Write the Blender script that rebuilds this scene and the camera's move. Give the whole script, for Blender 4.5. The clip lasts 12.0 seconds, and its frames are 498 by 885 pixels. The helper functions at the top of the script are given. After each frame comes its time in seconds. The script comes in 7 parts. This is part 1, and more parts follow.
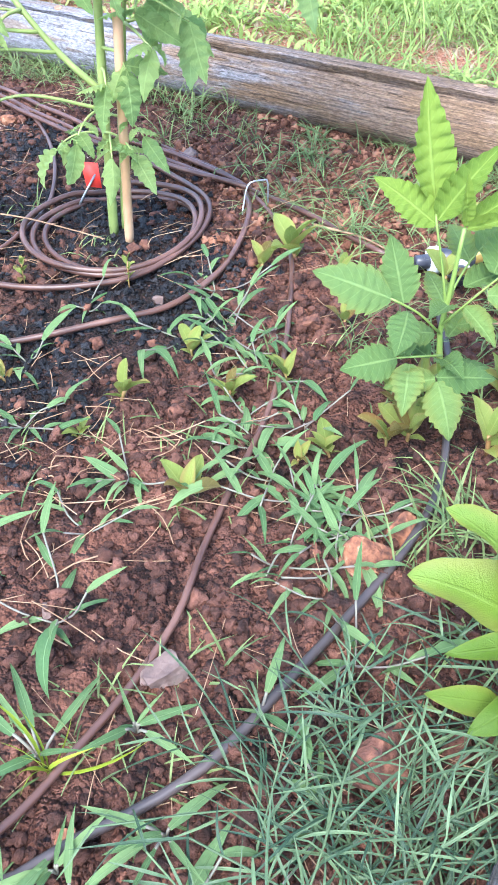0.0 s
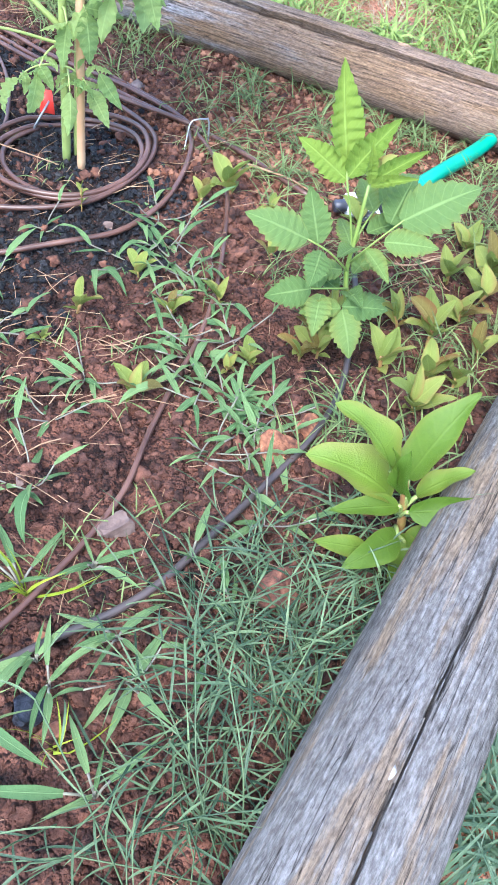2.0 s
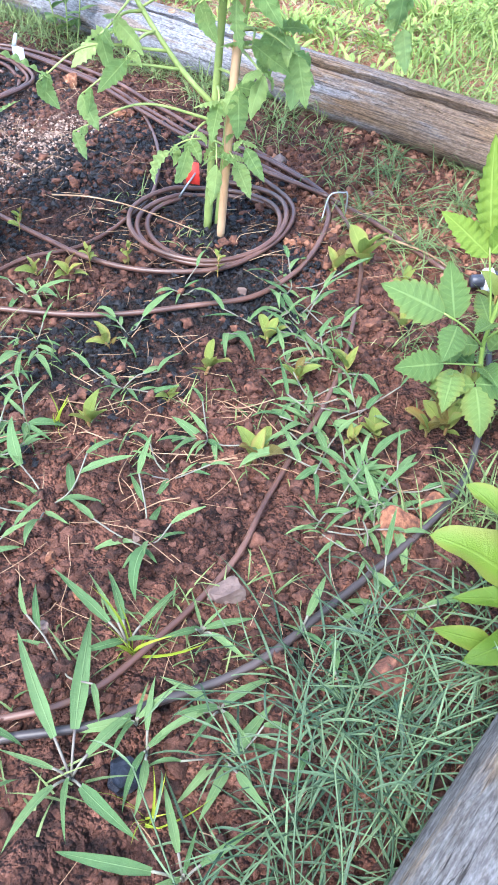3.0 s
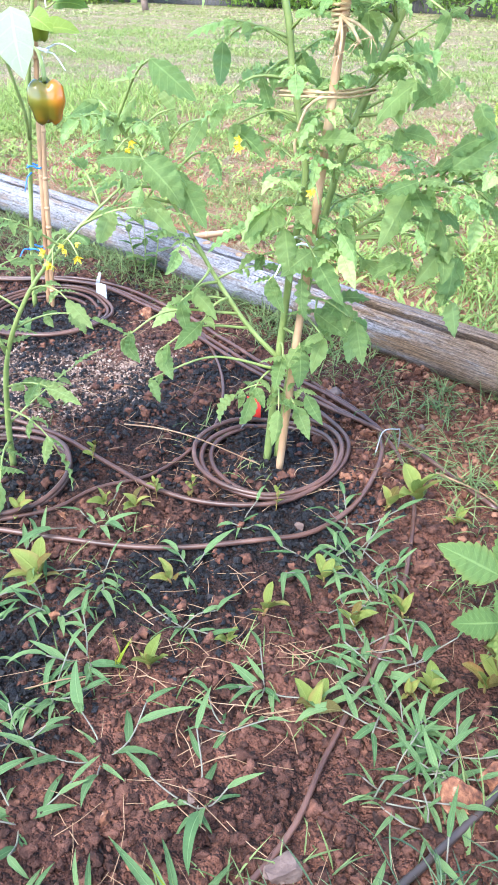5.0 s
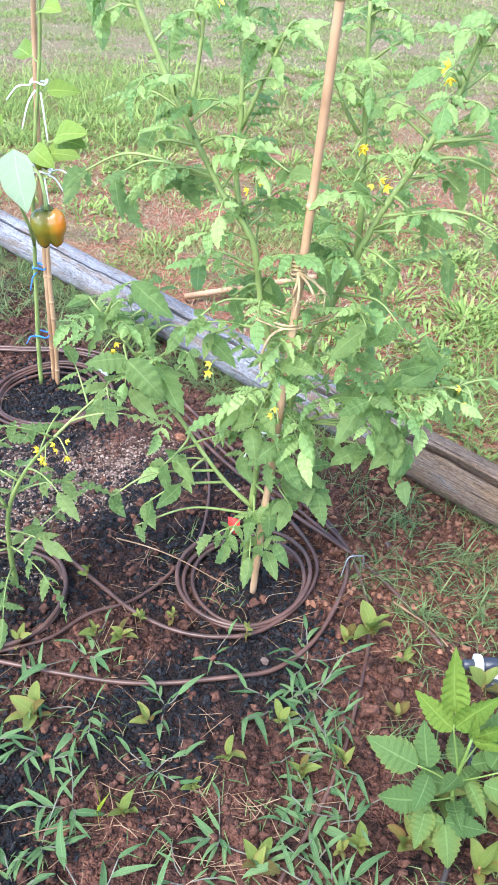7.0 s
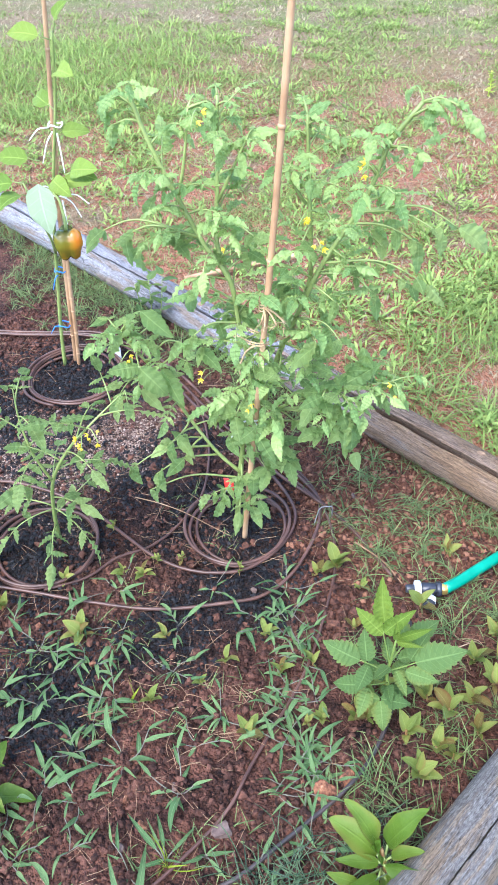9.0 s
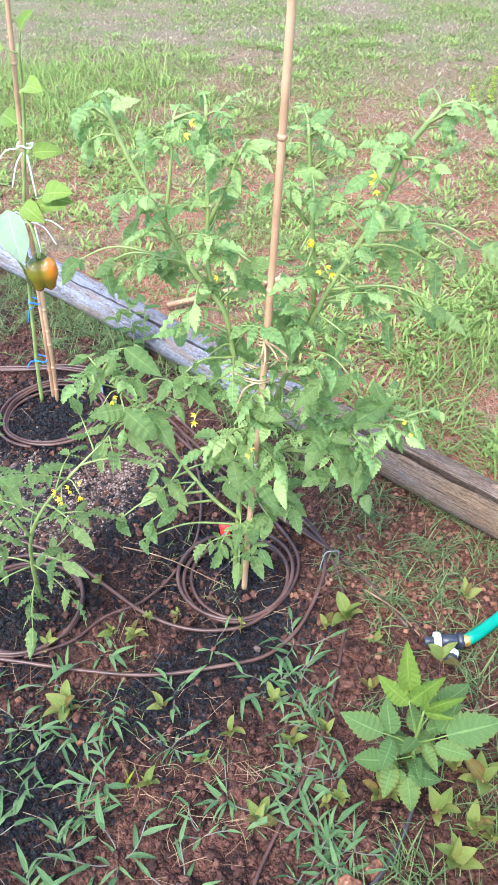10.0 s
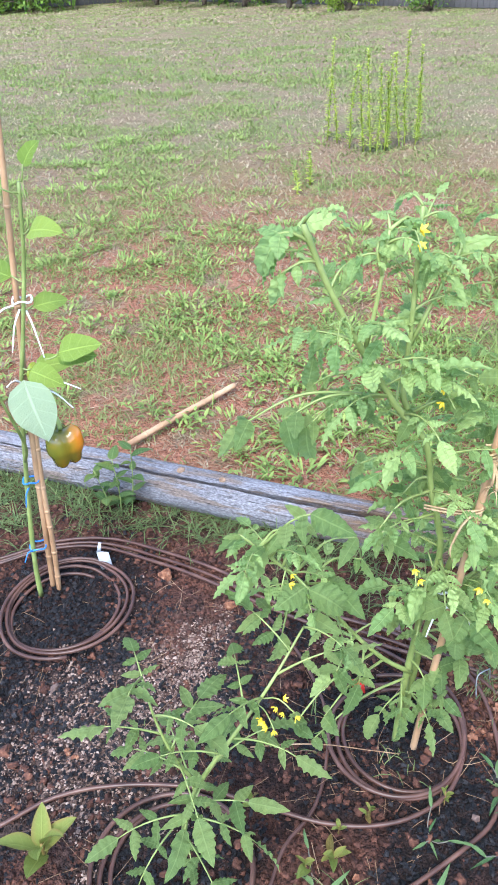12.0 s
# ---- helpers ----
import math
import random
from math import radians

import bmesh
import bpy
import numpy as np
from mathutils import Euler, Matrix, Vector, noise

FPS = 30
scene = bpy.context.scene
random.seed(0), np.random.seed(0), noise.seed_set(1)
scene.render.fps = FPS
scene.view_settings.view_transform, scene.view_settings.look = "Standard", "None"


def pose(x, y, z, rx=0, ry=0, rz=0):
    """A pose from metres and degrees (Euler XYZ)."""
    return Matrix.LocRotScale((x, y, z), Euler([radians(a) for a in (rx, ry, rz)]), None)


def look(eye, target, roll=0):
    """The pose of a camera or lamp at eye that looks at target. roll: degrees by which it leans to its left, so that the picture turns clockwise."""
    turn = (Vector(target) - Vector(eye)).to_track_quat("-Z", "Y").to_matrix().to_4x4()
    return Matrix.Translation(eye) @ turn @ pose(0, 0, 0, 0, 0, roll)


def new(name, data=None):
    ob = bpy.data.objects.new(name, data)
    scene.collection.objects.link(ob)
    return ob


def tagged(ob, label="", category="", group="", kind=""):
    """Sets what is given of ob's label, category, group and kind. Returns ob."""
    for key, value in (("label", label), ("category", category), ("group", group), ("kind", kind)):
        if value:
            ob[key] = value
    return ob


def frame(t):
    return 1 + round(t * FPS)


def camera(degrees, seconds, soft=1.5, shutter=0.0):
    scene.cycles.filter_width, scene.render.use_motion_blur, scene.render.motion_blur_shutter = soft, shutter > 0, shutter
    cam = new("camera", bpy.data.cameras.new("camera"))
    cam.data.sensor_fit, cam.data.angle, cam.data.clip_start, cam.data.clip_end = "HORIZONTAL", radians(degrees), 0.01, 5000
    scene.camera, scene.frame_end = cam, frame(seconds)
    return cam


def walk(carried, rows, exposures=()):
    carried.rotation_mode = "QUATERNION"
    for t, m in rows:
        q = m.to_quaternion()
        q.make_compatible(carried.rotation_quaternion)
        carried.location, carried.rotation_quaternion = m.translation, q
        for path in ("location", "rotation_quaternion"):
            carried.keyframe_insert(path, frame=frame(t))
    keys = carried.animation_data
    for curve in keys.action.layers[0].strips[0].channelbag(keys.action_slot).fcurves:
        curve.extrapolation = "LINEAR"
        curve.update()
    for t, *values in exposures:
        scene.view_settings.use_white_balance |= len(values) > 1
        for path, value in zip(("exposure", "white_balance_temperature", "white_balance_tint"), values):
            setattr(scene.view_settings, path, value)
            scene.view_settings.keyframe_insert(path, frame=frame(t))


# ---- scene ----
cam = camera(36.5, 12.0, soft=1.7)
PATH = [
    (0, (0.273, -1.131, 0.614), (0.207, 0.311, -0.771), -0.4),
    (0.5, (0.263, -1.23, 0.671), (0.286, 0.16, -0.767), 2.9),
    (1, (0.268, -1.256, 0.693), (0.369, 0.084, -0.788), 6.1),
    (1.5, (0.263, -1.28, 0.725), (0.41, 0.026, -0.782), 8.1),
    (2, (0.265, -1.281, 0.728), (0.405, 0.025, -0.779), 8.2),
    (2.5, (0.254, -1.275, 0.729), (0.259, 0.078, -0.744), 5.6),
    (3, (0.253, -1.265, 0.717), (0.084, 0.142, -0.694), 3.1),
    (3.2, (0.256, -1.26, 0.717), (0.036, 0.16, -0.674), 2.0),
    (4.8, (0.226, -1.25, 0.805), (-0.103, 0.387, -0.296), 2.0),
    (5, (0.223, -1.237, 0.828), (-0.125, 0.419, -0.238), 1.7),
    (5.5, (0.237, -1.211, 0.856), (-0.138, 0.497, -0.116), 1.3),
    (6, (0.259, -1.17, 0.928), (-0.125, 0.565, 0.009), 1.4),
    (6.5, (0.265, -1.135, 1.132), (-0.103, 0.556, 0.129), 2.1),
    (7, (0.271, -1.127, 1.245), (-0.1, 0.432, 0.049), 2.2),
    (7.2, (0.276, -1.141, 1.302), (-0.098, 0.369, 0.045), 2.0),
    (8.8, (0.378, -1.348, 1.597), (-0.002, 0.089, 0.259), 0.3),
    (9, (0.383, -1.37, 1.585), (0.016, 0.079, 0.255), 0.0),
    (9.5, (0.368, -1.354, 1.543), (0.02, 0.114, 0.23), -0.6),
    (10, (0.309, -1.216, 1.512), (-0.02, 0.276, 0.221), -0.6),
    (10.2, (0.247, -1.207, 1.501), (-0.04, 0.318, 0.241), 1.0),
    (10.5, (0.141, -1.152, 1.511), (-0.057, 0.385, 0.247), 0.9),
    (10.7, (0.022, -1.158, 1.52), (-0.083, 0.405, 0.278), 0.4),
    (11, (-0.173, -1.179, 1.527), (-0.149, 0.426, 0.334), -1.0),
    (11.5, (-0.32, -1.065, 1.502), (-0.167, 0.57, 0.36), -2.4),
    (12, (-0.381, -0.944, 1.458), (-0.191, 0.703, 0.339), -3.9),
]
walk(cam, [(t, look(eye, target, roll)) for t, eye, target, roll in PATH], [(0, 3.0, 5900, 10), (1.5, 2.84, 5850, 10), (3, 2.93, 5950, 10), (5.5, 2.69, 6000, 9), (7, 2.48, 6000, 8), (9, 2.46, 5900, 10), (10.5, 2.46, 5950, 10), (11, 2.32, 5950, 10), (12, 2.22, 5950, 10)])

# world and sun: a bright, softly veiled late-day sky
world = bpy.data.worlds.new("sky")
scene.world = world
world.use_nodes = True
wn = world.node_tree.nodes
sky = wn.new("ShaderNodeTexSky")
sky.sky_type = "NISHITA"
sky.sun_disc = False
sky.sun_elevation = radians(57)
sky.sun_rotation = radians(203)
sky.dust_density = 1.2
wn["Background"].inputs["Strength"].default_value = 0.145
world.node_tree.links.new(sky.outputs[0], wn["Background"].inputs["Color"])
sun = new("sun", bpy.data.lights.new("sun", "SUN"))
sun.data.energy, sun.data.angle, sun.data.color = 1.5, radians(40), (1.0, 0.97, 0.92)
sun.matrix_world = look((-0.76, -1.79, 3.0), (0, 0, 0))

# ---- materials ----


def material(name, rough=0.6, spec=0.5):
    m = bpy.data.materials.new(name)
    m.use_nodes = True
    b = m.node_tree.nodes["Principled BSDF"]
    b.inputs["Roughness"].default_value = rough
    b.inputs["Specular IOR Level"].default_value = spec
    return m, m.node_tree, b


def node(tree, kind, **values):
    n = tree.nodes.new("ShaderNode" + kind)
    for k, v in values.items():
        if k in n.inputs:
            n.inputs[k].default_value = v
    return n


def wire(tree, a, b):
    tree.links.new(a, b)


def coords(tree, scale=(1, 1, 1)):
    t = tree.nodes.new("ShaderNodeTexCoord")
    m = tree.nodes.new("ShaderNodeMapping")
    m.inputs["Scale"].default_value = scale
    wire(tree, t.outputs["Object"], m.inputs[0])
    return m.outputs[0]


def noise_tex(tree, co, scale, detail=4.0, rough=0.55):
    n = node(tree, "TexNoise", Scale=scale, Detail=detail, Roughness=rough)
    if co is not None:
        wire(tree, co, n.inputs["Vector"])
    return n.outputs["Fac"]


def ramp(tree, fac, stops):
    r = tree.nodes.new("ShaderNodeValToRGB")
    e = r.color_ramp.elements
    e[0].position, e[0].color = stops[0][0], (*stops[0][1], 1)
    e[1].position, e[1].color = stops[-1][0], (*stops[-1][1], 1)
    for p, c in stops[1:-1]:
        e.new(p).color = (*c, 1)
    wire(tree, fac, r.inputs[0])
    return r.outputs[0]


def mix(tree, fac, a, b, mode="MIX"):
    n = tree.nodes.new("ShaderNodeMix")
    n.data_type, n.blend_type = "RGBA", mode
    for i, v in ((0, fac), (6, a), (7, b)):
        if isinstance(v, (int, float)):
            n.inputs[i].default_value = v
        elif isinstance(v, tuple):
            n.inputs[i].default_value = (*v, 1)
        else:
            wire(tree, v, n.inputs[i])
    return n.outputs[2]


def calc(tree, op, a, b=0.0, clamp=False):
    n = tree.nodes.new("ShaderNodeMath")
    n.operation, n.use_clamp = op, clamp
    for i, v in enumerate((a, b)):
        if isinstance(v, (int, float)):
            n.inputs[i].default_value = v
        else:
            wire(tree, v, n.inputs[i])
    return n.outputs[0]


def smooth(tree, v, lo, hi):
    n = tree.nodes.new("ShaderNodeMapRange")
    n.interpolation_type = "SMOOTHSTEP"
    n.inputs[1].default_value, n.inputs[2].default_value = lo, hi
    wire(tree, v, n.inputs[0])
    return n.outputs[0]


def bump(tree, b, height, strength, distance):
    n = node(tree, "Bump", Strength=strength, Distance=distance)
    wire(tree, height, n.inputs["Height"])
    wire(tree, n.outputs[0], b.inputs["Normal"])


def plain(name, stops, scale, rough=0.6, bump_at=None, bump_dist=0.002, spec=0.4, metal=0.0):
    """A material whose colour runs through the stops by noise, with a little variation from thing to thing."""
    m, t, b = material(name, rough, spec)
    co = coords(t)
    f = noise_tex(t, co, scale)
    c = ramp(t, f, stops)
    info = t.nodes.new("ShaderNodeObjectInfo")
    c = mix(t, calc(t, "MULTIPLY", info.outputs["Random"], 0.25), c, (0.5, 0.5, 0.5), "OVERLAY")
    wire(t, c, b.inputs["Base Color"])
    b.inputs["Metallic"].default_value = metal
    if bump_at:
        bump(t, b, noise_tex(t, co, bump_at, 5), 0.6, bump_dist)
    return m


def leafy(name, dark, light, tip=None, rough=0.5, veins=9.0, relief=0.0015, through_light=0.36, veined=0.45):
    """Leaf material. UV: u along the leaf, v across it, 0.5 at the midrib."""
    m, t, b = material(name, rough, 0.25)
    uv = t.nodes.new("ShaderNodeUVMap").outputs[0]
    sep = t.nodes.new("ShaderNodeSeparateXYZ")
    wire(t, uv, sep.inputs[0])
    geo = t.nodes.new("ShaderNodeNewGeometry")
    co = coords(t)
    isl = geo.outputs["Random Per Island"]
    info = t.nodes.new("ShaderNodeObjectInfo")
    isl = calc(t, "FRACT", calc(t, "ADD", isl, info.outputs["Random"]))
    f = calc(t, "ADD", calc(t, "MULTIPLY", isl, 0.6), calc(t, "MULTIPLY", noise_tex(t, co, 25, 3), 0.4))
    c = ramp(t, f, [(0.2, dark), (0.8, light)])
    off = calc(t, "ABSOLUTE", calc(t, "SUBTRACT", sep.outputs[1], 0.5))
    if tip:
        c = mix(t, calc(t, "MULTIPLY", smooth(t, calc(t, "ADD", off, calc(t, "MULTIPLY", isl, 0.3)), 0.42, 0.75), 0.8), c, tip)
    rib = smooth(t, off, 0.05, 0.012)
    side = calc(t, "SINE", calc(t, "MULTIPLY", calc(t, "SUBTRACT", sep.outputs[0], calc(t, "MULTIPLY", off, 0.35)), veins * 6.283))
    vein = smooth(t, side, 0.86, 1.0)
    line = calc(t, "MAXIMUM", rib, calc(t, "MULTIPLY", vein, 0.35))
    pale = tuple(min(1, x * 1.5 + 0.04) for x in light)
    c = mix(t, calc(t, "MULTIPLY", line, veined), c, pale)
    wire(t, c, b.inputs["Base Color"])
    bump(t, b, calc(t, "SUBTRACT", calc(t, "ADD", noise_tex(t, co, 120, 2), calc(t, "MULTIPLY", noise_tex(t, co, 60, 1), 0.8)), line), 0.8, relief * 1.6)
    trans = node(t, "BsdfTranslucent")
    wire(t, mix(t, 0.5, c, light), trans.inputs["Color"])
    ms = node(t, "MixShader", Fac=through_light)
    wire(t, b.outputs[0], ms.inputs[1])
    wire(t, trans.outputs[0], ms.inputs[2])
    wire(t, ms.outputs[0], t.nodes["Material Output"].inputs["Surface"])
    return m


M_PIPE = plain("brown_poly_pipe", [(0.3, (0.04, 0.0185, 0.0135)), (0.55, (0.078, 0.037, 0.027)), (0.8, (0.135, 0.07, 0.05))], 14, 0.38, 60, 0.0006)
M_PIPE_BLACK = plain("black_poly_pipe", [(0.3, (0.022, 0.018, 0.018)), (0.7, (0.06, 0.045, 0.042))], 12, 0.42, 50, 0.0006)
M_BAMBOO = plain("bamboo_cane", [(0.25, (0.23, 0.125, 0.062)), (0.5, (0.37, 0.22, 0.12)), (0.75, (0.48, 0.32, 0.19))], 9, 0.5, 80, 0.0006)
M_WIRE = plain("galvanised_wire", [(0.3, (0.2, 0.2, 0.2)), (0.7, (0.34, 0.34, 0.34))], 40, 0.35, None, metal=0.8)
M_TWINE = plain("jute_twine", [(0.3, (0.30, 0.19, 0.10)), (0.7, (0.52, 0.38, 0.22))], 80, 0.9, 200, 0.001)
M_WHITE_TIE = plain("white_tie", [(0.3, (0.62, 0.64, 0.66)), (0.7, (0.8, 0.81, 0.82))], 50, 0.5)
M_BLUE_TIE = plain("blue_tie", [(0.3, (0.02, 0.12, 0.55)), (0.7, (0.04, 0.24, 0.75))], 50, 0.4)
M_HOSE = plain("green_hose_rubber", [(0.3, (0.0, 0.165, 0.1)), (0.7, (0.006, 0.23, 0.145))], 20, 0.35, 60, 0.0005)
M_TAG = plain("red_tag_plastic", [(0.3, (0.62, 0.03, 0.02)), (0.7, (0.8, 0.07, 0.05))], 30, 0.5)
M_LABEL = plain("pale_grey_plastic", [(0.3, (0.3, 0.32, 0.35)), (0.7, (0.42, 0.44, 0.47))], 30, 0.5)
M_CHALK = plain("chalky_white", [(0.35, (0.2, 0.19, 0.18)), (0.6, (0.36, 0.36, 0.36))], 160, 0.9, 300, 0.001)
M_FIT_BLACK = plain("black_fitting_plastic", [(0.3, (0.012, 0.013, 0.018)), (0.7, (0.035, 0.037, 0.05))], 30, 0.35, 60, 0.0006)
M_FIT_WHITE = plain("white_fitting_plastic", [(0.3, (0.62, 0.65, 0.68)), (0.7, (0.8, 0.82, 0.84))], 30, 0.4)
M_BRASS = plain("brass", [(0.3, (0.45, 0.30, 0.08)), (0.7, (0.6, 0.42, 0.14))], 30, 0.35, None, metal=0.7)

M_STEM = plain("green_stem", [(0.25, (0.115, 0.155, 0.042)), (0.55, (0.2, 0.25, 0.075)), (0.8, (0.3, 0.35, 0.13))], 18, 0.5, 150, 0.0006)
M_STEM_GREEN = plain("fresh_green_stem", [(0.3, (0.1, 0.16, 0.03)), (0.7, (0.17, 0.23, 0.055))], 30, 0.5)
M_STEM_PALE = plain("pale_runner_stem", [(0.3, (0.11, 0.09, 0.08)), (0.7, (0.16, 0.165, 0.115))], 30, 0.65)
M_STEM_RED = plain("reddish_stem", [(0.3, (0.20, 0.08, 0.04)), (0.7, (0.24, 0.2, 0.06))], 40, 0.5)
M_STRAW = plain("dry_straw", [(0.25, (0.13, 0.072, 0.04)), (0.5, (0.25, 0.15, 0.085)), (0.75, (0.4, 0.28, 0.18))], 12, 0.8)
M_TOMATO_LEAF = leafy("tomato_leaf", (0.17, 0.29, 0.1), (0.39, 0.51, 0.185), None, 0.52, 6, 0.003, 0.52, 0.36)
M_PEPPER_LEAF = leafy("pepper_leaf", (0.13, 0.225, 0.036), (0.3, 0.4, 0.08), None, 0.4, 5)
# pepper leaf whitened by glare: the bright light is put into its base colour
M_PEPPER_GLARE = leafy("pepper_leaf_glare", (0.29, 0.38, 0.23), (0.38, 0.47, 0.3), None, 0.3, 5)
M_SEED_LEAF = leafy("seedling_leaf", (0.135, 0.185, 0.04), (0.26, 0.3, 0.07), (0.27, 0.19, 0.065), 0.45, 5, 0.0007, veined=0.25)
M_SEED_BRONZE = leafy("bronze_seedling_leaf", (0.12, 0.1, 0.03), (0.25, 0.2, 0.055), (0.2, 0.075, 0.03), 0.45, 5)
M_BIG_LEAF = leafy("big_seedling_leaf", (0.058, 0.112, 0.012), (0.11, 0.175, 0.02), (0.15, 0.165, 0.03), 0.32, 5, 0.0004, veined=0.16)
M_SERRATE = leafy("serrated_leaf", (0.072, 0.135, 0.04), (0.148, 0.225, 0.062), (0.17, 0.2, 0.048), 0.5, 9, 0.001)
M_SERRATE_YOUNG = leafy("young_serrated_leaf", (0.1, 0.172, 0.022), (0.18, 0.26, 0.04), None, 0.5, 10, 0.001)
M_CRAB = leafy("crabgrass_blade", (0.068, 0.14, 0.052), (0.165, 0.255, 0.1), None, 0.62, 0.001, 0.0007)
M_BRIGHT = leafy("yellow_green_blade", (0.19, 0.25, 0.02), (0.3, 0.36, 0.035), None, 0.5, 0.001, 0.0003)
M_FINE = leafy("fine_grass_blade", (0.033, 0.066, 0.038), (0.102, 0.16, 0.088), None, 0.45, 0.001, through_light=0.18)
M_SPRIG = leafy("creeping_grass_blade", (0.022, 0.049, 0.028), (0.12, 0.178, 0.086), None, 0.5, 0.001, through_light=0.22)
M_THIN = leafy("thin_yellowing_grass_blade", (0.06, 0.1, 0.036), (0.21, 0.27, 0.1), None, 0.5, 0.001)
M_LAWN = leafy("lawn_blade", (0.175, 0.2, 0.066), (0.295, 0.32, 0.122), None, 0.6, 0.001)
M_LAWN_DRY = leafy("dry_lawn_blade", (0.26, 0.205, 0.125), (0.41, 0.34, 0.22), None, 0.75, 0.001)
M_LAWNWEED = leafy("lawn_weed_leaf", (0.135, 0.215, 0.052), (0.33, 0.415, 0.115), None, 0.6, 4)
M_TALL = leafy("feathery_weed_leaf", (0.33, 0.41, 0.06), (0.5, 0.56, 0.12), None, 0.6, 0.001)
M_RUST = plain("rusty_clod", [(0.3, (0.028, 0.011, 0.0075)), (0.5, (0.08, 0.03, 0.018)), (0.7, (0.16, 0.068, 0.04))], 70, 0.9, 160, 0.006)
M_LUSH = leafy("lush_grass_blade", (0.12, 0.185, 0.045), (0.26, 0.335, 0.09), None, 0.5, 0.001)
M_PETAL = plain("yellow_petal", [(0.3, (0.72, 0.5, 0.02)), (0.7, (0.85, 0.65, 0.05))], 60, 0.5)
M_HEDGE = leafy("hedge_leaf", (0.035, 0.085, 0.015), (0.2, 0.32, 0.05), None, 0.5, 4)
M_BUSH = leafy("bright_bush_leaf", (0.09, 0.16, 0.018), (0.33, 0.42, 0.055), None, 0.5, 4)
M_POST = plain("pale_brown_post", [(0.3, (0.12, 0.08, 0.06)), (0.7, (0.22, 0.16, 0.125))], 8, 0.85, 30, 0.006)
M_BARK = plain("bark", [(0.3, (0.05, 0.035, 0.025)), (0.7, (0.16, 0.12, 0.09))], 8, 0.9, 30, 0.01)
M_FENCE = plain("grey_fence_board", [(0.3, (0.05, 0.046, 0.046)), (0.7, (0.12, 0.11, 0.108))], 4, 0.85, 40, 0.003)
M_ROCK = plain("orange_rock", [(0.34, (0.05, 0.018, 0.01)), (0.45, (0.13, 0.048, 0.024)), (0.56, (0.19, 0.08, 0.04)), (0.66, (0.33, 0.18, 0.11))], 75, 0.85, 130, 0.01)
M_ROCK_GREY = plain("grey_rock", [(0.25, (0.05, 0.03, 0.027)), (0.5, (0.115, 0.075, 0.062)), (0.75, (0.18, 0.135, 0.115))], 40, 0.8, 120, 0.003)


M_COAL = plain("blue_black_charcoal", [(0.35, (0.006, 0.007, 0.012)), (0.6, (0.02, 0.022, 0.032)), (0.75, (0.05, 0.052, 0.065))], 60, 0.5, 110, 0.006)
M_KNOT = plain("knot_wood", [(0.3, (0.13, 0.075, 0.045)), (0.6, (0.28, 0.18, 0.11))], 60, 0.8, 200, 0.002)


def crumbs(name, stops, rough, spec=0.25, vary=0.7):
    m, t, b = material(name, rough, spec)
    geo = t.nodes.new("ShaderNodeNewGeometry")
    f = calc(t, "ADD", calc(t, "MULTIPLY", geo.outputs["Random Per Island"], vary), calc(t, "MULTIPLY", noise_tex(t, coords(t), 90), 1.0 - vary))
    wire(t, ramp(t, f, stops), b.inputs["Base Color"])
    bump(t, b, noise_tex(t, coords(t), 420, 4, 0.65), 1.0, 0.004)
    return m


M_CLOD = crumbs("soil_clods", [(0.25, (0.015, 0.0063, 0.0046)), (0.5, (0.074, 0.0305, 0.0205)), (0.7, (0.138, 0.06, 0.041)), (0.9, (0.21, 0.093, 0.062))], 0.72, 0.25, 0.3)
M_CHAR = crumbs("charcoal_chips", [(0.1, (0.0028, 0.003, 0.004)), (0.6, (0.009, 0.0092, 0.0118)), (0.86, (0.028, 0.026, 0.028)), (0.97, (0.08, 0.05, 0.042))], 0.5, 0.25)
M_DRY = crumbs("dry_earth_crumbs", [(0.1, (0.06, 0.023, 0.014)), (0.5, (0.16, 0.065, 0.038)), (0.9, (0.32, 0.155, 0.095))], 0.9)
M_GRAVEL = crumbs("pale_gravel", [(0.1, (0.03, 0.02, 0.018)), (0.45, (0.17, 0.105, 0.082)), (0.82, (0.36, 0.27, 0.22)), (0.96, (0.54, 0.46, 0.41))], 0.8)

# bed and lawn: the two logs part them
FAR_N, FAR_C = (0.5, 0.866), 0.635
NEAR_N, NEAR_C = (0.853, -0.522), 0.945


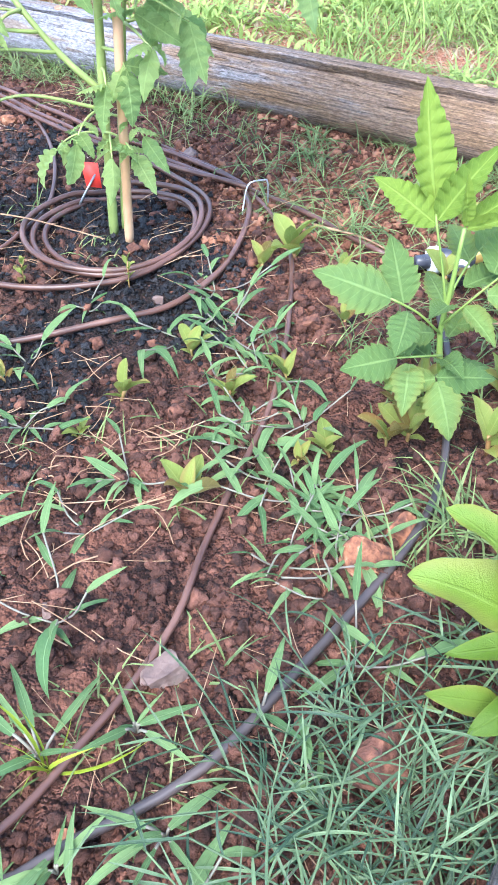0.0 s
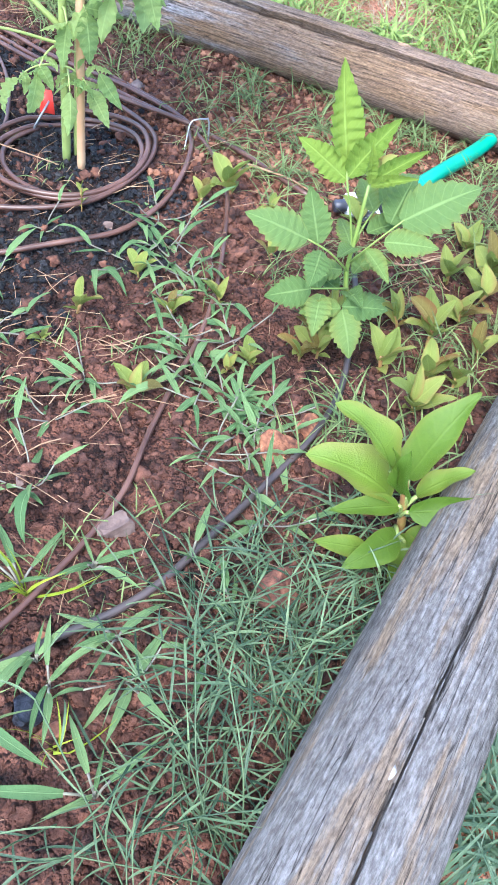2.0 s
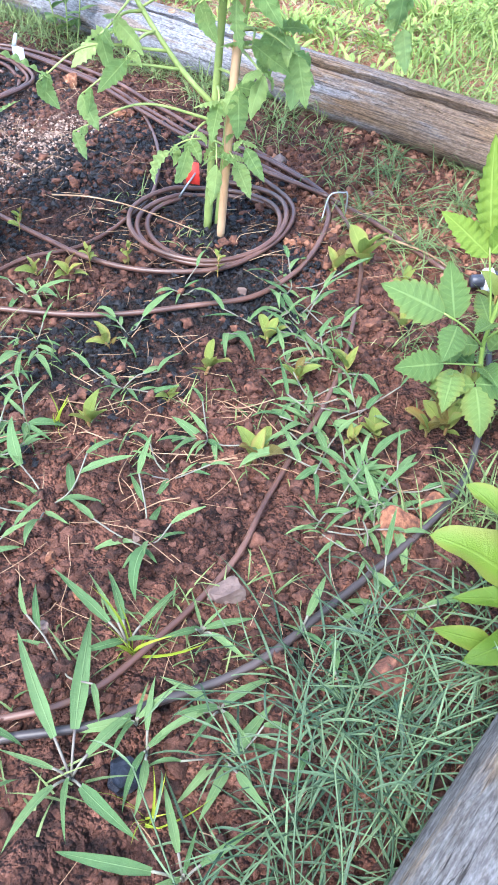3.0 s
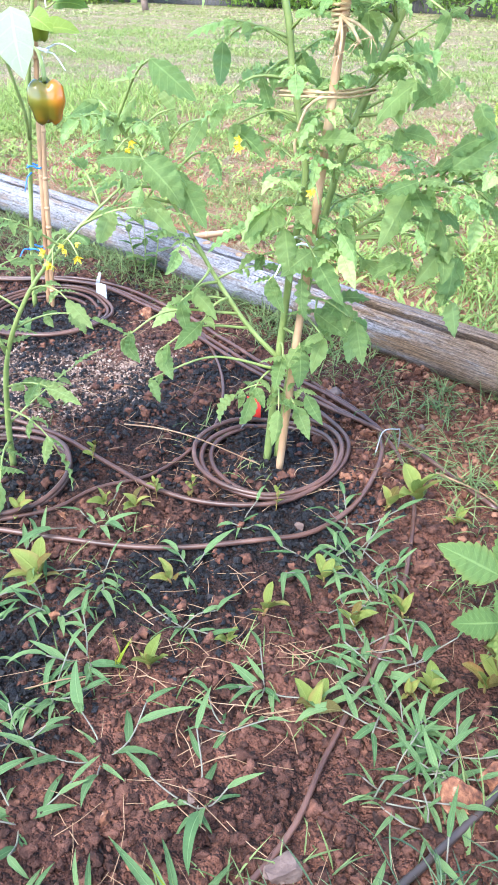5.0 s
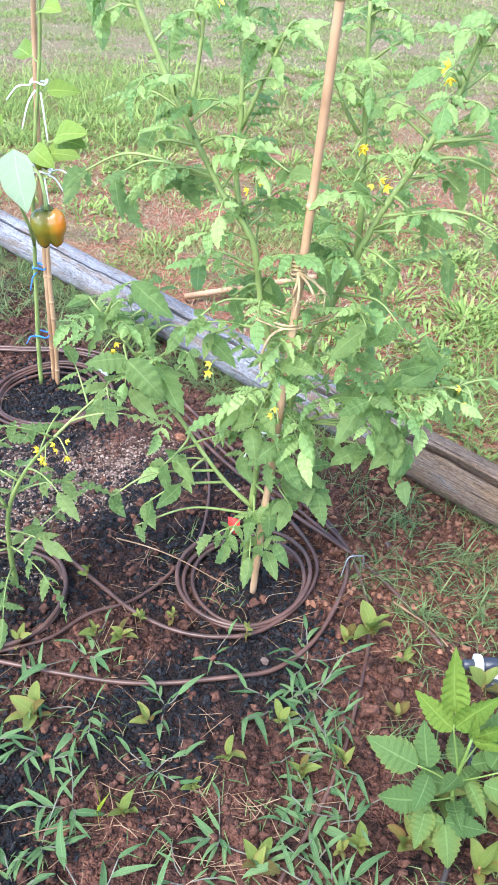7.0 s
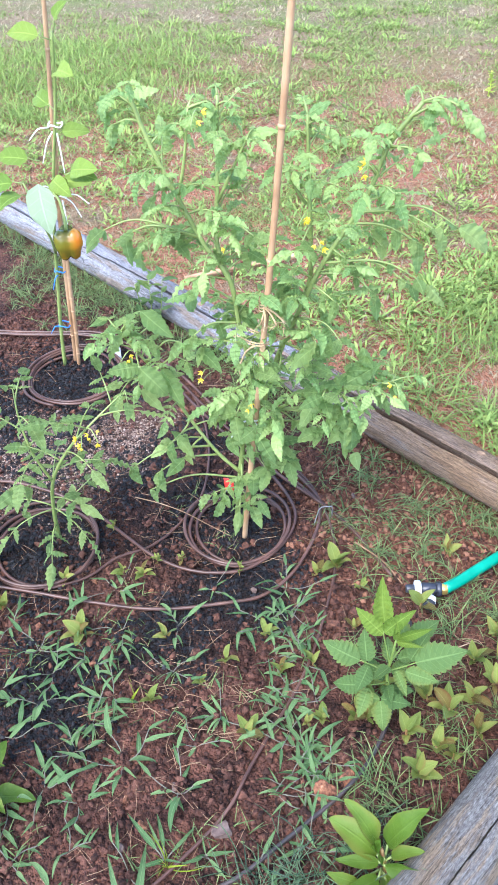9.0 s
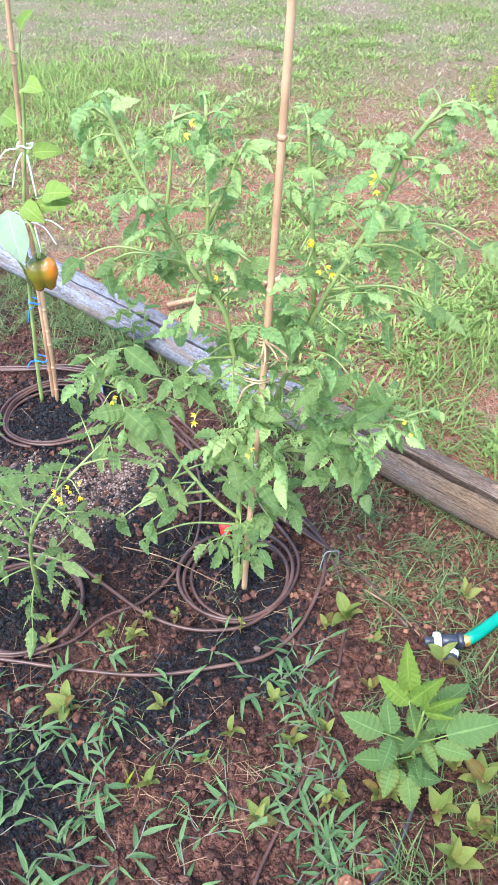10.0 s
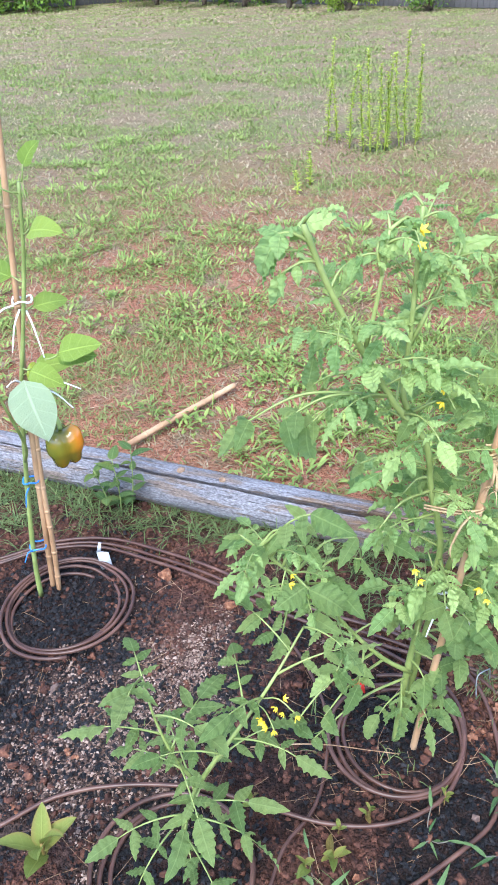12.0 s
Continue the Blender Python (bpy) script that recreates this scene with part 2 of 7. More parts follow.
def ground_material():
    m, t, b = material("red_earth_and_turf", 0.85, 0.2)
    tc = t.nodes.new("ShaderNodeTexCoord")
    co = tc.outputs["Object"]
    sep = t.nodes.new("ShaderNodeSeparateXYZ")
    wire(t, co, sep.inputs[0])
    X, Y = sep.outputs[0], sep.outputs[1]
    wob = calc(t, "MULTIPLY", calc(t, "SUBTRACT", noise_tex(t, co, 6, 3), 0.5), 0.35)

    def beyond(n, c, lo, hi):
        d = calc(t, "SUBTRACT", calc(t, "ADD", calc(t, "MULTIPLY", X, n[0]), calc(t, "MULTIPLY", Y, n[1])), c)
        return smooth(t, d, lo, hi)

    turf = calc(t, "MAXIMUM", beyond(FAR_N, FAR_C, -0.02, 0.05), beyond(NEAR_N, NEAR_C, -0.02, 0.05))
    turf = calc(t, "MAXIMUM", turf, calc(t, "MAXIMUM", beyond((-1, 0), 2.6, -0.1, 0.15), beyond((0, -1), 1.9, -0.1, 0.15)))
    # wet red-brown soil
    n1 = noise_tex(t, co, 9, 5)
    n2 = noise_tex(t, co, 70, 5, 0.65)
    # lowest stop is near black: shade in the crevices put into the soil colour
    soil = ramp(t, calc(t, "ADD", calc(t, "MULTIPLY", n1, 0.55), calc(t, "MULTIPLY", n2, 0.45)),
                [(0.38, (0.007, 0.003, 0.0026)), (0.48, (0.068, 0.028, 0.019)), (0.61, (0.185, 0.08, 0.054))])
    # charcoal round the plants
    def spot(cx, cy, r0, r1, sy=1.0):
        dx = calc(t, "SUBTRACT", X, cx)
        dy = calc(t, "MULTIPLY", calc(t, "SUBTRACT", Y, cy), sy)
        d = calc(t, "SQRT", calc(t, "ADD", calc(t, "MULTIPLY", dx, dx), calc(t, "MULTIPLY", dy, dy)))
        return smooth(t, calc(t, "ADD", d, wob), r1, r0)
    coal = spot(-0.05, 0.02, 0.18, 0.3)
    for a in ((-0.5, -0.2, 0.14, 0.26), (-0.72, 0.52, 0.2, 0.32), (-0.05, -0.36, 0.06, 0.22), (0.08, -0.2, 0.08, 0.2), (-0.22, 0.3, 0.06, 0.18), (-0.28, -0.6, 0.08, 0.22), (-0.72, 0.15, 0.2, 0.36), (-0.35, 0.12, 0.08, 0.24), (-0.95, 0.3, 0.2, 0.4)):
        coal = calc(t, "MAXIMUM", coal, spot(*a))
    soil = mix(t, calc(t, "MULTIPLY", coal, 0.82), soil, ramp(t, n2, [(0.35, (0.0035, 0.0035, 0.004)), (0.7, (0.018, 0.0155, 0.016))]))
    # paler gritty patch
    soil = mix(t, calc(t, "MULTIPLY", calc(t, "MAXIMUM", spot(-0.64, 0.1, 0.1, 0.34), spot(-0.42, 0.28, 0.06, 0.26)), 0.55), soil, ramp(t, n2, [(0.35, (0.05, 0.034, 0.03)), (0.52, (0.125, 0.085, 0.072)), (0.65, (0.29, 0.21, 0.18))]))
    # drier orange earth by the far log
    soil = mix(t, calc(t, "MULTIPLY", calc(t, "MAXIMUM", spot(0.5, 0.22, 0.2, 0.5), spot(0.3, 0.22, 0.12, 0.32)), 0.75), soil, ramp(t, n2, [(0.35, (0.065, 0.025, 0.016)), (0.65, (0.2, 0.085, 0.05))]))
    soil = mix(t, calc(t, "MULTIPLY", spot(0.6, -0.22, 0.1, 0.36), 0.32), soil, ramp(t, n2, [(0.35, (0.07, 0.028, 0.017)), (0.65, (0.2, 0.085, 0.048))]))
    # turf: red earth, dry thatch and green
    t1 = noise_tex(t, co, 0.9, 5, 0.6)
    t2 = noise_tex(t, co, 3.2, 5, 0.6)
    t3 = noise_tex(t, co, 45, 4, 0.7)
    thatch = ramp(t, t3, [(0.3, (0.18, 0.122, 0.074)), (0.55, (0.28, 0.205, 0.13)), (0.75, (0.37, 0.29, 0.2))])
    green = ramp(t, t3, [(0.3, (0.125, 0.15, 0.05)), (0.7, (0.22, 0.245, 0.09))])
    red = ramp(t, t3, [(0.3, (0.19, 0.072, 0.04)), (0.5, (0.34, 0.145, 0.085)), (0.72, (0.46, 0.25, 0.17))])
    lawn = mix(t, calc(t, "MULTIPLY", smooth(t, calc(t, "ADD", calc(t, "MULTIPLY", t2, 0.5), calc(t, "MULTIPLY", noise_tex(t, co, 1.4, 4), 0.5)), 0.42, 0.6), 0.75), thatch, green)
    near = smooth(t, calc(t, "SQRT", calc(t, "ADD", calc(t, "MULTIPLY", X, X), calc(t, "MULTIPLY", Y, Y))), 6.0, 2.4)
    lawn = mix(t, calc(t, "MULTIPLY", near, smooth(t, calc(t, "ADD", calc(t, "MULTIPLY", t1, 0.5), calc(t, "MULTIPLY", t2, 0.5)), 0.38, 0.49)), lawn, red)
    wire(t, mix(t, turf, soil, lawn), b.inputs["Base Color"])
    wet = smooth(t, noise_tex(t, co, 4, 3), 0.45, 0.65)
    wire(t, calc(t, "SUBTRACT", 0.92, calc(t, "MULTIPLY", calc(t, "MULTIPLY", wet, 0.4), calc(t, "SUBTRACT", 1.0, turf))), b.inputs["Roughness"])
    # crumbs: rounded grains of two sizes
    def grains(scale):
        v = node(t, "TexVoronoi", Scale=scale, Randomness=1.0)
        wire(t, co, v.inputs["Vector"])
        return calc(t, "SUBTRACT", 1.0, v.outputs["Distance"])
    bump(t, b, calc(t, "ADD", calc(t, "ADD", n2, calc(t, "MULTIPLY", grains(110), 1.1)), calc(t, "MULTIPLY", grains(260), 0.5)), 1.0, 0.015)
    return m


M_GROUND = ground_material()


def wood_material(name, stops, tan, stained=None):
    """Weathered log wood; the grain runs along the local x axis."""
    m, t, b = material(name, 0.85, 0.2)
    fibre = noise_tex(t, coords(t, (2.2, 60, 60)), 6, 8, 0.7)
    streak = noise_tex(t, coords(t, (1.3, 9, 9)), 4, 6, 0.65)
    big = noise_tex(t, coords(t, (1, 2, 2)), 2.0, 3)
    pit = noise_tex(t, coords(t, (0.45, 1, 1)), 190, 4, 0.65)
    c = ramp(t, calc(t, "ADD", calc(t, "ADD", calc(t, "MULTIPLY", fibre, 0.36), calc(t, "MULTIPLY", big, 0.22)), calc(t, "MULTIPLY", pit, 0.42)), stops)
    c = mix(t, calc(t, "MULTIPLY", smooth(t, streak, 0.47, 0.6), 0.75), c, ramp(t, fibre, [(0.35, tuple(x * 0.55 for x in tan)), (0.6, tan)]))
    if stained:
        sep = t.nodes.new("ShaderNodeSeparateXYZ")
        wire(t, t.nodes.new("ShaderNodeTexCoord").outputs["Object"], sep.inputs[0])
        edge = calc(t, "ADD", sep.outputs[0], calc(t, "MULTIPLY", calc(t, "SUBTRACT", streak, 0.5), 1.6))
        c = mix(t, calc(t, "MULTIPLY", smooth(t, edge, *stained[0]), 0.8), c, ramp(t, fibre, [(0.35, stained[1]), (0.62, stained[2])]))
    # long hairline checks: thin contours of a stretched noise
    checks = calc(t, "ABSOLUTE", calc(t, "SUBTRACT", noise_tex(t, coords(t, (0.9, 26, 26)), 3.2, 3, 0.5), 0.5))
    line = smooth(t, checks, 0.009, 0.002)
    c = mix(t, calc(t, "MULTIPLY", line, 0.7), c, (0.022, 0.018, 0.016))
    c = mix(t, calc(t, "MULTIPLY", smooth(t, fibre, 0.38, 0.28), 0.45), c, (0.05, 0.042, 0.038))
    c = mix(t, 0.5, c, ramp(t, noise_tex(t, coords(t, (0.3, 1, 1)), 330, 4, 0.75), [(0.36, (0.14, 0.14, 0.14)), (0.64, (0.84, 0.84, 0.84))]), "OVERLAY")
    wire(t, c, b.inputs["Base Color"])
    high = calc(t, "ADD", calc(t, "ADD", fibre, calc(t, "MULTIPLY", pit, 0.35)), calc(t, "MULTIPLY", line, -0.7))
    bump(t, b, high, 1.0, 0.007)
    return m


M_LOG_NEAR = wood_material("weathered_near_log", [(0.36, (0.05, 0.043, 0.039)), (0.48, (0.122, 0.111, 0.105)), (0.6, (0.205, 0.197, 0.193))], (0.235, 0.165, 0.105))
M_LOG_FAR = wood_material("weathered_far_log", [(0.34, (0.08, 0.074, 0.078)), (0.48, (0.19, 0.184, 0.2)), (0.62, (0.31, 0.315, 0.345))], (0.22, 0.16, 0.12), ((2.9, 3.45), (0.07, 0.038, 0.021), (0.24, 0.145, 0.075)))

# ---- building helpers ----


class Geo:
    """Vertices, faces and UVs on their way to one mesh."""

    def __init__(self):
        self.v, self.f, self.uv = [], [], []

    def add(self, verts, faces, uvs=None):
        k = len(self.v)
        self.v.extend(verts)
        self.f.extend([tuple(i + k for i in q) for q in faces])
        self.uv.extend(uvs if uvs else [(0.5, 0.5)] * len(verts))

    def mesh(self, name, mat, smooth_faces=True):
        me = bpy.data.meshes.new(name)
        me.from_pydata([tuple(p) for p in self.v], [], self.f)
        layer = me.uv_layers.new(name="UVMap")
        idx = np.empty(len(me.loops), dtype=np.int32)
        me.loops.foreach_get("vertex_index", idx)
        layer.data.foreach_set("uv", np.array(self.uv, dtype=np.float32)[idx].ravel())
        me.materials.append(mat)
        me.polygons.foreach_set("use_smooth", [smooth_faces] * len(me.polygons))
        me.update()
        return me


def under(ob, parent):
    """Parent ob, whose mesh is built in world places, without moving it."""
    ob.parent = parent
    if parent.type == "EMPTY":
        ob.matrix_parent_inverse = parent.matrix_basis.inverted()


def piece(name, me, parent, m):
    """An object on a shared mesh, at the world pose m, under its thing."""
    ob = new(name, me)
    under(ob, parent)
    ob.matrix_basis = m
    return ob


def part(name, geo, mat, parent=None, label="", smooth_faces=True):
    ob = new(name, geo.mesh(name, mat, smooth_faces))
    if parent is not None:
        under(ob, parent)
    if label:
        tagged(ob, label)
    return ob


def base(name, at, label, category, group="", kind=""):
    ob = new(name)
    ob.location = at
    ob.empty_display_size = 0.05
    return tagged(ob, label, category, group, kind)


def spline(points, step=0.02):
    """A smooth line through the points."""
    p = [Vector(q) for q in points]
    p = [p[0] * 2 - p[1], *p, p[-1] * 2 - p[-2]]
    out = []
    for a, b, c, d in zip(p, p[1:], p[2:], p[3:]):
        n = max(2, int((c - b).length / step))
        for i in range(n):
            s = i / n
            out.append(0.5 * (2 * b + (c - a) * s + (2 * a - 5 * b + 4 * c - d) * s * s + (3 * b - a - 3 * c + d) * s ** 3))
    return out + [p[-2]]


def tube(geo, line, radius, sides=8, cap=True):
    """A round bar along the line. radius: a number, or a function of 0..1 along it."""
    line = [Vector(q) for q in line]
    n = len(line)
    side = None
    rings = []
    for i, q in enumerate(line):
        d = (line[min(i + 1, n - 1)] - line[max(i - 1, 0)]).normalized()
        if side is None:
            side = d.orthogonal().normalized()
        side = (side - d * side.dot(d)).normalized()
        up = d.cross(side)
        r = radius(i / (n - 1)) if callable(radius) else radius
        rings.append([q + (side * math.cos(a) + up * math.sin(a)) * r for a in (k * math.tau / sides for k in range(sides))])
    verts = [v for ring in rings for v in ring]
    faces = [(i * sides + k, i * sides + (k + 1) % sides, (i + 1) * sides + (k + 1) % sides, (i + 1) * sides + k) for i in range(n - 1) for k in range(sides)]
    if cap:
        faces += [tuple(range(sides))[::-1], tuple((n - 1) * sides + k for k in range(sides))]
    geo.add(verts, faces, [(i / max(1, n - 1), k / sides) for i in range(n) for k in range(sides)])


def leaf(geo, at, way, up, length, width, droop=0.5, fold=0.25, teeth=0, shape="ovate", rows=7, twist=0.0, tooth=0.07, wavy=0.08):
    """One leaf blade: midrib and two halves, folded along the rib and drooping towards its tip."""
    way = Vector(way).normalized()
    up = Vector(up)
    up = (up - way * up.dot(way)).normalized() if up.cross(way).length > 1e-3 else way.orthogonal().normalized()
    side = way.cross(up)
    rows = max(rows, teeth + 1) if teeth else rows
    verts, uvs = [], []
    q, d, u = Vector(at), way.copy(), up.copy()
    step = length / (rows - 1)
    for i in range(rows):
        s = i / (rows - 1)
        if shape == "blade":
            w = min(1.0, 0.45 + 2.4 * s) * (1 - s ** 2.2)
        elif shape == "lance":
            w = math.sin(math.pi * s ** 0.62) ** 0.9
        elif shape == "pointed":
            w = math.sin(math.pi * s ** 0.6) ** 0.85 * (1.06 - 0.3 * s)
        elif shape == "broad":
            w = math.sin(math.pi * s ** 0.95) ** 0.75 * (0.8 + 0.3 * s)
        elif shape == "obovate":
            w = math.sin(math.pi * s ** 1.25) ** 0.85
        else:
            w = math.sin(math.pi * s ** 0.7) ** 0.8
        w *= width / 2
        if teeth and 0 < i < rows - 1:
            w *= 1.0 + tooth * (1 if i % 2 else -1)
        wave = wavy * width * math.sin(s * 13 + twist * 9) * min(1.0, 4 * s)
        rise = fold * w + wave * 0.5
        sd = side * math.cos(twist * s) + u * math.sin(twist * s)
        verts += [q + sd * w + u * rise, q, q - sd * w + u * (rise - wave)]
        uvs += [(s, 1.0), (s, 0.5), (s, 0.0)]
        turn = Matrix.Rotation(-droop / (rows - 1), 3, side)
        d, u = turn @ d, turn @ u
        q = q + d * step
    faces = []
    for i in range(rows - 1):
        a = i * 3
        faces += [(a, a + 1, a + 4, a + 3), (a + 1, a + 2, a + 5, a + 4)]
    geo.add(verts, faces, uvs)


def lump(geo, at, size, rng, flat=0.7, detail=1):
    """A rough stone or clod: a cube, corners cut in and jittered."""
    verts = []
    sx, sy, sz = (size * rng.uniform(0.7, 1.3) for _ in range(3))
    a = rng.uniform(0, math.tau)
    ca, sa = math.cos(a), math.sin(a)
    base_pts = ((-1, -1, -1), (1, -1, -1), (1, 1, -1), (-1, 1, -1), (-1, -1, 1), (1, -1, 1), (1, 1, 1), (-1, 1, 1), (0, 0, 1.5), (0, -1.5, 0), (1.5, 0, 0), (0, 1.5, 0), (-1.5, 0, 0))
    for x, y, z in base_pts:
        k = 0.58 * rng.uniform(0.7, 1.2)
        x, y, z = x * sx * k, y * sy * k, z * sz * flat * k
        verts.append((at[0] + x * ca - y * sa, at[1] + x * sa + y * ca, at[2] + z))
    faces = []
    for (a, b, c, d), e in (((4, 5, 6, 7), 8), ((0, 1, 5, 4), 9), ((1, 2, 6, 5), 10), ((2, 3, 7, 6), 11), ((3, 0, 4, 7), 12)):
        faces += [(a, b, e), (b, c, e), (c, d, e), (d, a, e)]
    geo.add(verts, faces)


NUGGET = bmesh.new()
bmesh.ops.create_icosphere(NUGGET, subdivisions=2, radius=1)
NUGGET_V = [v.co.copy() for v in NUGGET.verts]
NUGGET_F = [tuple(v.index for v in f.verts) for f in NUGGET.faces]
NUGGET.free()


def nugget(geo, at, size, rng, flat=0.8):
    """A crumbly clod: a ball pushed about by noise."""
    k = Vector((rng.uniform(0, 50), rng.uniform(0, 50), 0))
    sx, sy, sz = (size * rng.uniform(0.75, 1.3) for _ in range(3))
    o = Vector(at)
    geo.add([o + Vector((p.x * sx, p.y * sy, p.z * sz * flat)) * (1 + 0.7 * noise.noise(p * 1.5 + k) + 0.85 * noise.noise(p * 3.1 + k)) for p in NUGGET_V], NUGGET_F)


def crumb(geo, at, size, rng, flat=0.8):
    """A small chip or crumb: a skewed six-cornered grain."""
    a = rng.uniform(0, math.tau)
    x, y, z = at
    ring = []
    for k in range(4):
        r = size * rng.uniform(0.55, 1.25)
        b = a + k * math.pi / 2 + rng.uniform(-0.4, 0.4)
        ring.append((x + r * math.cos(b), y + r * math.sin(b), z + size * flat * rng.uniform(-0.35, 0.35)))
    top = (x + size * rng.uniform(-0.4, 0.4), y + size * rng.uniform(-0.4, 0.4), z + size * flat * rng.uniform(0.6, 1.2))
    geo.add([*ring, top, (x, y, z - size * flat)], [(0, 1, 4), (1, 2, 4), (2, 3, 4), (3, 0, 4), (1, 0, 5), (2, 1, 5), (3, 2, 5), (0, 3, 5)])


def past(n, c, x, y):
    return n[0] * x + n[1] * y - c


def in_bed(x, y, gap=0.0):
    return past(FAR_N, FAR_C, x, y) < -0.07 - gap and past(NEAR_N, NEAR_C, x, y) < -0.07 - gap


def fall(y):
    """The lawn slopes gently down towards its far edge."""
    return -0.021 * max(0.0, min(y, 45.0) - 5.0)


def level(x, y):
    """Height of the ground."""
    h = 0.012 * noise.noise((x * 2.1, y * 2.1, 0.3)) + 0.006 * noise.noise((x * 7, y * 7, 1.7))
    far = min(1.0, max(0.0, (math.hypot(x, y) - 1.2) / 3))
    return h * (1 - 0.2 * far) + far * 0.03 * noise.noise((x * 0.4, y * 0.4, 5.0)) + fall(y)


def lumps(x, y):
    """Small-scale roughness of the dug soil."""
    return 0.011 * noise.noise((x * 24, y * 24, 3)) + 0.011 * noise.noise((x * 52, y * 52, 8)) + 0.004 * noise.noise((x * 95, y * 95, 15))


# ---- ground: one sheet to the horizon ----
def ground():
    def axis(lo, hi, fine, ends):
        a = list(np.arange(lo, hi, fine))
        for s, k in ((1, hi), (-1, lo)):
            step, q, out = fine, k, []
            while abs(q) < ends:
                step *= 1.16
                q += s * step
                out.append(q)
            a = a + out if s > 0 else out[::-1] + a
        return a
    xs = axis(-1.1, 1.0, 0.0085, 900)
    ys = axis(-1.5, 1.2, 0.0085, 900)
    g = Geo()
    verts = []
    for y in ys:
        for x in xs:
            z = level(x, y) if abs(x) < 60 and abs(y) < 60 else fall(y)
            if in_bed(x, y) and -1.2 < x and -1.8 < y:
                z += lumps(x, y)
            verts.append((x, y, z))
    nx = len(xs)
    faces = [(j * nx + i, j * nx + i + 1, (j + 1) * nx + i + 1, (j + 1) * nx + i) for j in range(len(ys) - 1) for i in range(nx - 1)]
    g.add(verts, faces)
    tagged(part("ground", g, M_GROUND), "damp red-brown earth of the bed and patchy turf beyond", "ground", kind="structure")


ground()


# ---- the two logs that edge the bed ----
def log(name, p, q, radius, zc, mat, crack_at, label, seed, gap=1.0, opening=(0, 0, 0)):
    """A weathered log from p to q with a long drying crack and lumpy sides."""
    rng = random.Random(seed)
    p, q = Vector((*p, zc)), Vector((*q, zc))
    length = (q - p).length
    ob = base(name, p, label, "log", "logs edging the garden bed")
    ob.rotation_euler = (0, 0, math.atan2(q.y - p.y, q.x - p.x))
    n, sides = int(length / 0.02), 96
    verts = []
    for i in range(n + 1):
        x = i / n * length
        ca = crack_at + 0.1 * noise.noise((x * 2.4, seed, 0)) + 0.06 * noise.noise((x * 14, seed, 4)) + 0.04 * noise.noise((x * 45, seed, 6))
        wide = gap * (0.022 + 0.03 * max(0, noise.noise((x * 1.7, seed, 9)) + 0.35))
        if opening[0] < x < opening[1]:
            wide += opening[2] * math.sin(math.pi * (x - opening[0]) / (opening[1] - opening[0])) * (1 + 0.25 * noise.noise((x * 11, seed, 2)))
        for k in range(sides):
            # finer steps about the crack
            s = (k / sides) * 2 - 1
            a = crack_at + math.pi * (0.16 * s + 0.84 * s ** 3)
            r = radius * (1 + 0.05 * noise.noise((x * 1.3, math.cos(a) * 1.5, math.sin(a) * 1.5 + seed)) + 0.02 * noise.noise((x * 3, math.cos(a) * 14, math.sin(a) * 14)) - 0.03 * max(0, noise.noise((x * 1.6, math.cos(a) * 9 + 5, math.sin(a) * 9)) - 0.25))
            off = abs(a - ca)
            if off < wide:
                r -= 0.056 * (1 - off / wide) ** 0.2
            elif off < wide * 3:
                r += 0.002
            verts.append((x, math.cos(a) * r, math.sin(a) * r))
    g = Geo()
    faces = [(i * sides + k, i * sides + (k + 1) % sides, (i + 1) * sides + (k + 1) % sides, (i + 1) * sides + k) for i in range(n) for k in range(sides)]
    faces += [tuple(range(sides)), tuple(n * sides + k for k in range(sides))[::-1]]
    g.add(verts, faces)
    body = part("log_body", g, mat)
    body.data.set_sharp_from_angle(angle=radians(38))
    body.parent = ob
    return ob


# centre lines: the far log runs to the upper left, the near one along the bed's other edge
far_log = log("log", (-2.62, 2.24), (1.0025, 0.115), 0.067, 0.056, M_LOG_FAR, radians(117), "long weathered grey-brown log with a deep drying crack edging the bed", 3, 1.5, (2.7, 4.0, 0.075))
log("log", (-0.057, -1.888), (1.153, 0.089), 0.073, 0.058, M_LOG_NEAR, radians(98), "silvery weathered log with a long black crack beside grass", 11, 0.32)


def knot(on, along, angle, reach, size, label):
    """A cut branch stub: a low disc with a raised rim, set into the log."""
    g = Geo()
    rings = ((1.0, -0.5), (1.0, 0.25), (0.8, 0.42), (0.66, 0.2), (0.3, 0.24), (0.08, 0.2))
    out = Vector((0, math.cos(angle), math.sin(angle)))
    side = Vector((0, -math.sin(angle), math.cos(angle)))
    verts = []
    for r, h in rings:
        for k in range(18):
            a = k * math.tau / 18
            w = r * size * (1 + 0.12 * math.sin(2 * a + along * 9))
            verts.append(Vector((along, 0, 0)) + out * (reach + h * size) + Vector((1.25 * w * math.cos(a), 0, 0)) + side * w * math.sin(a))
    faces = [(i * 18 + k, i * 18 + (k + 1) % 18, (i + 1) * 18 + (k + 1) % 18, (i + 1) * 18 + k) for i in range(5) for k in range(18)]
    g.add(verts, faces + [tuple(5 * 18 + k for k in range(18))])
    ob = part("knot", g, M_KNOT, None, label)
    ob.parent = on


knot(far_log, 2.74, radians(98), 0.066, 0.009, "pale round knot")
knot(far_log, 2.6, radians(92), 0.065, 0.011, "dark grey knot")
knot(far_log, 3.77, radians(82), 0.066, 0.01, "reddish knot")

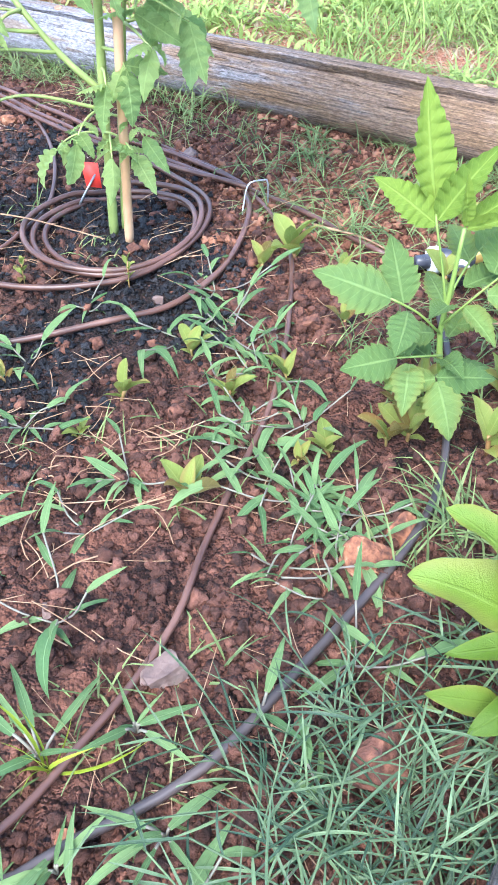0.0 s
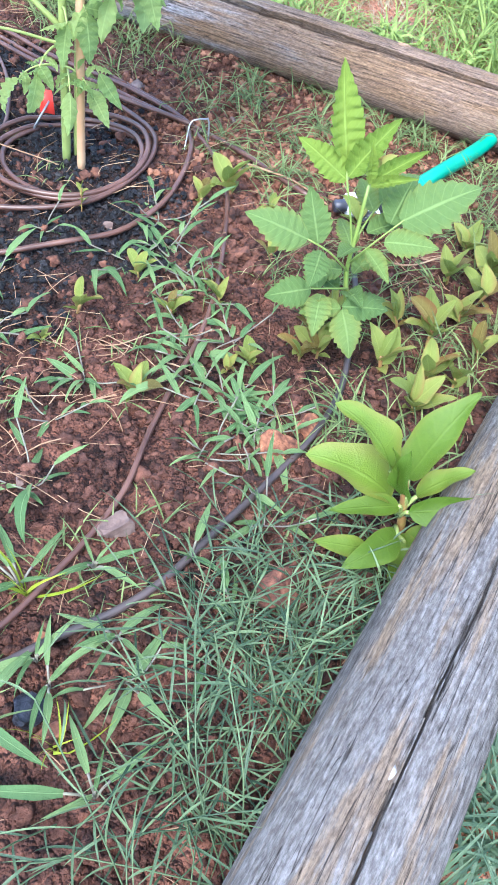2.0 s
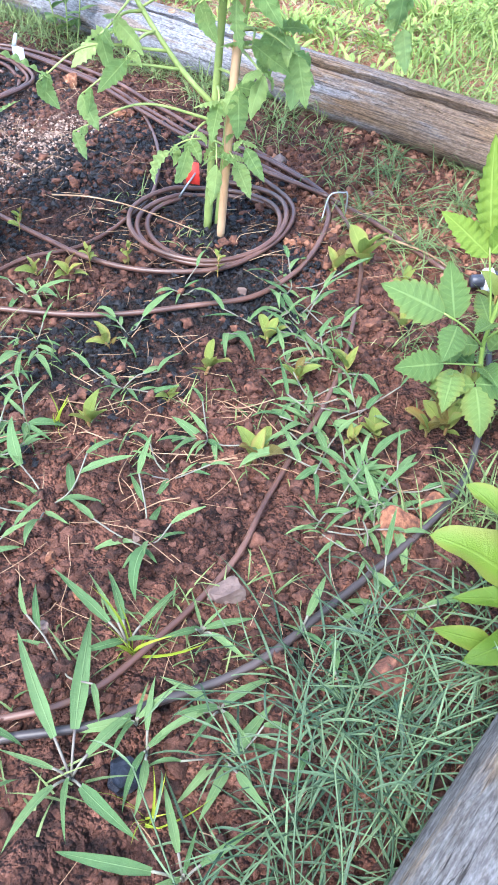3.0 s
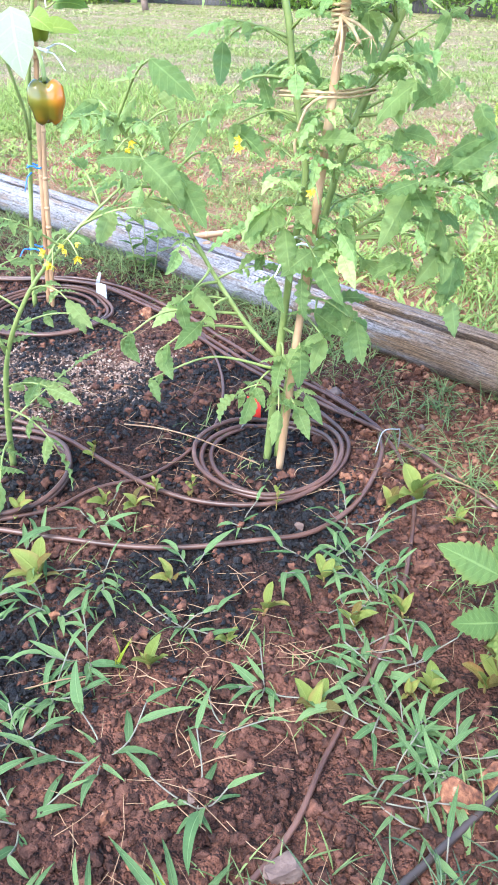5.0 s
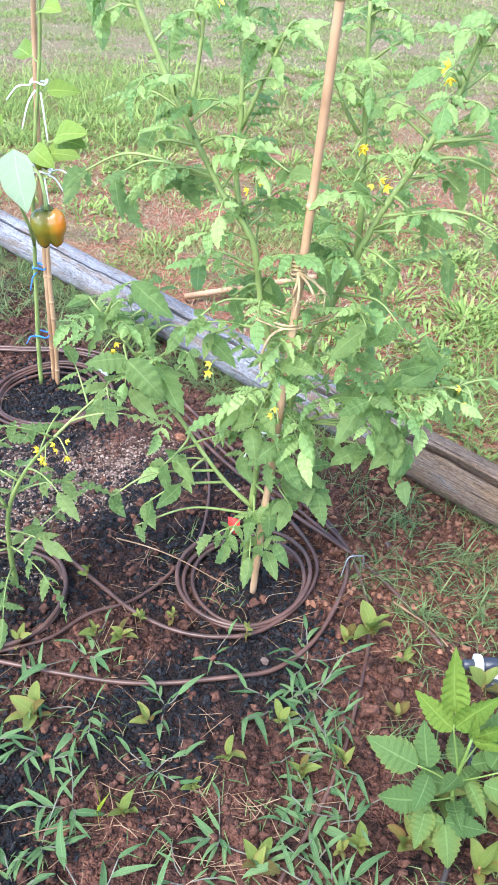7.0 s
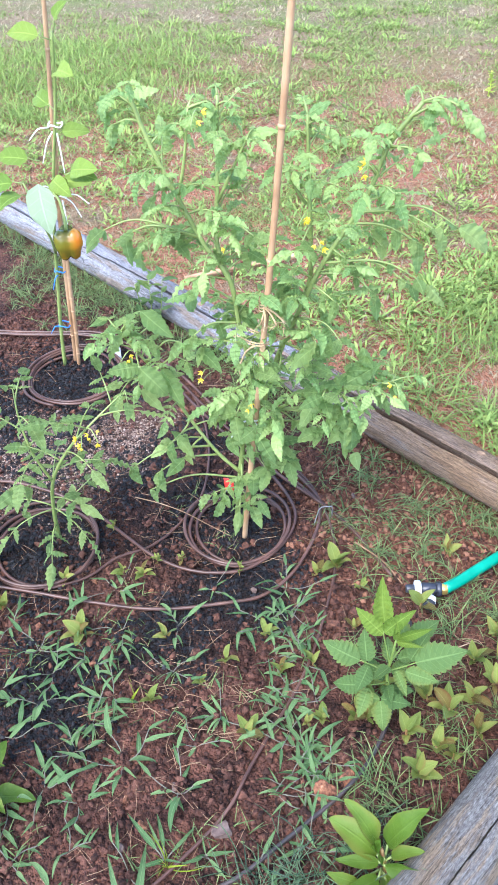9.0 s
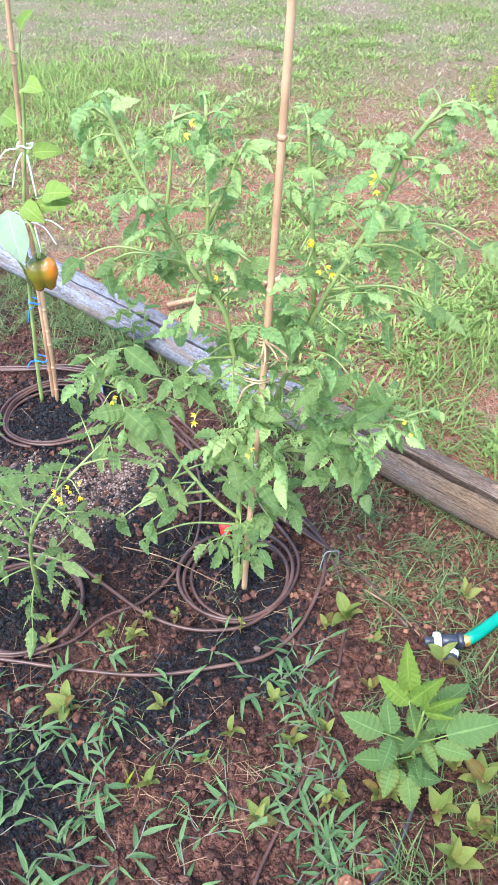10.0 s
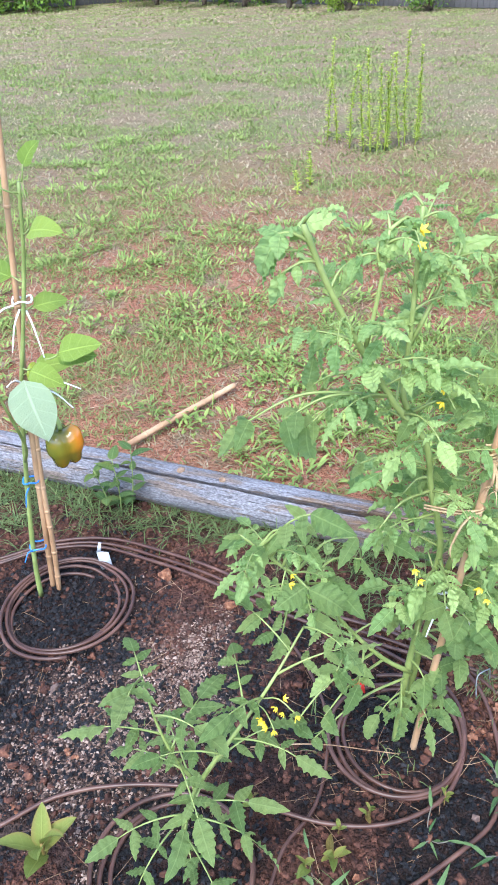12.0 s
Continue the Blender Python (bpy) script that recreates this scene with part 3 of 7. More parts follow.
# ---- irrigation pipes ----
def pipe(points, radius, mat, label, lift=0.0, step=0.02):
    line = spline([(x, y, 0) for x, y in points], step)
    line = [Vector((q.x, q.y, level(q.x, q.y) + radius * 0.9 + 0.006 + lift)) for q in line]
    g = Geo()
    tube(g, line, radius, 9)
    return tagged(part("drip_pipe", g, mat), label, "pipe", "irrigation pipes")


def coil(cx, cy, r0, r1, turns, a0, radius, label, seed, tail=()):
    rng = random.Random(seed)
    pts = []
    n = int(turns * 26)
    for i in range(n + 1):
        s = i / n
        a = a0 + s * turns * math.tau
        r = r0 + (r1 - r0) * s + 0.008 * math.sin(a * 1.0 + seed + s * 5)
        k = int(s * turns)
        z = radius * 0.9 + 0.004 + 0.006 * k + 0.004 * math.sin(a * 2 + seed)
        x, y = cx + r * math.cos(a), cy + r * math.sin(a)
        pts.append(Vector((x, y, level(x, y) + z)))
    for x, y in tail:
        pts.append(Vector((x, y, level(x, y) + radius)))
    g = Geo()
    tube(g, spline(pts, 0.03), radius, 9)
    return tagged(part("drip_pipe_coil", g, M_PIPE), label, "pipe", "coiled irrigation pipes")


PIPE_R = 0.0048
coil(0.005, 0.0, 0.122, 0.148, 2.9, 2.2, PIPE_R, "brown drip pipe coiled round the foot of the tall tomato plant", 1)
coil(-0.722, 0.53, 0.135, 0.178, 3.6, 1.0, PIPE_R, "brown drip pipe coiled round the foot of the staked pepper plant", 4)
coil(-0.485, -0.195, 0.128, 0.158, 2.8, 0.6, PIPE_R, "brown drip pipe coiled round the low tomato plant", 7)
pipe([(-1.2, -0.42), (-0.75, -0.37), (-0.39, -0.35), (-0.19, -0.33), (-0.07, -0.3), (0.06, -0.25), (0.13, -0.21), (0.18, -0.14), (0.21, -0.04), (0.222, 0.06), (0.21, 0.14)], PIPE_R, M_PIPE, "brown drip pipe sweeping across the bare soil")
pipe([(-1.1, -0.15), (-0.83, -0.05), (-0.72, -0.01), (-0.57, -0.01), (-0.43, -0.04), (-0.29, -0.11), (-0.2, -0.155), (-0.1, -0.18), (-0.01, -0.175), (0.075, -0.135), (0.14, -0.04), (0.155, 0.06), (0.11, 0.15), (0.0, 0.27)], PIPE_R, M_PIPE, "brown drip pipe curving past the coils", 0.004)
pipe([(0.04, 0.33), (0.16, 0.22), (0.215, 0.14), (0.26, 0.05), (0.29, -0.06), (0.292, -0.19), (0.28, -0.36), (0.255, -0.48), (0.23, -0.56), (0.205, -0.65), (0.185, -0.74), (0.15, -0.81), (0.116, -0.864), (0.082, -0.918), (0.052, -0.948), (0.02, -0.966), (-0.03, -0.985), (-0.12, -1.01)], PIPE_R * 0.8, M_PIPE, "brown drip pipe running down the bed among weeds")
pipe([(0.5, -0.2), (0.5, -0.32), (0.482, -0.44), (0.455, -0.56), (0.41, -0.65), (0.35, -0.73), (0.3, -0.79), (0.24, -0.86), (0.19, -0.9), (0.129, -0.934), (0.094, -0.96), (0.059, -0.976), (0.0, -0.996), (-0.08, -1.03), (-0.3, -1.1)], PIPE_R * 1.0, M_PIPE_BLACK, "dark drip pipe bending through crabgrass near the log")
for k, (dx, dy) in enumerate(((0, 0), (0.022, 0.012), (-0.016, -0.022))):
    ends = [(0.28, 0.095), (0.36, 0.02), (0.44, -0.07)] if k == 0 else [(0.22, 0.13)]
    pipe([(-1.2 + dx, 0.7 + dy), (-0.92 + dx, 0.76 + dy), (-0.77 + dx, 0.79 + dy), (-0.62 + dx, 0.77 + dy), (-0.48 + dx, 0.68 + dy), (-0.33 + dx, 0.56 + dy), (-0.14 + dx, 0.4 + dy), (0.06 + dx, 0.26 + dy), (0.17 + dx * 0.5, 0.175 + dy * 0.5)] + ends, PIPE_R, M_PIPE, "brown drip pipe, one of a bundle along the log", 0.004 * k)
pipe([(-0.4, 0.62), (-0.27, 0.5), (-0.17, 0.3), (-0.13, 0.11), (-0.155, -0.02), (-0.205, -0.12), (-0.28, -0.19), (-0.33, -0.27), (-0.42, -0.34)], PIPE_R * 0.8, M_PIPE, "thin brown feeder pipe between the coils")


# ---- stakes ----
def cane(p, q, r0, r1, label, seed, name="bamboo_stake"):
    """A bamboo cane: a slightly bent shaft with raised rings at its joints."""
    rng = random.Random(seed)
    p, q = Vector(p), Vector(q)
    th = base(name, p, label, "stake", "bamboo stakes")
    n = 44
    bend = Vector((rng.uniform(-1, 1), rng.uniform(-1, 1), 0)) * 0.004
    line = [p.lerp(q, i / n) + bend * math.sin(i / n * 7 + seed) for i in range(n + 1)]
    g = Geo()
    tube(g, line, lambda s: (r0 + (r1 - r0) * s) * (1 + 0.03 * math.sin(s * 50 + seed)), 10)
    part("shaft", g, M_BAMBOO, th)
    d = (q - p).normalized()
    for k in range(1, 7):
        i = max(1, min(n - 1, int(k * n / 7 + rng.uniform(-1.5, 1.5))))
        r = r0 + (r1 - r0) * i / n
        g = Geo()
        tube(g, [line[i] + d * e for e in (-0.005, -0.002, 0.001, 0.004)], lambda s: r * (1.04 + 0.17 * math.sin(math.pi * s)), 10)
        part("joint_ring", g, M_BAMBOO, th)
    return th


cane((0.032, -0.03, -0.02), (0.148, -0.105, 1.62), 0.0072, 0.006, "pale bamboo stake leaning beside the tall tomato plant", 1)
cane((-0.773, 0.632, -0.02), (-0.588, 0.527, 1.5), 0.0075, 0.0055, "tall bamboo stake tied to the pepper plant", 2)
cane((-0.753, 0.625, -0.02), (-0.70, 0.594, 0.55), 0.007, 0.0065, "short bamboo stake beside the taller one", 3)
cane((-0.55, 1.24, 0.03), (-0.13, 1.56, 0.03), 0.011, 0.011, "dry fallen cane lying on the turf", 5, "fallen_cane")


# ---- plants ----
def rot_to(way, up=(0, 0, 1)):
    """The turn that lays x along way and z near up."""
    x = Vector(way).normalized()
    u = Vector(up)
    if x.cross(u).length < 1e-3:
        u = Vector((1, 0, 0))
    z = (u - x * u.dot(x)).normalized()
    y = z.cross(x)
    return Matrix((x, y, z)).transposed().to_4x4()


UVS = {}


def leaf_mesh(name, mat, **k):
    g = Geo()
    leaf(g, (0, 0, 0), (1, 0, 0), (0, 0, 1), 1.0, **k)
    me = g.mesh(name, mat)
    UVS[me.name] = g.uv
    return me


def at_pose(p, way, up, size, wide=1.0):
    return Matrix.Translation(p) @ rot_to(way, up) @ Matrix.Diagonal((size, size * wide, size, 1))


def lobed_leaf(geo, seed, width, droop, cup, lobes=4, deep=0.34, quilt=0.035, rows=19):
    """A cupped leaf with uneven forward-pointing lobes, quilted between its side veins."""
    rng = random.Random(seed)
    cols = (-1.0, -0.55, 0.0, 0.55, 1.0)
    phase = {-1: rng.uniform(0, 0.5), 1: rng.uniform(0, 0.5)}
    bend = rng.uniform(-0.25, 0.25)
    verts, uvs = [], []
    q, d, u = Vector((0, 0, 0)), Vector((1, 0, 0)), Vector((0, 0, 1))
    side = Vector((0, 1, 0))
    step = 1.0 / (rows - 1)
    for i in range(rows):
        s = i / (rows - 1)
        w = math.sin(math.pi * min(1.0, 0.02 + 0.98 * s) ** 0.72) ** 0.85 * (1.1 - 0.3 * s) * width / 2
        for v in cols:
            sg = -1 if v < 0 else 1
            saw = (s * lobes + phase[sg]) % 1.0
            tooth = saw / 0.7 if saw < 0.7 else (1 - saw) / 0.3
            edge = abs(v) ** 3
            k = w * (1 + deep * (tooth - 0.6) * edge * (1 if 0 < i < rows - 1 else 0))
            lift = -cup * w * v * v + quilt * math.sin((s * lobes + phase[sg]) * math.tau) * abs(v) * w / width * 2 - (0.02 if v == 0 else 0) * w
            verts.append(q + side * (v * k + bend * s * s * 0.3) + u * lift + d * (0.05 * edge * tooth * (1 - s)))
            uvs.append((s, 0.5 + 0.5 * v))
        turn = Matrix.Rotation(droop / (rows - 1) * 2 * s, 3, Vector((0, 1, 0)))
        d, u = turn @ d, turn @ u
        q = q + d * step
    n = len(cols)
    geo.add(verts, [(i * n + k, i * n + k + 1, (i + 1) * n + k + 1, (i + 1) * n + k) for i in range(rows - 1) for k in range(n - 1)], uvs)


def lobed_mesh(name, mat, *a, **k):
    g = Geo()
    lobed_leaf(g, *a, **k)
    me = g.mesh(name, mat)
    UVS[me.name] = g.uv
    return me


TOM = [lobed_mesh("leaflet", M_TOMATO_LEAF, k + 1, 0.36 + 0.05 * (k % 3), 0.2 + 0.28 * (k % 5), -0.6 + 0.4 * (k % 4), 4 + k % 3, 0.1 + 0.05 * (k % 3), 0.055, 25) for k in range(12)]
BRIGHT = [leaf_mesh("blade", M_BRIGHT, width=0.05, droop=0.5 + 0.5 * k, fold=0.4, shape="blade", rows=7) for k in range(2)]
CRAB = [leaf_mesh("blade", M_CRAB, width=0.155 + 0.03 * (k % 3), droop=0.4 + 0.3 * k, fold=0.4, shape="blade", rows=9, twist=0.3 * (k - 2)) for k in range(5)]
SEED = [leaf_mesh("leaf", M_SEED_LEAF, width=0.4 + 0.04 * (k % 3), droop=0.3 + 0.25 * k, fold=0.55, shape="broad" if k % 2 else "ovate", rows=12, twist=0.2 * (k - 1), wavy=0.06) for k in range(4)]
SEED_BRONZE = [leaf_mesh("leaf", M_SEED_BRONZE, width=0.4 + 0.04 * k, droop=0.3 + 0.3 * k, fold=0.5, shape="broad", rows=10, twist=0.3 * (k - 1)) for k in range(3)]
BIGL = [leaf_mesh("leaf", M_BIG_LEAF, width=0.37 + 0.04 * (k % 3), droop=0.4 + 0.35 * k, fold=0.6 - 0.1 * (k % 2), shape="ovate", rows=20, twist=0.3 * (k - 1), wavy=0.14) for k in range(4)]
SEED_ROUND = [leaf_mesh("leaf", M_SEED_LEAF, width=0.42 + 0.05 * (k % 3), droop=0.1 + 0.25 * k, fold=0.4, shape="ovate", rows=10, twist=0.2 * (k - 1)) for k in range(4)]
PEPL = [leaf_mesh("leaf", M_PEPPER_LEAF, width=0.6, droop=0.5 + 0.3 * k, fold=0.3, shape="ovate", rows=9, twist=0.1 * k) for k in range(3)]
GLARE_LEAF = leaf_mesh("leaf", M_PEPPER_GLARE, width=0.68, droop=0.3, fold=0.12, shape="ovate", rows=10)
SERR = [lobed_mesh("leaflet", M_SERRATE, 30 + k, 0.44 + 0.05 * (k % 3), 0.2 + 0.25 * k, -0.6 + 0.4 * (k % 3), 8, 0.2, 0.015, 57) for k in range(4)]
SERR_YOUNG = [lobed_mesh("leaflet", M_SERRATE_YOUNG, 40 + k, 0.36 + 0.04 * (k % 3), 0.1 + 0.25 * k, -0.8 + 0.3 * (k % 3), 9, 0.17, 0.016, 63) for k in range(3)]


def petal_flower():
    g = Geo()
    for k in range(5):
        a = k * math.tau / 5
        leaf(g, (0, 0, 0), (math.cos(a), math.sin(a), 0.25), (0, 0, 1), 1.0, 0.42, -0.7, 0.2, shape="lance", rows=5)
    tube(g, [(0, 0, 0), (0, 0, 0.3), (0, 0, 0.7)], lambda s: 0.2 * (1 - 0.7 * s), 6)
    return g.mesh("flower", M_PETAL)


FLOWER = petal_flower()


def point_on(line, s):
    i = min(len(line) - 2, int(s * (len(line) - 1)))
    f = s * (len(line) - 1) - i
    return line[i].lerp(line[i + 1], f), (line[i + 1] - line[i]).normalized()


def compound_leaf(thing, at, way, length, size, pairs, rng, droop=1.1, meshes=None, stalk_mat=None, leaflet_name="leaflet", sink=None):
    """A feathered leaf: a drooping stalk with pairs of leaflets and one at its end, each a sub-part of the stalk.
    sink: two Geos that take stalks and leaflets instead, for foliage past picking apart."""
    meshes, stalk_mat = meshes or TOM, stalk_mat or M_STEM
    d = Vector(way).normalized()
    flat = Vector((d.x, d.y, 0))
    axis = flat.cross(Vector((0, 0, 1))).normalized() if flat.length > 0.05 else Vector((1, 0, 0))
    line, q, n = [Vector(at)], Vector(at), 8
    for i in range(n):
        d = Matrix.Rotation(-droop / n * (0.5 + i / n), 3, axis) @ d
        q = q + d * (length / n)
        line.append(q.copy())
    if sink:
        tube(sink[0], line, lambda s: 0.0024 * (1 - 0.6 * s), 5)

        def put(m):
            me = rng.choice(meshes)
            sink[1].add([m @ v.co for v in me.vertices], [tuple(f.vertices) for f in me.polygons], UVS[me.name])
    else:
        g = Geo()
        tube(g, line, lambda s: 0.0024 * (1 - 0.6 * s), 5)
        stalk = part("leaf_stalk", g, stalk_mat, thing)

        def put(m):
            piece(leaflet_name, rng.choice(meshes), stalk, m)
    end = (line[-1] - line[-2]).normalized()
    put(at_pose(line[-1], end + Vector((0, 0, -0.1)), (rng.uniform(-.6, .6), rng.uniform(-.6, .6), 1), size * rng.uniform(1.0, 1.3)))
    for k in range(pairs):
        s = 0.45 + 0.5 * k / max(1, pairs - 0.5)
        p, t = point_on(line, s)
        across = t.cross(Vector((0, 0, 1))).normalized() if abs(t.z) < 0.97 else Vector((1, 0, 0))
        for sign in (1, -1):
            w = across * sign * rng.uniform(0.8, 1.1) + t * rng.uniform(0.3, 0.7) + Vector((0, 0, rng.uniform(-0.5, 0.15)))
            tip = Vector((rng.uniform(-.6, .6), rng.uniform(-.6, .6), 1)) + across * sign * 0.3
            put(at_pose(p, w, tip, size * rng.uniform(0.65, 1.0) * (0.75 + 0.25 * k / max(1, pairs)), rng.uniform(0.85, 1.15)))


def flower_truss(thing, at, way, rng, count):
    """Short drooping stalk with yellow star flowers."""
    d = Vector(way).normalized()
    line = spline([at, Vector(at) + d * 0.03 + Vector((0, 0, 0.01)), Vector(at) + d * 0.06 + Vector((0, 0, -0.015))], 0.01)
    g = Geo()
    tube(g, line, 0.0012, 5)
    stalk = part("flower_stalk", g, M_STEM, thing)
    for k in range(count):
        p, t = point_on(line, 0.5 + 0.5 * k / max(1, count))
        out = Vector((rng.uniform(-1, 1), rng.uniform(-1, 0.4), rng.uniform(-0.7, 0.2))).normalized()
        piece("flower", FLOWER, stalk, Matrix.Translation(p + out * 0.012) @ rot_to(out.orthogonal(), out) @ Matrix.Scale(rng.uniform(0.009, 0.0125), 4))


def stem(thing, points, r0, r1, mat=None, name="stem"):
    line = spline(points, 0.025)
    g = Geo()
    tube(g, line, lambda s: (r0 + (r1 - r0) * s) * (1 + 0.06 * math.sin(s * 40)), 8)
    part(name, g, mat or M_STEM, thing)
    return line


def leaves_along(thing, line, s0, s1, count, a0, size, length, pairs, rng, rise=0.5, sink=None):
    for k in range(count):
        s = s0 + (s1 - s0) * k / max(1, count - 1)
        p, t = point_on(line, s)
        a = a0 + k * 2.4 + rng.uniform(-0.3, 0.3)
        f = 1.0 - 0.3 * s
        w = Vector((math.cos(a), math.sin(a), rise + 0.3 * s)) + t * 0.3
        compound_leaf(thing, p, w, length * f * rng.uniform(0.8, 1.15), size * (1 - 0.12 * s) * rng.uniform(0.85, 1.15), pairs, rng, rng.uniform(0.1, 1.2), sink=sink)


LEFT_LEAVES = (((-0.2, -0.08, 0.57), (-0.1, -0.1, 0.5)), ((-0.13, -0.06, 0.36), (-0.07, -0.09, 0.33)), ((-0.15, -0.07, 0.34), (-0.13, -0.09, 0.28)), ((-0.11, -0.08, 0.31), (-0.15, -0.12, 0.27)), ((-0.18, -0.1, 0.26), (-0.15, -0.12, 0.21)), ((-0.2, -0.1, 0.2), (-0.18, -0.11, 0.15)), ((-0.24, -0.12, 0.28), (-0.2, -0.14, 0.25)), ((-0.26, -0.02, 0.62), (-0.32, -0.05, 0.52)), ((-0.3, 0.0, 0.64), (-0.34, -0.03, 0.62)), ((-0.19, -0.02, 0.61), (-0.17, -0.06, 0.59)), ((-0.15, -0.05, 0.54), (-0.1, -0.09, 0.47)), ((-0.1, -0.04, 0.58), (-0.08, -0.06, 0.55)), ((-0.07, -0.04, 0.62), (-0.0, -0.07, 0.59)), ((-0.27, -0.03, 0.48), (-0.33, -0.06, 0.47)), ((-0.18, 0.02, 0.63), (-0.21, 0.03, 0.66)))
FRONT_LEAVES = (((-0.0, -0.08, 0.51), (-0.04, -0.12, 0.47)), ((0.03, -0.1, 0.49), (0.05, -0.13, 0.41)), ((0.04, -0.08, 0.52), (0.08, -0.12, 0.5)), ((-0.02, -0.03, 0.42), (-0.06, -0.06, 0.41)), ((0.08, -0.1, 0.45), (0.13, -0.13, 0.38)), ((0.06, -0.09, 0.41), (0.06, -0.1, 0.33)), ((0.0, -0.06, 0.39), (0.03, -0.08, 0.34)), ((0.11, -0.06, 0.5), (0.14, -0.09, 0.45)), ((0.15, -0.05, 0.33), (0.17, -0.06, 0.25)), ((0.12, -0.02, 0.35), (0.19, -0.03, 0.28)))
RIGHT_LEAVES = (((0.21, -0.05, 0.55), (0.17, -0.1, 0.46)), ((0.28, -0.02, 0.47), (0.23, -0.06, 0.4)), ((0.3, 0.0, 0.44), (0.28, -0.02, 0.36)), ((0.3, -0.02, 0.37), (0.32, -0.02, 0.3)), ((0.34, 0.02, 0.52), (0.37, 0.02, 0.46)), ((0.15, 0.0, 0.42), (0.2, -0.02, 0.39)), ((0.26, -0.04, 0.58), (0.35, -0.02, 0.65)), ((0.22, -0.08, 0.57), (0.17, -0.12, 0.56)), ((0.25, -0.04, 0.52), (0.32, -0.06, 0.42)), ((0.22, -0.04, 0.44), (0.16, -0.08, 0.43)), ((0.29, -0.03, 0.44), (0.3, -0.03, 0.34)), ((0.36, 0.05, 0.54), (0.38, 0.05, 0.47)), ((0.19, -0.05, 0.63), (0.24, -0.08, 0.63)), ((0.12, -0.06, 0.62), (0.08, -0.1, 0.62)))
MIDDLE_LEAVES = (((-0.19, -0.06, 0.71), (-0.11, -0.08, 0.66)), ((-0.08, -0.06, 0.66), (-0.09, -0.08, 0.63)), ((-0.03, -0.02, 0.69), (-0.0, -0.04, 0.63)), ((0.01, 0.0, 0.72), (0.07, -0.03, 0.68)), ((0.2, -0.08, 0.7), (0.14, -0.13, 0.66)), ((0.25, -0.06, 0.7), (0.19, -0.09, 0.67)), ((0.29, -0.02, 0.67), (0.32, -0.04, 0.62)), ((0.26, -0.02, 0.6), (0.3, -0.05, 0.64)), ((0.19, 0.02, 0.73), (0.21, 0.0, 0.7)), ((0.07, -0.09, 0.62), (0.14, -0.12, 0.63)), ((0.1, 0.0, 0.79), (0.14, -0.02, 0.74)), ((-0.1, 0.02, 0.73), (-0.1, 0.0, 0.66)), ((-0.02, -0.02, 0.84), (-0.06, -0.05, 0.81)), ((0.04, -0.02, 0.86), (0.09, -0.05, 0.86)), ((0.12, -0.04, 0.78), (0.14, -0.06, 0.7)), ((0.3, -0.02, 0.8), (0.32, -0.04, 0.74)))
LONG_LEAVES = (((-0.22, -0.03, 0.87), (-0.21, -0.05, 0.8)), ((-0.19, -0.03, 0.85), (-0.19, -0.04, 0.77)), ((-0.29, -0.02, 0.86), (-0.32, -0.03, 0.8)), ((-0.18, 0.0, 0.9), (-0.17, 0.01, 0.94)), ((-0.12, -0.02, 0.87), (-0.07, -0.05, 0.84)), ((0.37, 0.0, 0.91), (0.38, -0.01, 0.84)), ((0.44, 0.02, 0.94), (0.52, 0.02, 0.9)), ((0.31, 0.02, 0.88), (0.28, 0.03, 0.91)), ((0.41, 0.01, 0.93), (0.42, 0.0, 0.88)), ((0.37, -0.02, 0.83), (0.39, -0.02, 0.78)), ((0.4, -0.01, 0.83), (0.45, -0.02, 0.79)), ((0.23, -0.04, 0.78), (0.22, -0.07, 0.74)), ((0.25, 0.0, 0.85), (0.3, -0.02, 0.83)), ((0.15, -0.03, 0.9), (0.18, -0.06, 0.88)), ((0.06, -0.05, 0.91), (0.1, -0.08, 0.92)))
FOOT_LEAVES = (((0.08, -0.05, 0.34), (0.15, -0.06, 0.3)), ((0.1, -0.06, 0.3), (0.08, -0.1, 0.24)), ((0.06, -0.05, 0.27), (0.07, -0.07, 0.19)), ((0.14, 0.0, 0.3), (0.15, 0.0, 0.22)), ((0.03, -0.05, 0.25), (0.02, -0.08, 0.19)))
UPPER_LEFT_LEAVES = (((-0.2, -0.08, 0.51), (-0.14, -0.1, 0.46)), ((-0.25, -0.1, 0.5), (-0.27, -0.12, 0.43)), ((-0.16, -0.04, 0.55), (-0.13, -0.06, 0.49)), ((-0.11, -0.04, 0.63), (-0.15, -0.05, 0.57)), ((-0.23, -0.02, 0.65), (-0.27, -0.04, 0.61)))
TIP_LEAVES = (((-0.22, -0.02, 1.14), (-0.26, -0.03, 1.08)), ((-0.22, -0.03, 1.09), (-0.23, -0.03, 1.03)), ((-0.19, 0.0, 1.14), (-0.13, 0.0, 1.15)), ((-0.08, -0.01, 1.12), (-0.06, -0.03, 1.11)), ((-0.03, 0.0, 1.13), (-0.03, -0.02, 1.08)), ((0.03, 0.01, 1.08), (0.09, 0.0, 1.11)), ((0.02, 0.0, 1.05), (0.03, -0.02, 1.03)), ((0.14, 0.03, 1.12), (0.18, 0.04, 1.15)), ((0.13, 0.02, 1.05), (0.18, 0.0, 1.05)), ((0.24, 0.01, 1.05), (0.2, -0.02, 1.03)), ((0.3, 0.02, 1.11), (0.26, 0.02, 1.11)), ((0.35, 0.02, 1.07), (0.34, 0.01, 1.03)), ((0.36, 0.02, 1.16), (0.35, 0.0, 1.12)), ((0.39, 0.03, 1.16), (0.43, 0.03, 1.15)), ((0.42, 0.03, 1.14), (0.47, 0.02, 1.1)))


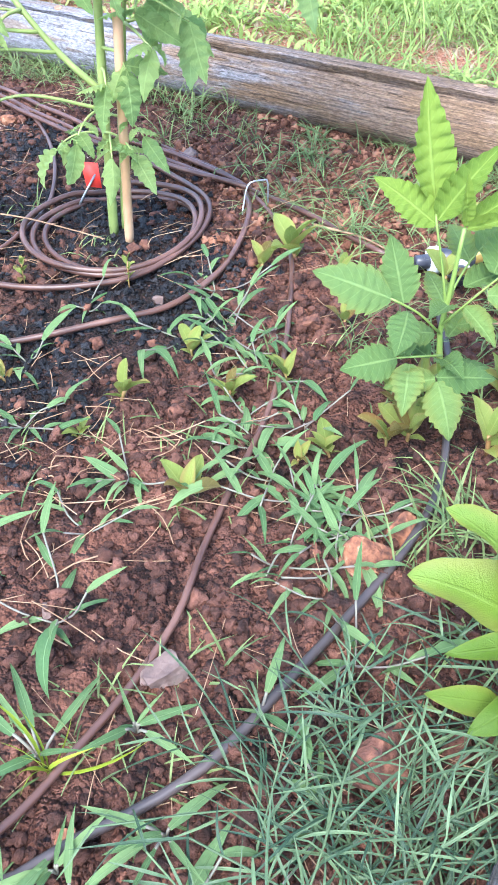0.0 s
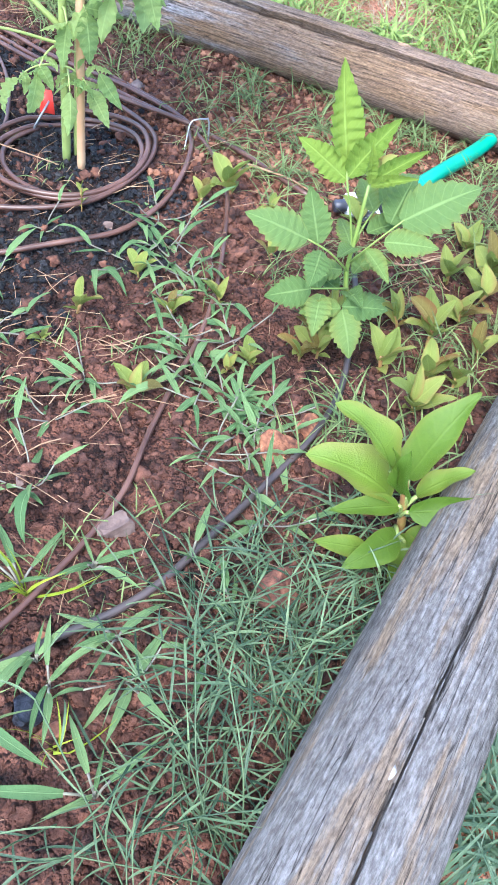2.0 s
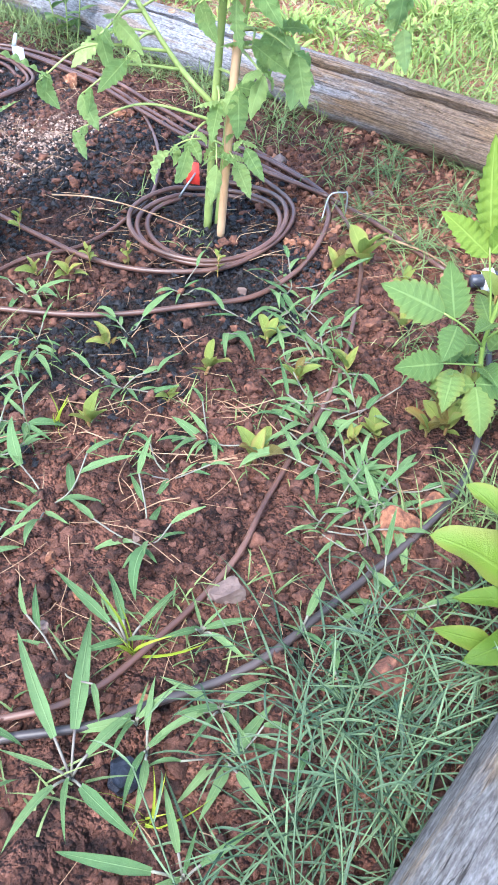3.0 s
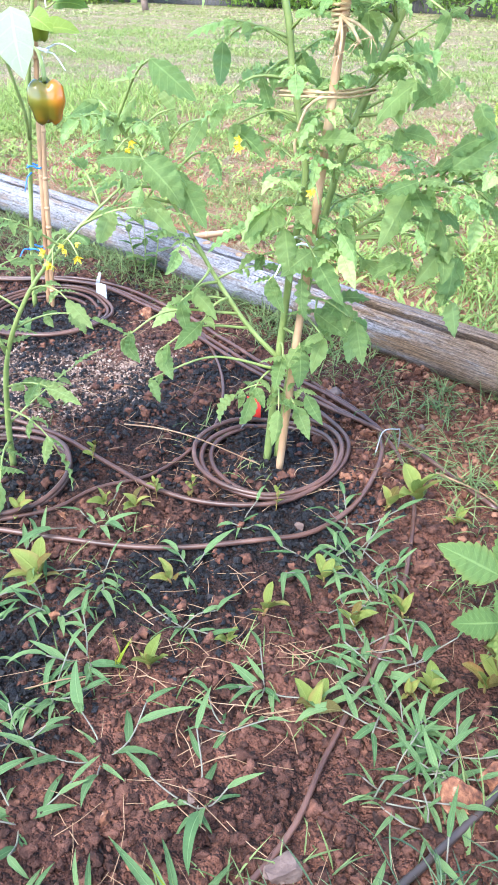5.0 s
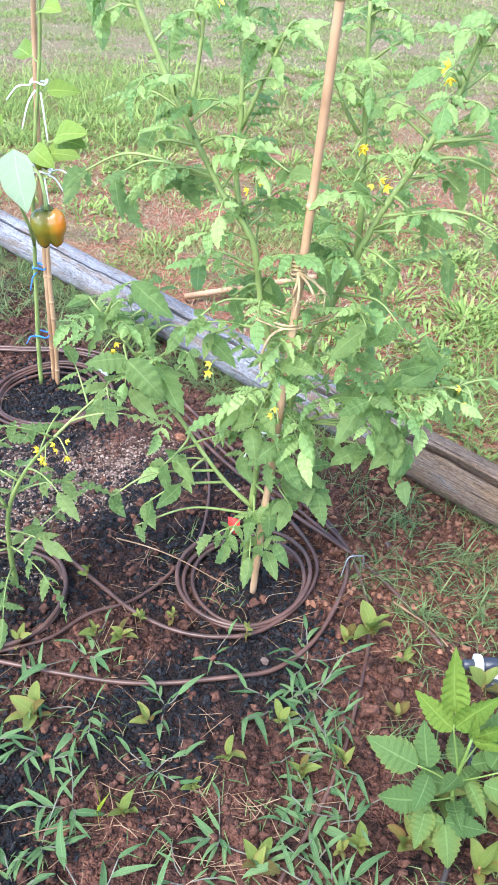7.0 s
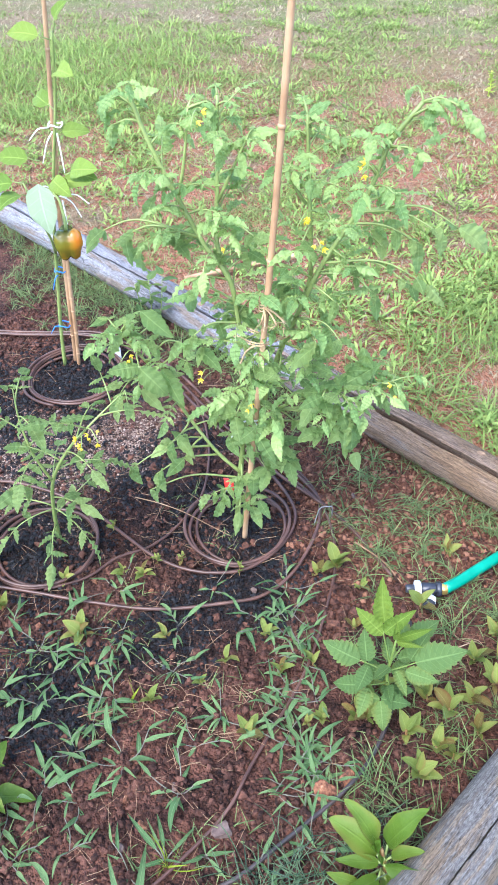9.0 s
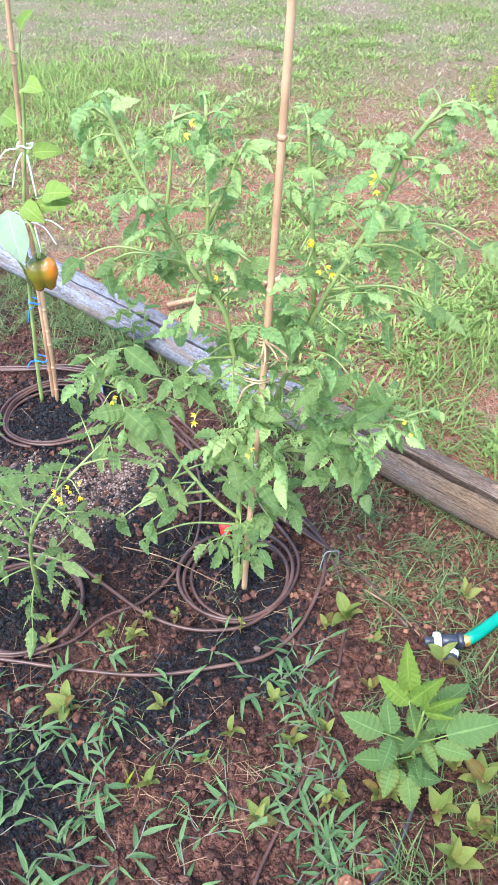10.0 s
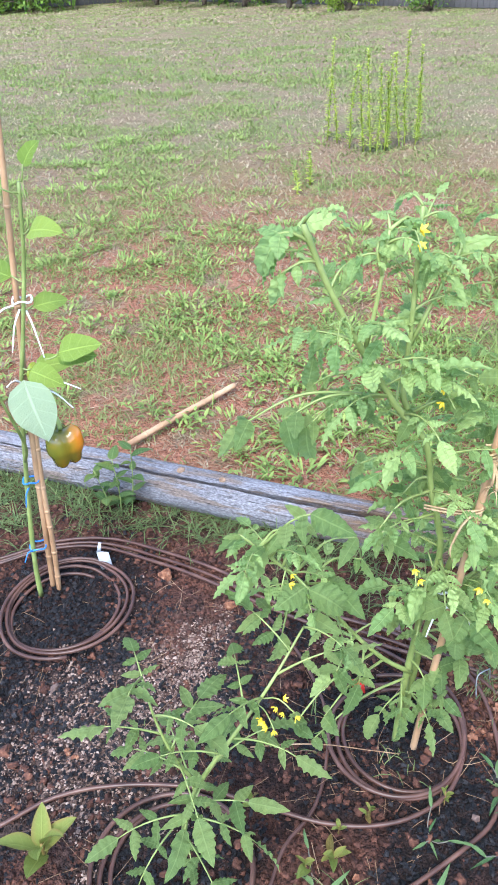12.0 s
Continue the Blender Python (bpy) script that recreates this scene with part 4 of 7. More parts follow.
def aimed_leaf(thing, lines, hold, tip, rng, pairs, sink=None, meshes=None):
    """A compound leaf whose stalk leaves the nearest stem and whose end leaflet hangs from hold to tip."""
    hold, tip = Vector(hold), Vector(tip)
    best = None
    for line in lines:
        for q in line[2:]:
            d = (q - hold).length + (0.12 if q.z > hold.z + 0.03 else 0.0) + 2.0 * max(0.0, 0.05 - (q - hold).length)
            if best is None or d < best[0]:
                best = (d, q)
    start = best[1]
    away = hold - start
    mid = start + away * 0.55 + Vector((rng.uniform(-.01, .01), rng.uniform(-.01, .01), 0.16 * away.length))
    stalk_line = spline([start, mid, hold], 0.012)
    rad = lambda s: 0.0031 * (1 - 0.55 * s)
    if sink:
        tube(sink[0], stalk_line, rad, 5)

        def put(m):
            me = rng.choice(meshes or TOM)
            sink[1].add([m @ v.co for v in me.vertices], [tuple(f.vertices) for f in me.polygons], UVS[me.name])
    else:
        g = Geo()
        tube(g, stalk_line, rad, 6)
        stalk = part("leaf_stalk", g, M_STEM, thing)

        def put(m):
            piece("leaflet", rng.choice(meshes or TOM), stalk, m)
    size = min(0.098, max(0.05, (tip - hold).length * 0.95))
    put(at_pose(hold, tip - hold, (rng.uniform(-.5, .5), rng.uniform(-1.0, -0.2), rng.uniform(0.4, 1)), size, rng.uniform(0.9, 1.2)))
    for k in range(pairs):
        p, t = point_on(stalk_line, 0.93 - 0.28 * k - rng.uniform(0, 0.06))
        across = t.cross(Vector((0, 0, 1)))
        across = across.normalized() if across.length > 0.15 else Vector((1, 0, 0))
        for sign in (1, -1):
            if rng.random() < 0.14:
                continue
            w = across * sign * rng.uniform(0.7, 1.1) + t * rng.uniform(0.1, 0.6) + Vector((0, 0, rng.uniform(-0.8, 0.25)))
            put(at_pose(p, w, (rng.uniform(-.7, .7), rng.uniform(-.9, .3), 1), size * rng.uniform(0.5, 0.85) * (1 - 0.2 * k), rng.uniform(0.95, 1.3)))


def big_tomato():
    rng = random.Random(21)
    th = base("tomato_plant", (0.0, 0.0, 0.0), "tall tomato plant with toothed green leaves tied to a stake", "tomato plant", "tomato plants")
    a = stem(th, [(0.0, 0.0, -0.01), (0.012, 0.0, 0.2), (0.03, -0.01, 0.42), (0.045, -0.02, 0.56), (0.018, -0.02, 0.69), (0.0, -0.02, 0.79), (-0.05, -0.02, 0.86), (-0.11, -0.02, 0.97), (-0.158, -0.02, 1.07), (-0.187, -0.02, 1.15)], 0.0076, 0.0042)
    b = stem(th, [(0.018, 0.012, -0.01), (0.035, 0.015, 0.2), (0.065, 0.01, 0.42), (0.1, 0.0, 0.59), (0.14, 0.0, 0.71), (0.19, 0.0, 0.845), (0.235, 0.01, 0.93), (0.268, 0.015, 1.0), (0.29, 0.02, 1.08), (0.34, 0.02, 1.16)], 0.0076, 0.004)
    c = stem(th, [(0.0, -0.02, 0.79), (-0.032, 0.0, 0.86), (-0.028, 0.0, 0.97), (-0.023, 0.0, 1.15)], 0.0055, 0.003)
    d = stem(th, [(0.12, 0.0, 0.65), (0.155, 0.03, 0.76), (0.16, 0.03, 0.83), (0.145, 0.03, 1.02), (0.138, 0.03, 1.12)], 0.006, 0.003)
    e = stem(th, [(-0.027, 0.0, 0.95), (0.0, 0.0, 1.01), (0.035, 0.0, 1.085)], 0.0038, 0.0022)
    f = stem(th, [(-0.1, -0.02, 0.965), (-0.085, -0.02, 1.04), (-0.073, -0.02, 1.13)], 0.0035, 0.0022)
    h = stem(th, [(0.144, 0.03, 0.95), (0.115, 0.03, 0.99), (0.099, 0.03, 1.03)], 0.0035, 0.0022)
    ll = stem(th, [(0.02, -0.005, 0.22), (-0.04, -0.01, 0.28), (-0.098, -0.01, 0.36), (-0.14, -0.01, 0.43), (-0.177, -0.01, 0.49), (-0.23, -0.01, 0.56), (-0.27, -0.01, 0.61)], 0.005, 0.0026)
    rr = stem(th, [(0.06, 0.01, 0.4), (0.13, 0.0, 0.47), (0.21, -0.01, 0.53), (0.29, -0.01, 0.56), (0.36, 0.01, 0.57)], 0.0045, 0.0022)
    lines = (a, b, c, d, e, f, h, ll, rr)
    for places, pairs in ((LEFT_LEAVES, 1), (UPPER_LEFT_LEAVES, 0), (FOOT_LEAVES, 1), (FRONT_LEAVES, 1), (RIGHT_LEAVES, 1), (MIDDLE_LEAVES, 2), (LONG_LEAVES, 2)):
        for hold, tip in places:
            aimed_leaf(th, lines, hold, tip, rng, pairs)
    rest = (Geo(), Geo())
    for hold, tip in TIP_LEAVES:
        aimed_leaf(th, lines, hold, tip, rng, 3, rest)
    # tight young leaves at the growing tips
    for line, n, ln, sz in ((a, 6, 0.085, 0.045), (b, 7, 0.085, 0.045), (c, 5, 0.06, 0.036), (d, 5, 0.06, 0.036), (e, 3, 0.05, 0.034), (f, 3, 0.05, 0.034), (h, 3, 0.05, 0.032), (ll, 5, 0.08, 0.045), (rr, 5, 0.08, 0.045)):
        for k in range(n):
            p, t = point_on(line, 0.8 + 0.2 * k / (n - 1))
            g = k * 2.4 + n
            compound_leaf(th, p, Vector((math.cos(g), math.sin(g), 0.4)) + t * (0.3 + 0.7 * k / n), ln * rng.uniform(0.7, 1.1) * (1.15 - 0.5 * k / n), sz * rng.uniform(0.8, 1.15) * (1.1 - 0.35 * k / n), 3, rng, rng.uniform(0.8, 2.2), sink=rest)
    # leaves inside the bush and on its far side
    leaves_along(th, a, 0.36, 0.88, 30, 1.0, 0.056, 0.13, 3, rng, 0.3, rest)
    leaves_along(th, b, 0.36, 0.88, 34, 3.0, 0.056, 0.14, 3, rng, 0.3, rest)
    leaves_along(th, c, 0.1, 0.9, 9, 0.5, 0.046, 0.1, 3, rng, 0.5, rest)
    leaves_along(th, d, 0.15, 0.9, 9, 2.0, 0.042, 0.11, 3, rng, 0.5, rest)
    leaves_along(th, ll, 0.3, 1.0, 9, 4.0, 0.046, 0.12, 3, rng, 0.2, rest)
    leaves_along(th, rr, 0.3, 1.0, 14, 0.5, 0.046, 0.12, 3, rng, 0.2, rest)
    tagged(part("inner_stalk", rest[0], M_STEM, th), kind="stuff")
    tagged(part("inner_foliage", rest[1], M_TOMATO_LEAF, th), kind="stuff")
    # young shoots at the foot
    for p, w in (((0.01, -0.01, 0.17), (0.8, -0.7, 0.3)), ((0.0, -0.01, 0.17), (-0.8, -0.5, 0.3)), ((0.02, -0.02, 0.2), (0.9, -0.5, 0.2)), ((0.02, -0.02, 0.17), (0.2, -1, 0.4)), ((0.0, -0.01, 0.2), (-0.3, -0.9, 0.1))):
        compound_leaf(th, p, w, 0.07, 0.055, 2, rng, 1.1)
    for p, w, n in (((0.16, -0.02, 0.9), (0.6, -0.7, 0.3), 3), ((0.0, -0.02, 0.88), (0.3, -0.9, 0.2), 2), ((-0.03, -0.08, 0.6), (-0.2, -1, 0.2), 2), ((0.06, -0.1, 0.56), (0.4, -0.8, 0), 2), ((0.28, 0.0, 1.04), (-0.5, -0.7, 0.4), 3), ((-0.22, -0.03, 0.58), (-0.4, -0.8, 0.2), 2), ((-0.05, -0.02, 1.12), (0, -1, 0.2), 2), ((0.36, 0, 0.58), (0.4, -0.8, 0), 2), ((0.17, 0.0, 0.95), (-0.4, -0.8, 0.1), 3)):
        flower_truss(th, p, w, rng, n)


def low_tomato():
    rng = random.Random(5)
    th = base("tomato_plant", (-0.47, -0.15, 0.0), "low sprawling tomato plant with yellow flowers beside coiled pipe", "tomato plant", "tomato plants")
    a = stem(th, [(-0.47, -0.15, -0.01), (-0.455, -0.165, 0.12), (-0.42, -0.19, 0.26), (-0.36, -0.2, 0.38), (-0.29, -0.18, 0.47), (-0.22, -0.13, 0.54)], 0.0065, 0.0018)
    b = stem(th, [(-0.42, -0.19, 0.26), (-0.45, -0.2, 0.36), (-0.47, -0.19, 0.45), (-0.48, -0.17, 0.53)], 0.004, 0.0015)
    leaves_along(th, a, 0.12, 1.0, 14, 5.0, 0.068, 0.15, 2, rng, 0.3)
    leaves_along(th, b, 0.2, 1.0, 7, 2.5, 0.062, 0.12, 2, rng, 0.3)
    compound_leaf(th, (-0.45, -0.17, 0.14), (0.9, -0.4, 0.2), 0.14, 0.06, 2, rng)
    compound_leaf(th, (-0.46, -0.16, 0.12), (-0.7, -0.7, 0.2), 0.14, 0.06, 2, rng)
    compound_leaf(th, (-0.46, -0.16, 0.06), (0.1, -0.9, 0.3), 0.06, 0.035, 2, rng)
    for p, w in (((-0.31, -0.19, 0.45), (0.3, -0.8, 0.1)), ((-0.3, -0.19, 0.46), (0.6, -0.5, 0.2))):
        flower_truss(th, p, w, rng, 4)


big_tomato()
low_tomato()


def bell(geo, centre, size, lobes=4):
    """A blocky lobed pepper hanging from its crown."""
    rows, sides = 12, 28
    verts = []
    for i in range(rows + 1):
        s = i / rows
        prof = (math.sin(math.pi * (0.06 + 0.88 * s)) ** 0.42) * (1.0 - 0.22 * s)
        for k in range(sides):
            a = k * math.tau / sides
            r = size * prof * (0.66 + 0.4 * abs(math.cos(a * lobes / 2)) ** 0.55)
            z = size * (0.75 - 1.5 * s) + (0.3 * size * abs(math.cos(a * lobes / 2)) * (1 if s < 0.3 else (-1 if s > 0.8 else 0)))
            verts.append((centre[0] + r * math.cos(a), centre[1] + r * math.sin(a), centre[2] + z))
    faces = [(i * sides + k, i * sides + (k + 1) % sides, (i + 1) * sides + (k + 1) % sides, (i + 1) * sides + k) for i in range(rows) for k in range(sides)]
    faces += [tuple(range(sides))[::-1], tuple(rows * sides + k for k in range(sides))]
    geo.add(verts, faces)


def pepper_skin():
    m, t, b = material("ripening_pepper_skin", 0.18, 0.6)
    f = noise_tex(t, coords(t), 14, 2)
    sep = t.nodes.new("ShaderNodeSeparateXYZ")
    wire(t, t.nodes.new("ShaderNodeTexCoord").outputs["Object"], sep.inputs[0])
    side = calc(t, "ADD", calc(t, "MULTIPLY", calc(t, "ADD", sep.outputs[0], 0.62), 8.0), f)
    c = ramp(t, side, [(0.3, (0.09, 0.10, 0.012)), (0.55, (0.17, 0.125, 0.012)), (0.75, (0.4, 0.15, 0.012)), (0.95, (0.55, 0.14, 0.01))])
    wire(t, c, b.inputs["Base Color"])
    return m


M_PEPPER = pepper_skin()
M_PEPPER_GREEN = plain("green_pepper_skin", [(0.3, (0.11, 0.16, 0.015)), (0.7, (0.22, 0.24, 0.03))], 20, 0.2)


def ribbon_tie(th, centre, radius, mat, ends, name):
    """A loop of tape round the stake with loose ends."""
    g = Geo()
    ring = [Vector(centre) + Vector((math.cos(a) * radius, math.sin(a) * radius, 0.004 * math.sin(3 * a))) for a in (k * math.tau / 14 for k in range(15))]
    tube(g, ring, 0.0022, 6)
    for w in ends:
        p = Vector(centre) + Vector(w).normalized() * radius
        tube(g, spline([p, p + Vector(w) * 0.5 + Vector((0, 0, 0.008)), p + Vector(w) + Vector((0, 0, -0.01))], 0.008), lambda s: 0.0022 * (1 - 0.4 * s), 6)
    return tagged(part(name, g, mat), th, "plant tie")


def pepper_plant():
    rng = random.Random(8)
    th = base("pepper_plant", (-0.8, 0.615, 0.0), "slender pepper plant with one orange-green fruit tied to a stake", "pepper plant")
    a = stem(th, [(-0.8, 0.612, -0.01), (-0.79, 0.61, 0.12), (-0.765, 0.6, 0.3), (-0.74, 0.585, 0.45), (-0.71, 0.57, 0.62), (-0.67, 0.555, 0.78), (-0.63, 0.545, 0.95), (-0.605, 0.53, 1.1)], 0.007, 0.0035)
    b = stem(th, [(-0.74, 0.585, 0.45), (-0.72, 0.54, 0.52), (-0.725, 0.5, 0.62), (-0.74, 0.48, 0.72)], 0.0045, 0.003)
    piece("leaf", GLARE_LEAF, th, at_pose((-0.665, 0.43, 0.745), (0.15, -0.3, -0.85), (-0.1, -1, 0.45), 0.14))
    for p, w, s in (((-0.6, 0.5, 0.76), (0.105, -0.05, 0.05), 0.115), ((-0.63, 0.52, 0.74), (0.8, -0.35, 0.25), 0.1), ((-0.68, 0.53, 0.72), (0.5, -0.6, 0.1), 0.1), ((-0.7, 0.52, 0.77), (-0.8, -0.3, 0.2), 0.11), ((-0.74, 0.48, 0.72), (-0.7, -0.4, 0.1), 0.12), ((-0.73, 0.49, 0.68), (-0.4, -0.8, 0.3), 0.1),
                    ((-0.62, 0.54, 1.0), (0.45, -0.55, 0.3), 0.1), ((-0.61, 0.53, 1.08), (-0.8, -0.3, 0.3), 0.1), ((-0.64, 0.55, 0.9), (-0.7, 0.3, 0.3), 0.1), ((-0.66, 0.55, 0.84), (0.7, 0.2, 0.1), 0.09), ((-0.6, 0.53, 1.1), (0.3, -0.2, 0.8), 0.07), ((-0.69, 0.56, 0.69), (0.8, 0.1, 0.2), 0.1)):
        g = Geo()
        w = Vector(w)
        tube(g, spline([p, Vector(p) + w * 0.02, Vector(p) + w * 0.035 + Vector((0, 0, 0.004))], 0.01), 0.0018, 5)
        stalk = part("leaf_stalk", g, M_STEM, th)
        piece("leaf", rng.choice(PEPL), stalk, at_pose(Vector(p) + w * 0.035, w, (rng.uniform(-.3, .3), -0.7, 0.8), s * 0.86))
    g = Geo()
    bell(g, (-0.622, 0.462, 0.56), 0.046, 3)
    fruit = part("pepper", g, M_PEPPER, th, "ripening orange and green bell pepper")
    g = Geo()
    tube(g, spline([(-0.622, 0.462, 0.6), (-0.628, 0.475, 0.625), (-0.665, 0.53, 0.655), (-0.7, 0.565, 0.66)], 0.01), lambda s: 0.0055 - 0.002 * s, 7)
    part("fruit_stalk", g, M_STEM, fruit)
    g = Geo()
    bell(g, (-0.655, 0.53, 0.70), 0.026, 3)
    part("pepper", g, M_PEPPER_GREEN, th, "small green pepper")


pepper_plant()
ribbon_tie("knotted white tie round the pepper stake", (-0.68, 0.575, 0.655), 0.022, M_WHITE_TIE, ((0.09, -0.04, 0.01), (0.07, -0.05, -0.02), (0.03, -0.05, -0.05), (-0.03, -0.04, 0.03)), "plant_tie")
ribbon_tie("white tie with loose ends high on the stake", (-0.655, 0.562, 0.86), 0.02, M_WHITE_TIE, ((-0.05, -0.03, -0.02), (0.02, -0.03, -0.09), (-0.03, -0.03, -0.07)), "plant_tie")
ribbon_tie("blue tie round the stake and pepper stem", (-0.772, 0.615, 0.165), 0.021, M_BLUE_TIE, ((-0.02, -0.025, -0.004),), "plant_tie")
ribbon_tie("blue tie round the stake and pepper stem", (-0.742, 0.6, 0.385), 0.019, M_BLUE_TIE, ((-0.015, -0.02, -0.035),), "plant_tie")
ribbon_tie("white tie strip with a loose end on the tomato stake", (0.055, -0.045, 0.455), 0.02, M_WHITE_TIE, ((-0.03, -0.02, -0.03), (0.025, -0.03, -0.02)), "plant_tie")


def twine_knot():
    """Rough twine wound round stem and stake."""
    rng = random.Random(3)
    th = base("garden_twine", (0.086, -0.066, 0.76), "frayed brown jute twine tying tomato stems to the stake", "twine")
    g = Geo()
    turns = []
    for k in range(70):
        t = k / 13 * math.tau / 1.0
        turns.append(Vector((0.0865 + 0.0115 * math.cos(t), -0.067 + 0.0115 * math.sin(t), 0.758 + 0.0005 * k + rng.uniform(-0.0012, 0.0012))))
    tube(g, turns, 0.0019, 6)
    part("twine_loop", g, M_TWINE, th)
    g = Geo()
    for w in ((0.045, -0.012, -0.022), (0.03, -0.015, -0.03), (0.004, -0.012, -0.045), (-0.004, -0.01, -0.035)):
        p = Vector((0.088, -0.08, 0.775))
        w = Vector(w)
        tube(g, spline([p, p + w * 0.5 + Vector((0.002, 0, 0.003)), p + w], 0.008), 0.0023, 6)
        for k in range(7):
            e = Vector((rng.gauss(0, 0.008), rng.gauss(0, 0.008), rng.uniform(-0.02, 0.004)))
            tube(g, [p + w, p + w + e * 0.6 + Vector((0, 0, 0.003)), p + w + e], 0.0006, 4)
    part("frayed_end", g, M_TWINE, th)
    g = Geo()
    for dz in (0.0, 0.006):
        tube(g, spline([(0.002, -0.035, 0.668 + dz), (0.04, -0.062, 0.672 + dz), (0.08, -0.074, 0.674 + dz), (0.11, -0.04, 0.672 + dz), (0.138, -0.012, 0.676 + dz), (0.135, 0.014, 0.676 + dz), (0.08, -0.03, 0.67 + dz), (0.01, 0.002, 0.668 + dz), (-0.008, -0.018, 0.668 + dz)], 0.012), 0.0018, 6)
    part("twine_loop", g, M_TWINE, th)
    g = Geo()
    tube(g, spline([(0.07, -0.075, 0.674), (0.05, -0.08, 0.66), (0.035, -0.08, 0.61), (0.045, -0.08, 0.58)], 0.01), 0.0023, 6)
    part("twine_tail", g, M_TWINE, th)


twine_knot()


# ---- weeds of the bed ----
def crabgrass(at, seed, shoots=4, size=0.07, label="creeping crabgrass with broad green blades on red soil"):
    """Jointed runners that creep out and turn up, with a broad blade at each joint, left and right by turns."""
    rng = random.Random(seed)
    o = Vector((at[0], at[1], level(*at)))
    th = base("crabgrass", o, label, "weed", "crabgrass tufts")
    for k in range(shoots):
        a = seed * 1.3 + k * math.tau / shoots + rng.uniform(-0.6, 0.6)
        d = Vector((math.cos(a), math.sin(a), 0))
        side = d.cross(Vector((0, 0, 1)))
        ln = size * rng.uniform(0.5, 1.8)
        tip = o + d * ln + side * ln * rng.uniform(-0.3, 0.3) + Vector((0, 0, rng.uniform(0.3, 0.9) * size))
        line = spline([o, o + d * ln * 0.5 + Vector((0, 0, 0.009)), tip], 0.01)
        g = Geo()
        tube(g, line, 0.0011, 5)
        part("runner", g, M_STEM_PALE, th)
        n = rng.randint(2, 4)
        for j in range(n):
            p, t = point_on(line, 0.2 + 0.8 * j / (n - 1))
            w = d * rng.uniform(0.5, 1.1) + side * (1 if (j + k) % 2 else -1) * rng.uniform(0.3, 0.9) + Vector((0, 0, rng.uniform(0.2, 0.9)))
            if j == n - 1:
                w = d * 0.8 + side * rng.uniform(-0.4, 0.4) + Vector((0, 0, rng.uniform(0.3, 1.2)))
            piece("blade", rng.choice(CRAB), th, at_pose(p, w, (rng.uniform(-.4, .4), rng.uniform(-.4, .4), 1), size * rng.uniform(0.8, 1.55), rng.uniform(0.8, 1.25)))
    return th


def seedling(at, seed, size=0.06, leaves=5, meshes=None, label="young broad-leaved seedling with reddish base on red soil", tall=0.35, group="broad-leaved seedlings"):
    """Pointed leaves in crossed pairs, the low ones spreading and bronze, the young ones upright."""
    rng = random.Random(seed)
    o = Vector((at[0], at[1], level(*at)))
    th = base("seedling", o, label, "weed", group)
    top = o + Vector((rng.uniform(-0.01, 0.01), rng.uniform(-0.01, 0.01), size * tall))
    g = Geo()
    tube(g, spline([o + Vector((0, 0, -0.005)), (o + top) / 2, top], 0.008), 0.0026 * size / 0.06, 6)
    part("stem", g, M_STEM_RED, th)
    turn = rng.uniform(0, 6)
    for k in range(leaves):
        a = turn + (k % 2) * math.pi + (k // 2) * 1.5 + rng.uniform(-0.35, 0.35)
        s = (k + 1) / leaves
        w = Vector((math.cos(a), math.sin(a), 0.9 + 1.8 * s * s + rng.uniform(-0.2, 0.6)))
        kind = SEED_BRONZE if rng.random() < 0.18 else (meshes or SEED)
        piece("leaf", rng.choice(kind), th, at_pose(o.lerp(top, 0.15 + 0.85 * s), w, (rng.uniform(-.3, .3), rng.uniform(-.3, .3), 1), size * rng.uniform(0.8, 1.1) * (0.5 if k == 0 else 0.62 + 0.4 * math.sin(math.pi * min(1.0, 0.25 + 0.6 * s))), rng.uniform(0.85, 1.15)))
    return th


def broad_weed(at, seed, size, leaves, label):
    """A thick-stemmed weed: stalked broad leaves, the old ones spreading, the young ones upright."""
    rng = random.Random(seed)
    o = Vector((at[0], at[1], level(*at)))
    th = base("broad_weed", o, label, "weed", "large broad-leaved weeds")
    line = stem(th, [o + Vector((0, 0, -0.005)), o + Vector((0.004, 0.003, size * 0.35)), o + Vector((0.0, 0.008, size * 0.8))], 0.006, 0.003, M_STEM_RED)
    for k in range(leaves):
        s = k / (leaves - 1)
        p, t = point_on(line, 0.1 + 0.9 * s)
        a = seed + k * 2.4 + rng.uniform(-0.4, 0.4)
        w = Vector((math.cos(a), math.sin(a), 0.15 + 1.5 * s ** 1.6 + rng.uniform(-0.1, 0.3)))
        w.normalize()
        ln = size * (0.35 - 0.2 * s)
        g = Geo()
        tube(g, spline([p, p + w * ln * 0.5 + Vector((0, 0, 0.002)), p + w * ln], 0.01), 0.0018, 5)
        stalk = part("leaf_stalk", g, M_STEM, th)
        piece("leaf", BIGL[rng.randrange(4)], stalk, at_pose(p + w * ln, w + Vector((0, 0, 0.15)), (rng.uniform(-.5, .5), rng.uniform(-.5, .5), 1), size * rng.uniform(0.7, 1.05) * (1.05 - 0.3 * s), rng.uniform(0.9, 1.15)))


